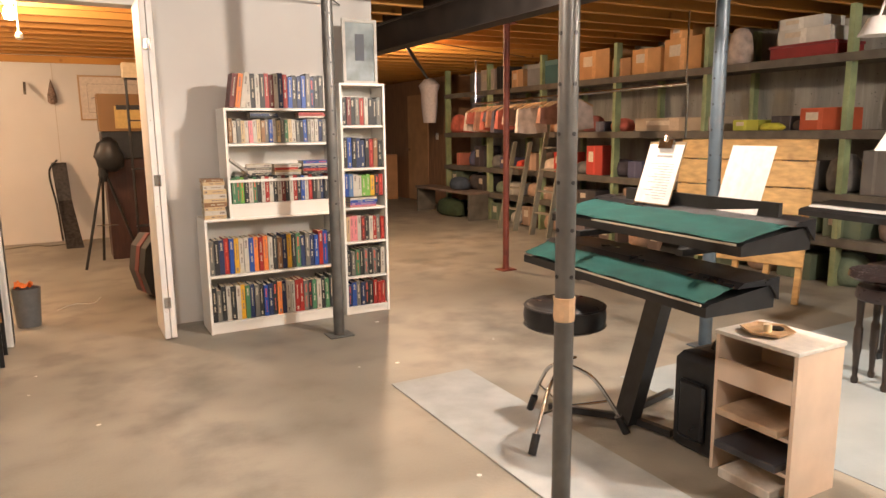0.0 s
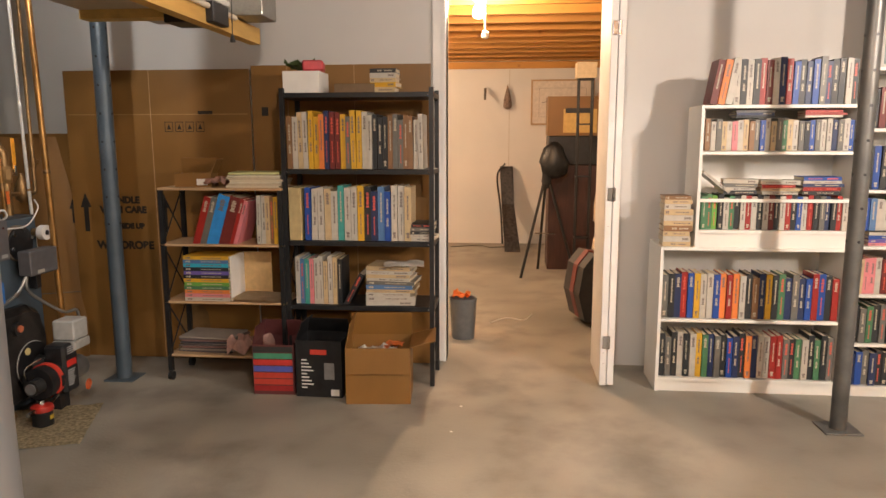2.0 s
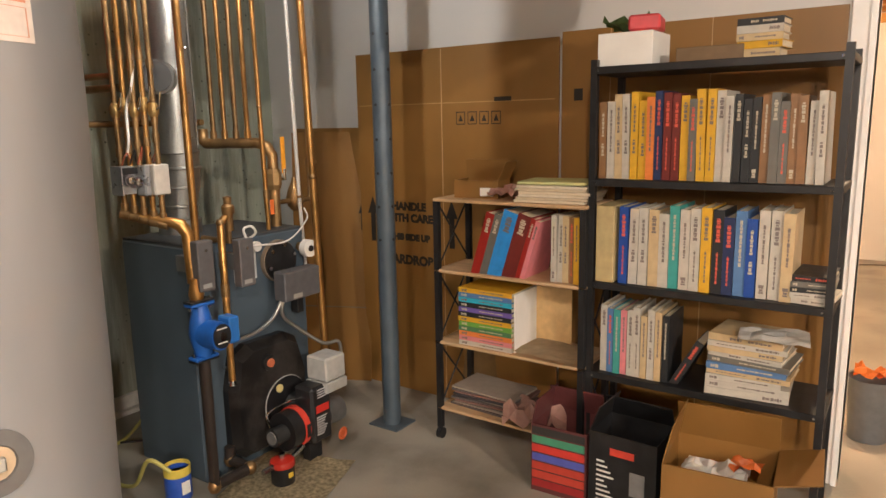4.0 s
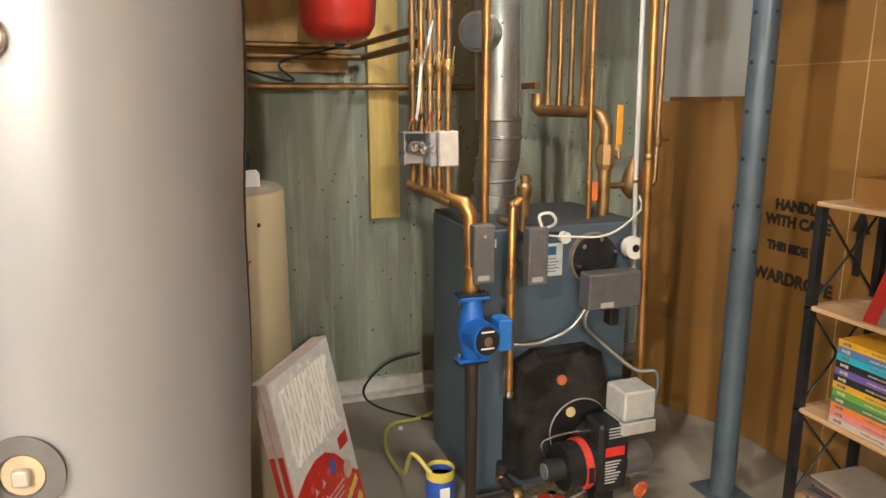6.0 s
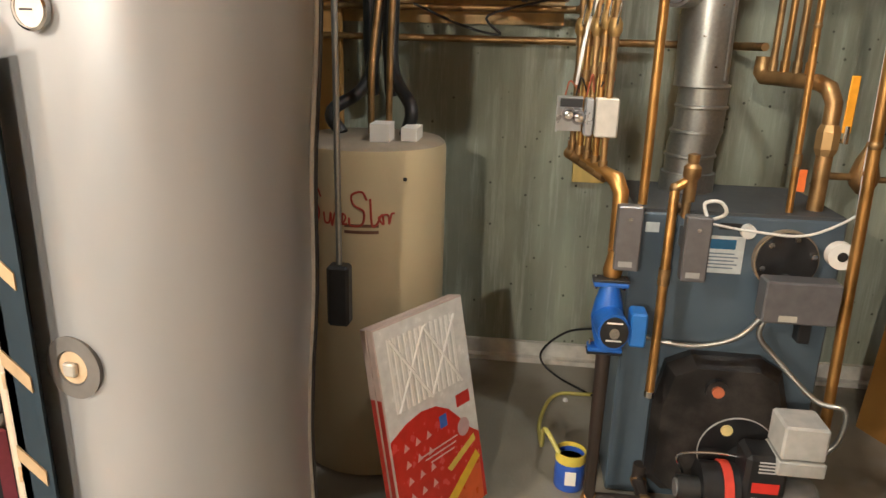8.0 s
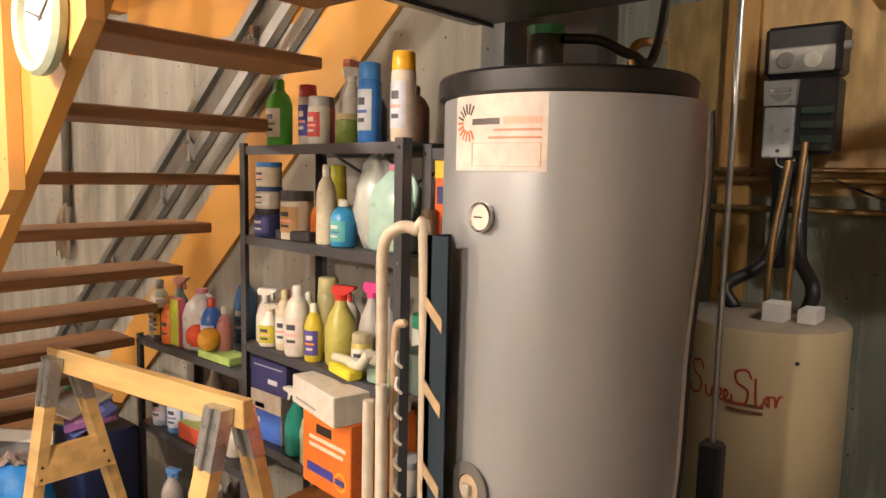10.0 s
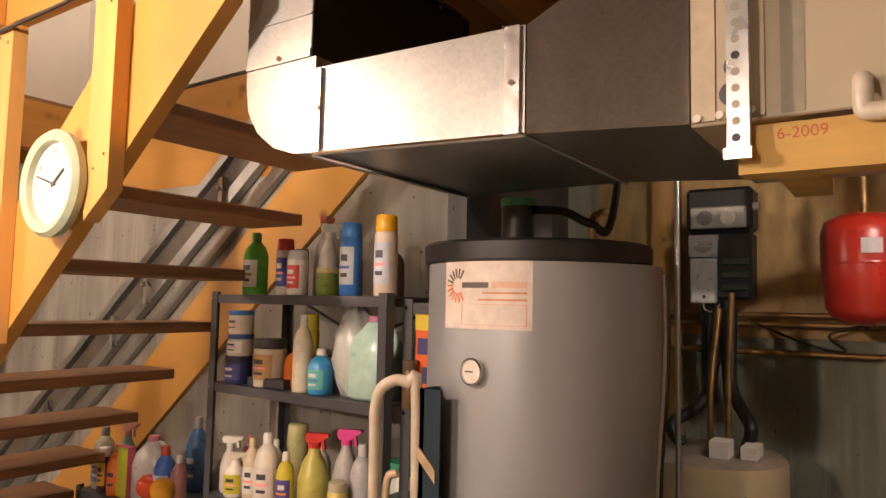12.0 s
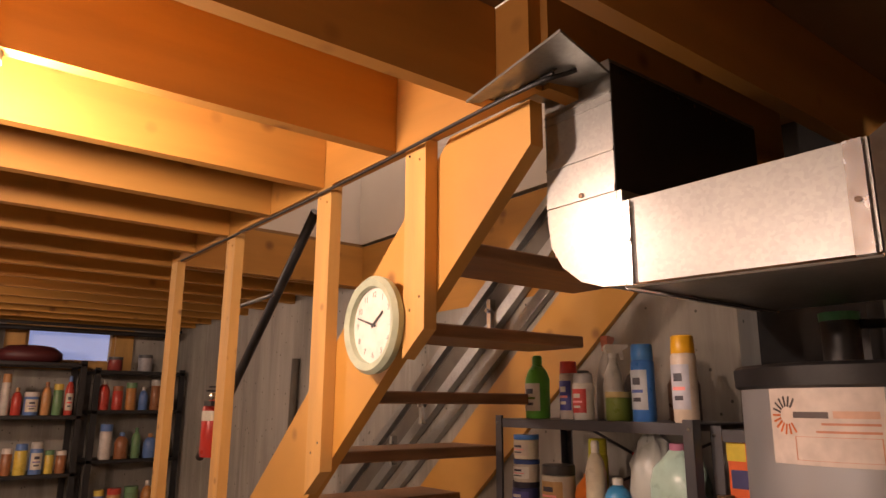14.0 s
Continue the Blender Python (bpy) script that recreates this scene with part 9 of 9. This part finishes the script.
# garment rail with hangers and clothes
gr = thing("garment_rail", (5.25, 4.75, 0.0), "grey pipe garment rail on thin posts", "garment rail")
part("rail", tube([(0, 0, 1.74), (0.55, 4.5, 1.74)], 0.016, 12), M_CHROME, gr)
part("hanging_rod", tube([(0, 0.02, 1.74), (0, 0.02, 2.35)], 0.008, 8), M_CHROME, gr)
part("hanging_rod", tube([(0.54, 4.4, 1.74), (0.54, 4.4, 2.35)], 0.008, 8), M_CHROME, gr)
part("post", tube([(0, 0.0, 0), (0, 0.0, 1.74)], 0.010, 8), M_CHROME, gr)
for i in range(22):
    y = 1.75 + 0.125 * i
    x = 0.55 * y / 4.5
    c = r5.choice([(0.42, 0.12, 0.09), (0.55, 0.42, 0.36), (0.5, 0.32, 0.24), (0.08, 0.07, 0.09), (0.6, 0.52, 0.48), (0.35, 0.18, 0.13)])
    hg = thing("hanger", (5.25 + x, 4.75 + y, 1.725), "wooden hanger on the garment rail", "hanger", "hangers on the rail", r5.uniform(-25, 25))
    part("hook", curvy([(0, 0, 0.03), (0.02, 0, 0.02), (0.0, 0, -0.01), (0.0, 0, -0.04)], 0.003, 5, 3), M_CHROME, hg)
    part("arms", curvy([(-0.20, 0, -0.11), (0, 0, -0.04), (0.20, 0, -0.11)], 0.009, 6, 4), M_WOODSH, hg)
    if i > 12 or i % 4 == 0:
        ln = r5.uniform(0.12, 0.28)
        g_ = tagged(part("garment", loft([[(-0.19, -0.02, -0.12), (-0.05, -0.02, -0.05), (0.05, -0.02, -0.05), (0.19, -0.02, -0.12), (0.19, 0.02, -0.12), (0.05, 0.02, -0.05), (-0.05, 0.02, -0.05), (-0.19, 0.02, -0.12)], [(-0.21, -0.04, -0.12 - ln), (-0.06, -0.03, -0.14 - ln), (0.06, -0.04, -0.13 - ln), (0.21, -0.03, -0.12 - ln), (0.21, 0.03, -0.12 - ln), (0.06, 0.04, -0.14 - ln), (-0.06, 0.03, -0.13 - ln), (-0.21, 0.04, -0.12 - ln)]]), mat("garment_cloth", c, 0.9, 0, 0.12, 10, 0.4), None, "garment hanging from the rail", loc=(5.25 + x, 4.75 + y, 1.725), rz=r5.uniform(-25, 25)), "", "clothes", "clothes on the rail")
sh_ = part("white_shirt", loft([[(0.16 * k * math.cos(a) + sx, 0.24 * k * math.sin(a), z) for a in [i * math.pi / 8 for i in range(16)]] for k, z, sx in ((0.6, 0.0, 0.0), (0.75, 0.25, 0.0), (0.8, 0.5, 0), (1.0, 0.62, 0), (0.5, 0.72, 0), (0.15, 0.74, 0))]), paint(0.62, 0.55, 0.56, 0.9), None, "white shirt hanging at the end of the shelves", loc=(6.0, 11.0, 1.5), smooth=60)
tagged(sh_, "", "shirt")
part("shirt_hook", tube([(6.0, 11.0, 2.22), (6.0, 11.0, 2.36)], 0.004, 6), M_CHROME, kind="structure")
part("hanging_pipe", tube([(3.4, 6.6, 2.24), (6.9, 12.6, 2.24)], 0.022, 10), M_BLACK, kind="structure")
part("wall_panel", box(6.6, 6.99, 11.3, 14.88, 0, 2.33), mat("brown_panelling", (0.24, 0.13, 0.07), 0.6, 0, 0.12, 4, 0.1, stretch=(1, 8, 1)), kind="structure")
part("wall_panel", box(4.6, 6.59, 14.80, 14.88, 0, 2.33), mat("brown_panelling_dark", (0.18, 0.10, 0.06), 0.6, 0, 0.12, 4, 0.1, stretch=(8, 1, 1)), kind="structure")
dk = thing("door_2", (7.0 - 0.42, 12.2, 0), "", "")
tagged(dk, kind="structure")
part("leaf", box(0, 0.019, 0, 0.85, 0.02, 2.05), mat("tan_door", (0.42, 0.24, 0.12), 0.5, 0, 0.08, 4, 0.1), dk)
part("door_handle", tube([(-0.05, 0.78, 1.0), (0, 0.78, 1.0)], 0.025, 12), M_CHROME, dk)
crate(6.0, 13.2, 0.0, 0.45, 0.4, 0.9, (0.42, 0.22, 0.10), "tall brown carton against the panelled wall")
part("wall_switch", box(6.585, 6.6, 11.8, 11.88, 1.2, 1.32), M_PAPER, kind="structure")
# dark cabinet box under the lamp corner near the beam and cables
for pts in ([(3.05, -1.0, 2.3), (3.05, 5.0, 2.31), (3.05, 11.0, 2.3)], [(2.0, 5.0, 2.31), (3.5, 7.0, 2.33), (6.0, 8.2, 2.32)], [(-0.5, 0.6, 2.335), (-0.5, 2.0, 2.33), (-0.49, 2.85, 2.335), (-0.55, 3.0, 2.36)]):
    run("ceiling_cable", pts, 0.005, "thin cable stapled along the joists", M_BLACK, curved=True, category="cable", group="ceiling cables")

run("tie_wire", [(-0.50, 2.80, 2.345), (-0.515, 2.86, 2.352), (-0.50, 2.92, 2.34), (-0.51, 2.98, 2.36)], 0.003, "thin twisted wire at the head of the stairs", M_BLACK, curved=True, category="cable", group="ceiling cables")
run("tie_wire", [(-0.505, 2.80, 2.352), (-0.50, 2.86, 2.342), (-0.512, 2.92, 2.356), (-0.50, 2.98, 2.345)], 0.003, "thin twisted wire at the head of the stairs", M_BLACK, curved=True, category="cable", group="ceiling cables")
# ---- back room ----
bl = thing("bare_bulb", (0.2, 6.5, 2.28), "glowing bare bulb in a ceiling socket", "light bulb")
part("glass", turn([(0.0, -0.085), (0.035, -0.075), (0.045, -0.04), (0.035, -0.005), (0.015, 0.02)], 20), glow("bulb_glow", (1.0, 0.8, 0.5), 30), bl, smooth=60)
bl.children[0].visible_shadow = False
part("socket", turn([(0.017, 0.02), (0.03, 0.04), (0.05, 0.06), (0.055, 0.148)], 20), M_PAPER, bl, smooth=40)
lc2 = thing("light_pull", (0.245, 6.5, 2.06), "string with a white plug hanging from the bulb", "light pull")
part("knob", turn([(0.012, 0.0), (0.026, 0.01), (0.026, 0.04), (0.012, 0.055)], 14), M_PAPER, lc2, smooth=40)
part("cord", tube([(0, 0, 0.055), (0, 0, 0.36)], 0.006, 6), M_PAPER, lc2)
tagged(part("feather_duster", turn([(0.005, 0.30), (0.02, 0.24), (0.05, 0.12), (0.055, 0.03), (0.02, 0.0)], 14), mat("grey_feathers", (0.20, 0.14, 0.11), 0.95, 0, 0.3, 40, 0.8), None, "grey feather duster hanging on the back wall", loc=(0.40, 10.55, 1.75), smooth=60), "", "duster")
part("duster_nail", tube([(0.40, 10.55, 2.04), (0.40, 10.60, 2.06)], 0.006, 6), M_CHROME, kind="structure")
part("panel_seam", box(0.42, 0.428, 10.594, 10.599, 0, CEIL), paint(0.45, 0.4, 0.34), kind="structure")
part("wall_top_plate", box(-3.0, 2.54, 10.55, 10.598, 2.26, 2.345), M_JOIST, kind="structure")
fr = thing("picture", (0.70, 10.57, 1.55), "framed line drawing on the back wall", "picture")
part("frame", box(0, 0.8, 0, 0.02, 0, 0.02, box(0, 0.8, 0, 0.02, 0.55, 0.57, box(0, 0.02, 0, 0.02, 0.02, 0.55, box(0.78, 0.8, 0, 0.02, 0.02, 0.55)))), paint(0.4, 0.25, 0.12), fr)
part("paper", box(0.02, 0.78, 0.008, 0.012, 0.02, 0.55), paint(0.58, 0.5, 0.42), fr)
part("inner_line", box(0.10, 0.70, 0.005, 0.008, 0.10, 0.105, box(0.10, 0.70, 0.005, 0.008, 0.46, 0.465, box(0.10, 0.105, 0.005, 0.008, 0.105, 0.46, box(0.695, 0.70, 0.005, 0.008, 0.105, 0.46)))), paint(0.3, 0.25, 0.2), fr)
part("drawing", curvy([(0.14, 0.006, 0.28), (0.25, 0.006, 0.30), (0.36, 0.006, 0.27), (0.5, 0.006, 0.30), (0.66, 0.006, 0.28)], 0.006, 5), paint(0.25, 0.22, 0.2), fr)
ch = thing("cupboard", (0.84, 8.75, 0), "dark red-brown cupboard with boxes on top", "cupboard")
part("body", box(0, 0.62, 0, 0.45, 0.0, 1.10, bevel=0.006), mat("dark_mahogany", (0.05, 0.018, 0.012), 0.45, 0, 0.15, 5, 0.05, stretch=(8, 8, 1)), ch)
part("top_panel", box(-0.01, 0.63, -0.01, 0.46, 1.101, 1.40, bevel=0.01), M_BLACK, ch)
b = open_box("cardboard_box", 0.82, 8.80, 1.4008, 0.52, 0.35, 0.40, 0, "open cardboard box on the dark cupboard", ((0, 0), (1, 30), (0, 0), (0, 0)))
part("window_flap", box(0.16, 0.5, -0.0015, -0.0002, 0.03, 0.27), paint(0.55, 0.36, 0.10), b)
part("dark_slot", box(0.18, 0.44, -0.003, -0.0016, 0.23, 0.28), M_BLACK, b)
tl = thing("etagere", (1.08, 8.25, 0), "thin black metal stand holding a pale box", "stand")
for x in (0.0, 0.13):
    for y in (0.0, 0.13):
        part("post", tube([(x, y, 0), (x, y, 1.92)], 0.008, 8), M_BLACK, tl)
for z in (0.4, 1.0, 1.5, 1.92):
    part("shelf", box(-0.01, 0.14, -0.01, 0.14, z, z + 0.012), M_BLACK, tl)
tagged(part("pale_box", box(-0.03, 0.16, -0.02, 0.15, 0, 0.15, bevel=0.004), paint(0.6, 0.48, 0.3), None, "pale box on the black stand", loc=(1.08, 8.25, 1.9328)), "", "box")
tr = thing("tripod", (0.80, 8.45, 0), "black camera tripod with a drooping bag", "tripod")
for a in (100, 220, 340):
    dx, dy = 0.32 * math.cos(radians(a)), 0.32 * math.sin(radians(a))
    part("leg", tube([(dx, dy, 0.0), (dx * 0.12, dy * 0.12, 0.92)], 0.014, 8), M_BLACK, tr)
part("head", turn([(0.03, 0.88), (0.05, 0.95), (0.04, 1.02), (0.06, 1.10), (0.02, 1.16)], 14), M_BLACK, tr, smooth=60)
part("bag", loft([[(0.13 * k * math.cos(a) * (1 + 0.3 * math.sin(3 * a + z * 9)) + 0.08, 0.10 * k * math.sin(a), z) for a in [i * math.pi / 7 for i in range(14)]] for k, z in ((0.3, 0.98), (0.8, 1.03), (1.0, 1.14), (0.7, 1.28), (0.2, 1.34))]), M_BLACK, tr, smooth=60)
part("cross_brace", tube([(-0.10, 0.05, 0.42), (0.10, 0.0, 0.42)], 0.006, 6), M_CHROME, tr)
sb = thing("folded_stand", (0.48, 9.9, 0.0), "black folded stand leaning on the back wall", "folded stand")
part("frame", loft([[(-0.09, -0.04, 0.0), (0.10, -0.04, 0.0), (0.10, 0.04, 0.0), (-0.09, 0.04, 0.0)], [(-0.14, 0.44, 0.55), (0.02, 0.44, 0.55), (0.02, 0.50, 0.55), (-0.14, 0.50, 0.55)], [(-0.17, 0.62, 1.02), (0.0, 0.62, 1.02), (0.0, 0.68, 1.02), (-0.17, 0.68, 1.02)]]), mat("black_mesh", (0.03, 0.026, 0.025), 0.5, 0, 0.4, 30, 0.5), sb)
part("strap", curvy([(-0.12, 0.0, 0.1), (-0.15, 0.3, 0.5), (-0.20, 0.55, 0.9), (-0.1, 0.58, 1.06)], 0.012, 6), M_BLACK, sb)
tagged(part("waste_bin", turn([(0.075, 0), (0.078, 0.004), (0.095, 0.28), (0.098, 0.285), (0.09, 0.28), (0.072, 0.012), (0.0, 0.012)], 28), paint(0.13, 0.14, 0.15), None, "grey plastic waste bin beside the doorway", loc=(0.12, 6.12, 0), smooth=40), "", "waste bin")
tagged(part("orange_rag", sheet(0.12, 0.12, 0.05, 5, 9, 0.01), paint(0.7, 0.2, 0.03), None, "orange rag on top of the waste bin", loc=(0.11, 6.13, 0.275)), "", "rag")
gc = thing("guitar_case", (1.05, 6.4, 0), "black and dark red rounded case standing on its edge", "instrument case", "", 14)
prof = [(0.0, 0.0), (0.16, 0.04), (0.24, 0.2), (0.22, 0.42), (0.1, 0.52), (-0.06, 0.55), (-0.14, 0.45), (-0.17, 0.25), (-0.12, 0.06)]
part("shell", prism([(x + 0.05, z) for x, z in prof], "y", 0.0, 0.34), M_BLACK, gc)
part("red_band", prism([(x * 1.02 + 0.05, z * 1.01 + 0.002) for x, z in prof], "y", 0.12, 0.2), paint(0.16, 0.02, 0.015), gc)
stuffed("cloth_bundle", 1.30, 7.6, 0.0, 0.34, 0.3, 0.62, (0.36, 0.29, 0.22), "cream cloth bundle by the guitar case", "bundle", 131)
stuffed("cloth_bundle", 1.31, 7.6, 0.605, 0.3, 0.28, 0.42, (0.38, 0.31, 0.24), "patterned cloth heap stacked on another", "bundle", 132)
run("floor_cable", [(0.5, 10.3, 0.006), (0.2, 10.2, 0.006), (0.05, 10.35, 0.006), (-0.3, 10.2, 0.006)], 0.005, "brown cable on the floor of the back room", M_SHELFD, curved=True, category="cable", group="floor cables")
run("floor_cable", [(0.30, 6.5, 0.006), (0.42, 6.65, 0.006), (0.55, 6.6, 0.006), (0.62, 6.8, 0.006)], 0.003, "thin pale cable on the floor", M_PAPER, curved=True, category="cable", group="floor cables")
part("wall_bracket_wood", prism([(0.0, 1.90), (0.14, 2.02), (0.14, 1.98), (0.0, 1.86)], "x", -0.05, -0.02), M_SHELFD, kind="structure", loc=(0.15, 10.4, 0))
# unseen ceiling bulbs; boiler, south and back-room ones are made up for the fill
for x, y in ((0.45, 2.35), (2.7, 3.1), (1.3, -0.67), (3.9, 0.55), (3.7, 7.6), (-1.50, 4.25), (-1.7, 8.4)):
    cbl = thing("ceiling_bulb", (x, y, 2.29), "glowing bare bulb placed out of view under the joists", "light bulb", "ceiling bulbs")
    g_ = part("glass", turn([(0.0, -0.055), (0.028, -0.045), (0.034, -0.015), (0.022, 0.015), (0.014, 0.03)], 16), glow("bulb_glow_main", (1.0, 0.82, 0.6), 10), cbl, smooth=60)
    g_.visible_shadow = False
    part("socket", turn([(0.016, 0.03), (0.05, 0.04), (0.05, 0.30)], 16), M_PAPER, cbl)
# scuffs and small litter on the floor
for i in range(60):
    x, y = r5.uniform(-0.8, 3.0), r5.uniform(2.0, 5.0)
    if i < 14:
        tagged(part("paint_fleck", turn([(0.0, 0), (r5.uniform(0.006, 0.016), 0.0006), (0.0, 0.0012)], 7), M_PAPER, None, "white paint fleck on the concrete floor", loc=(x, y, 0.0002)), "", "debris", "flecks on the floor")
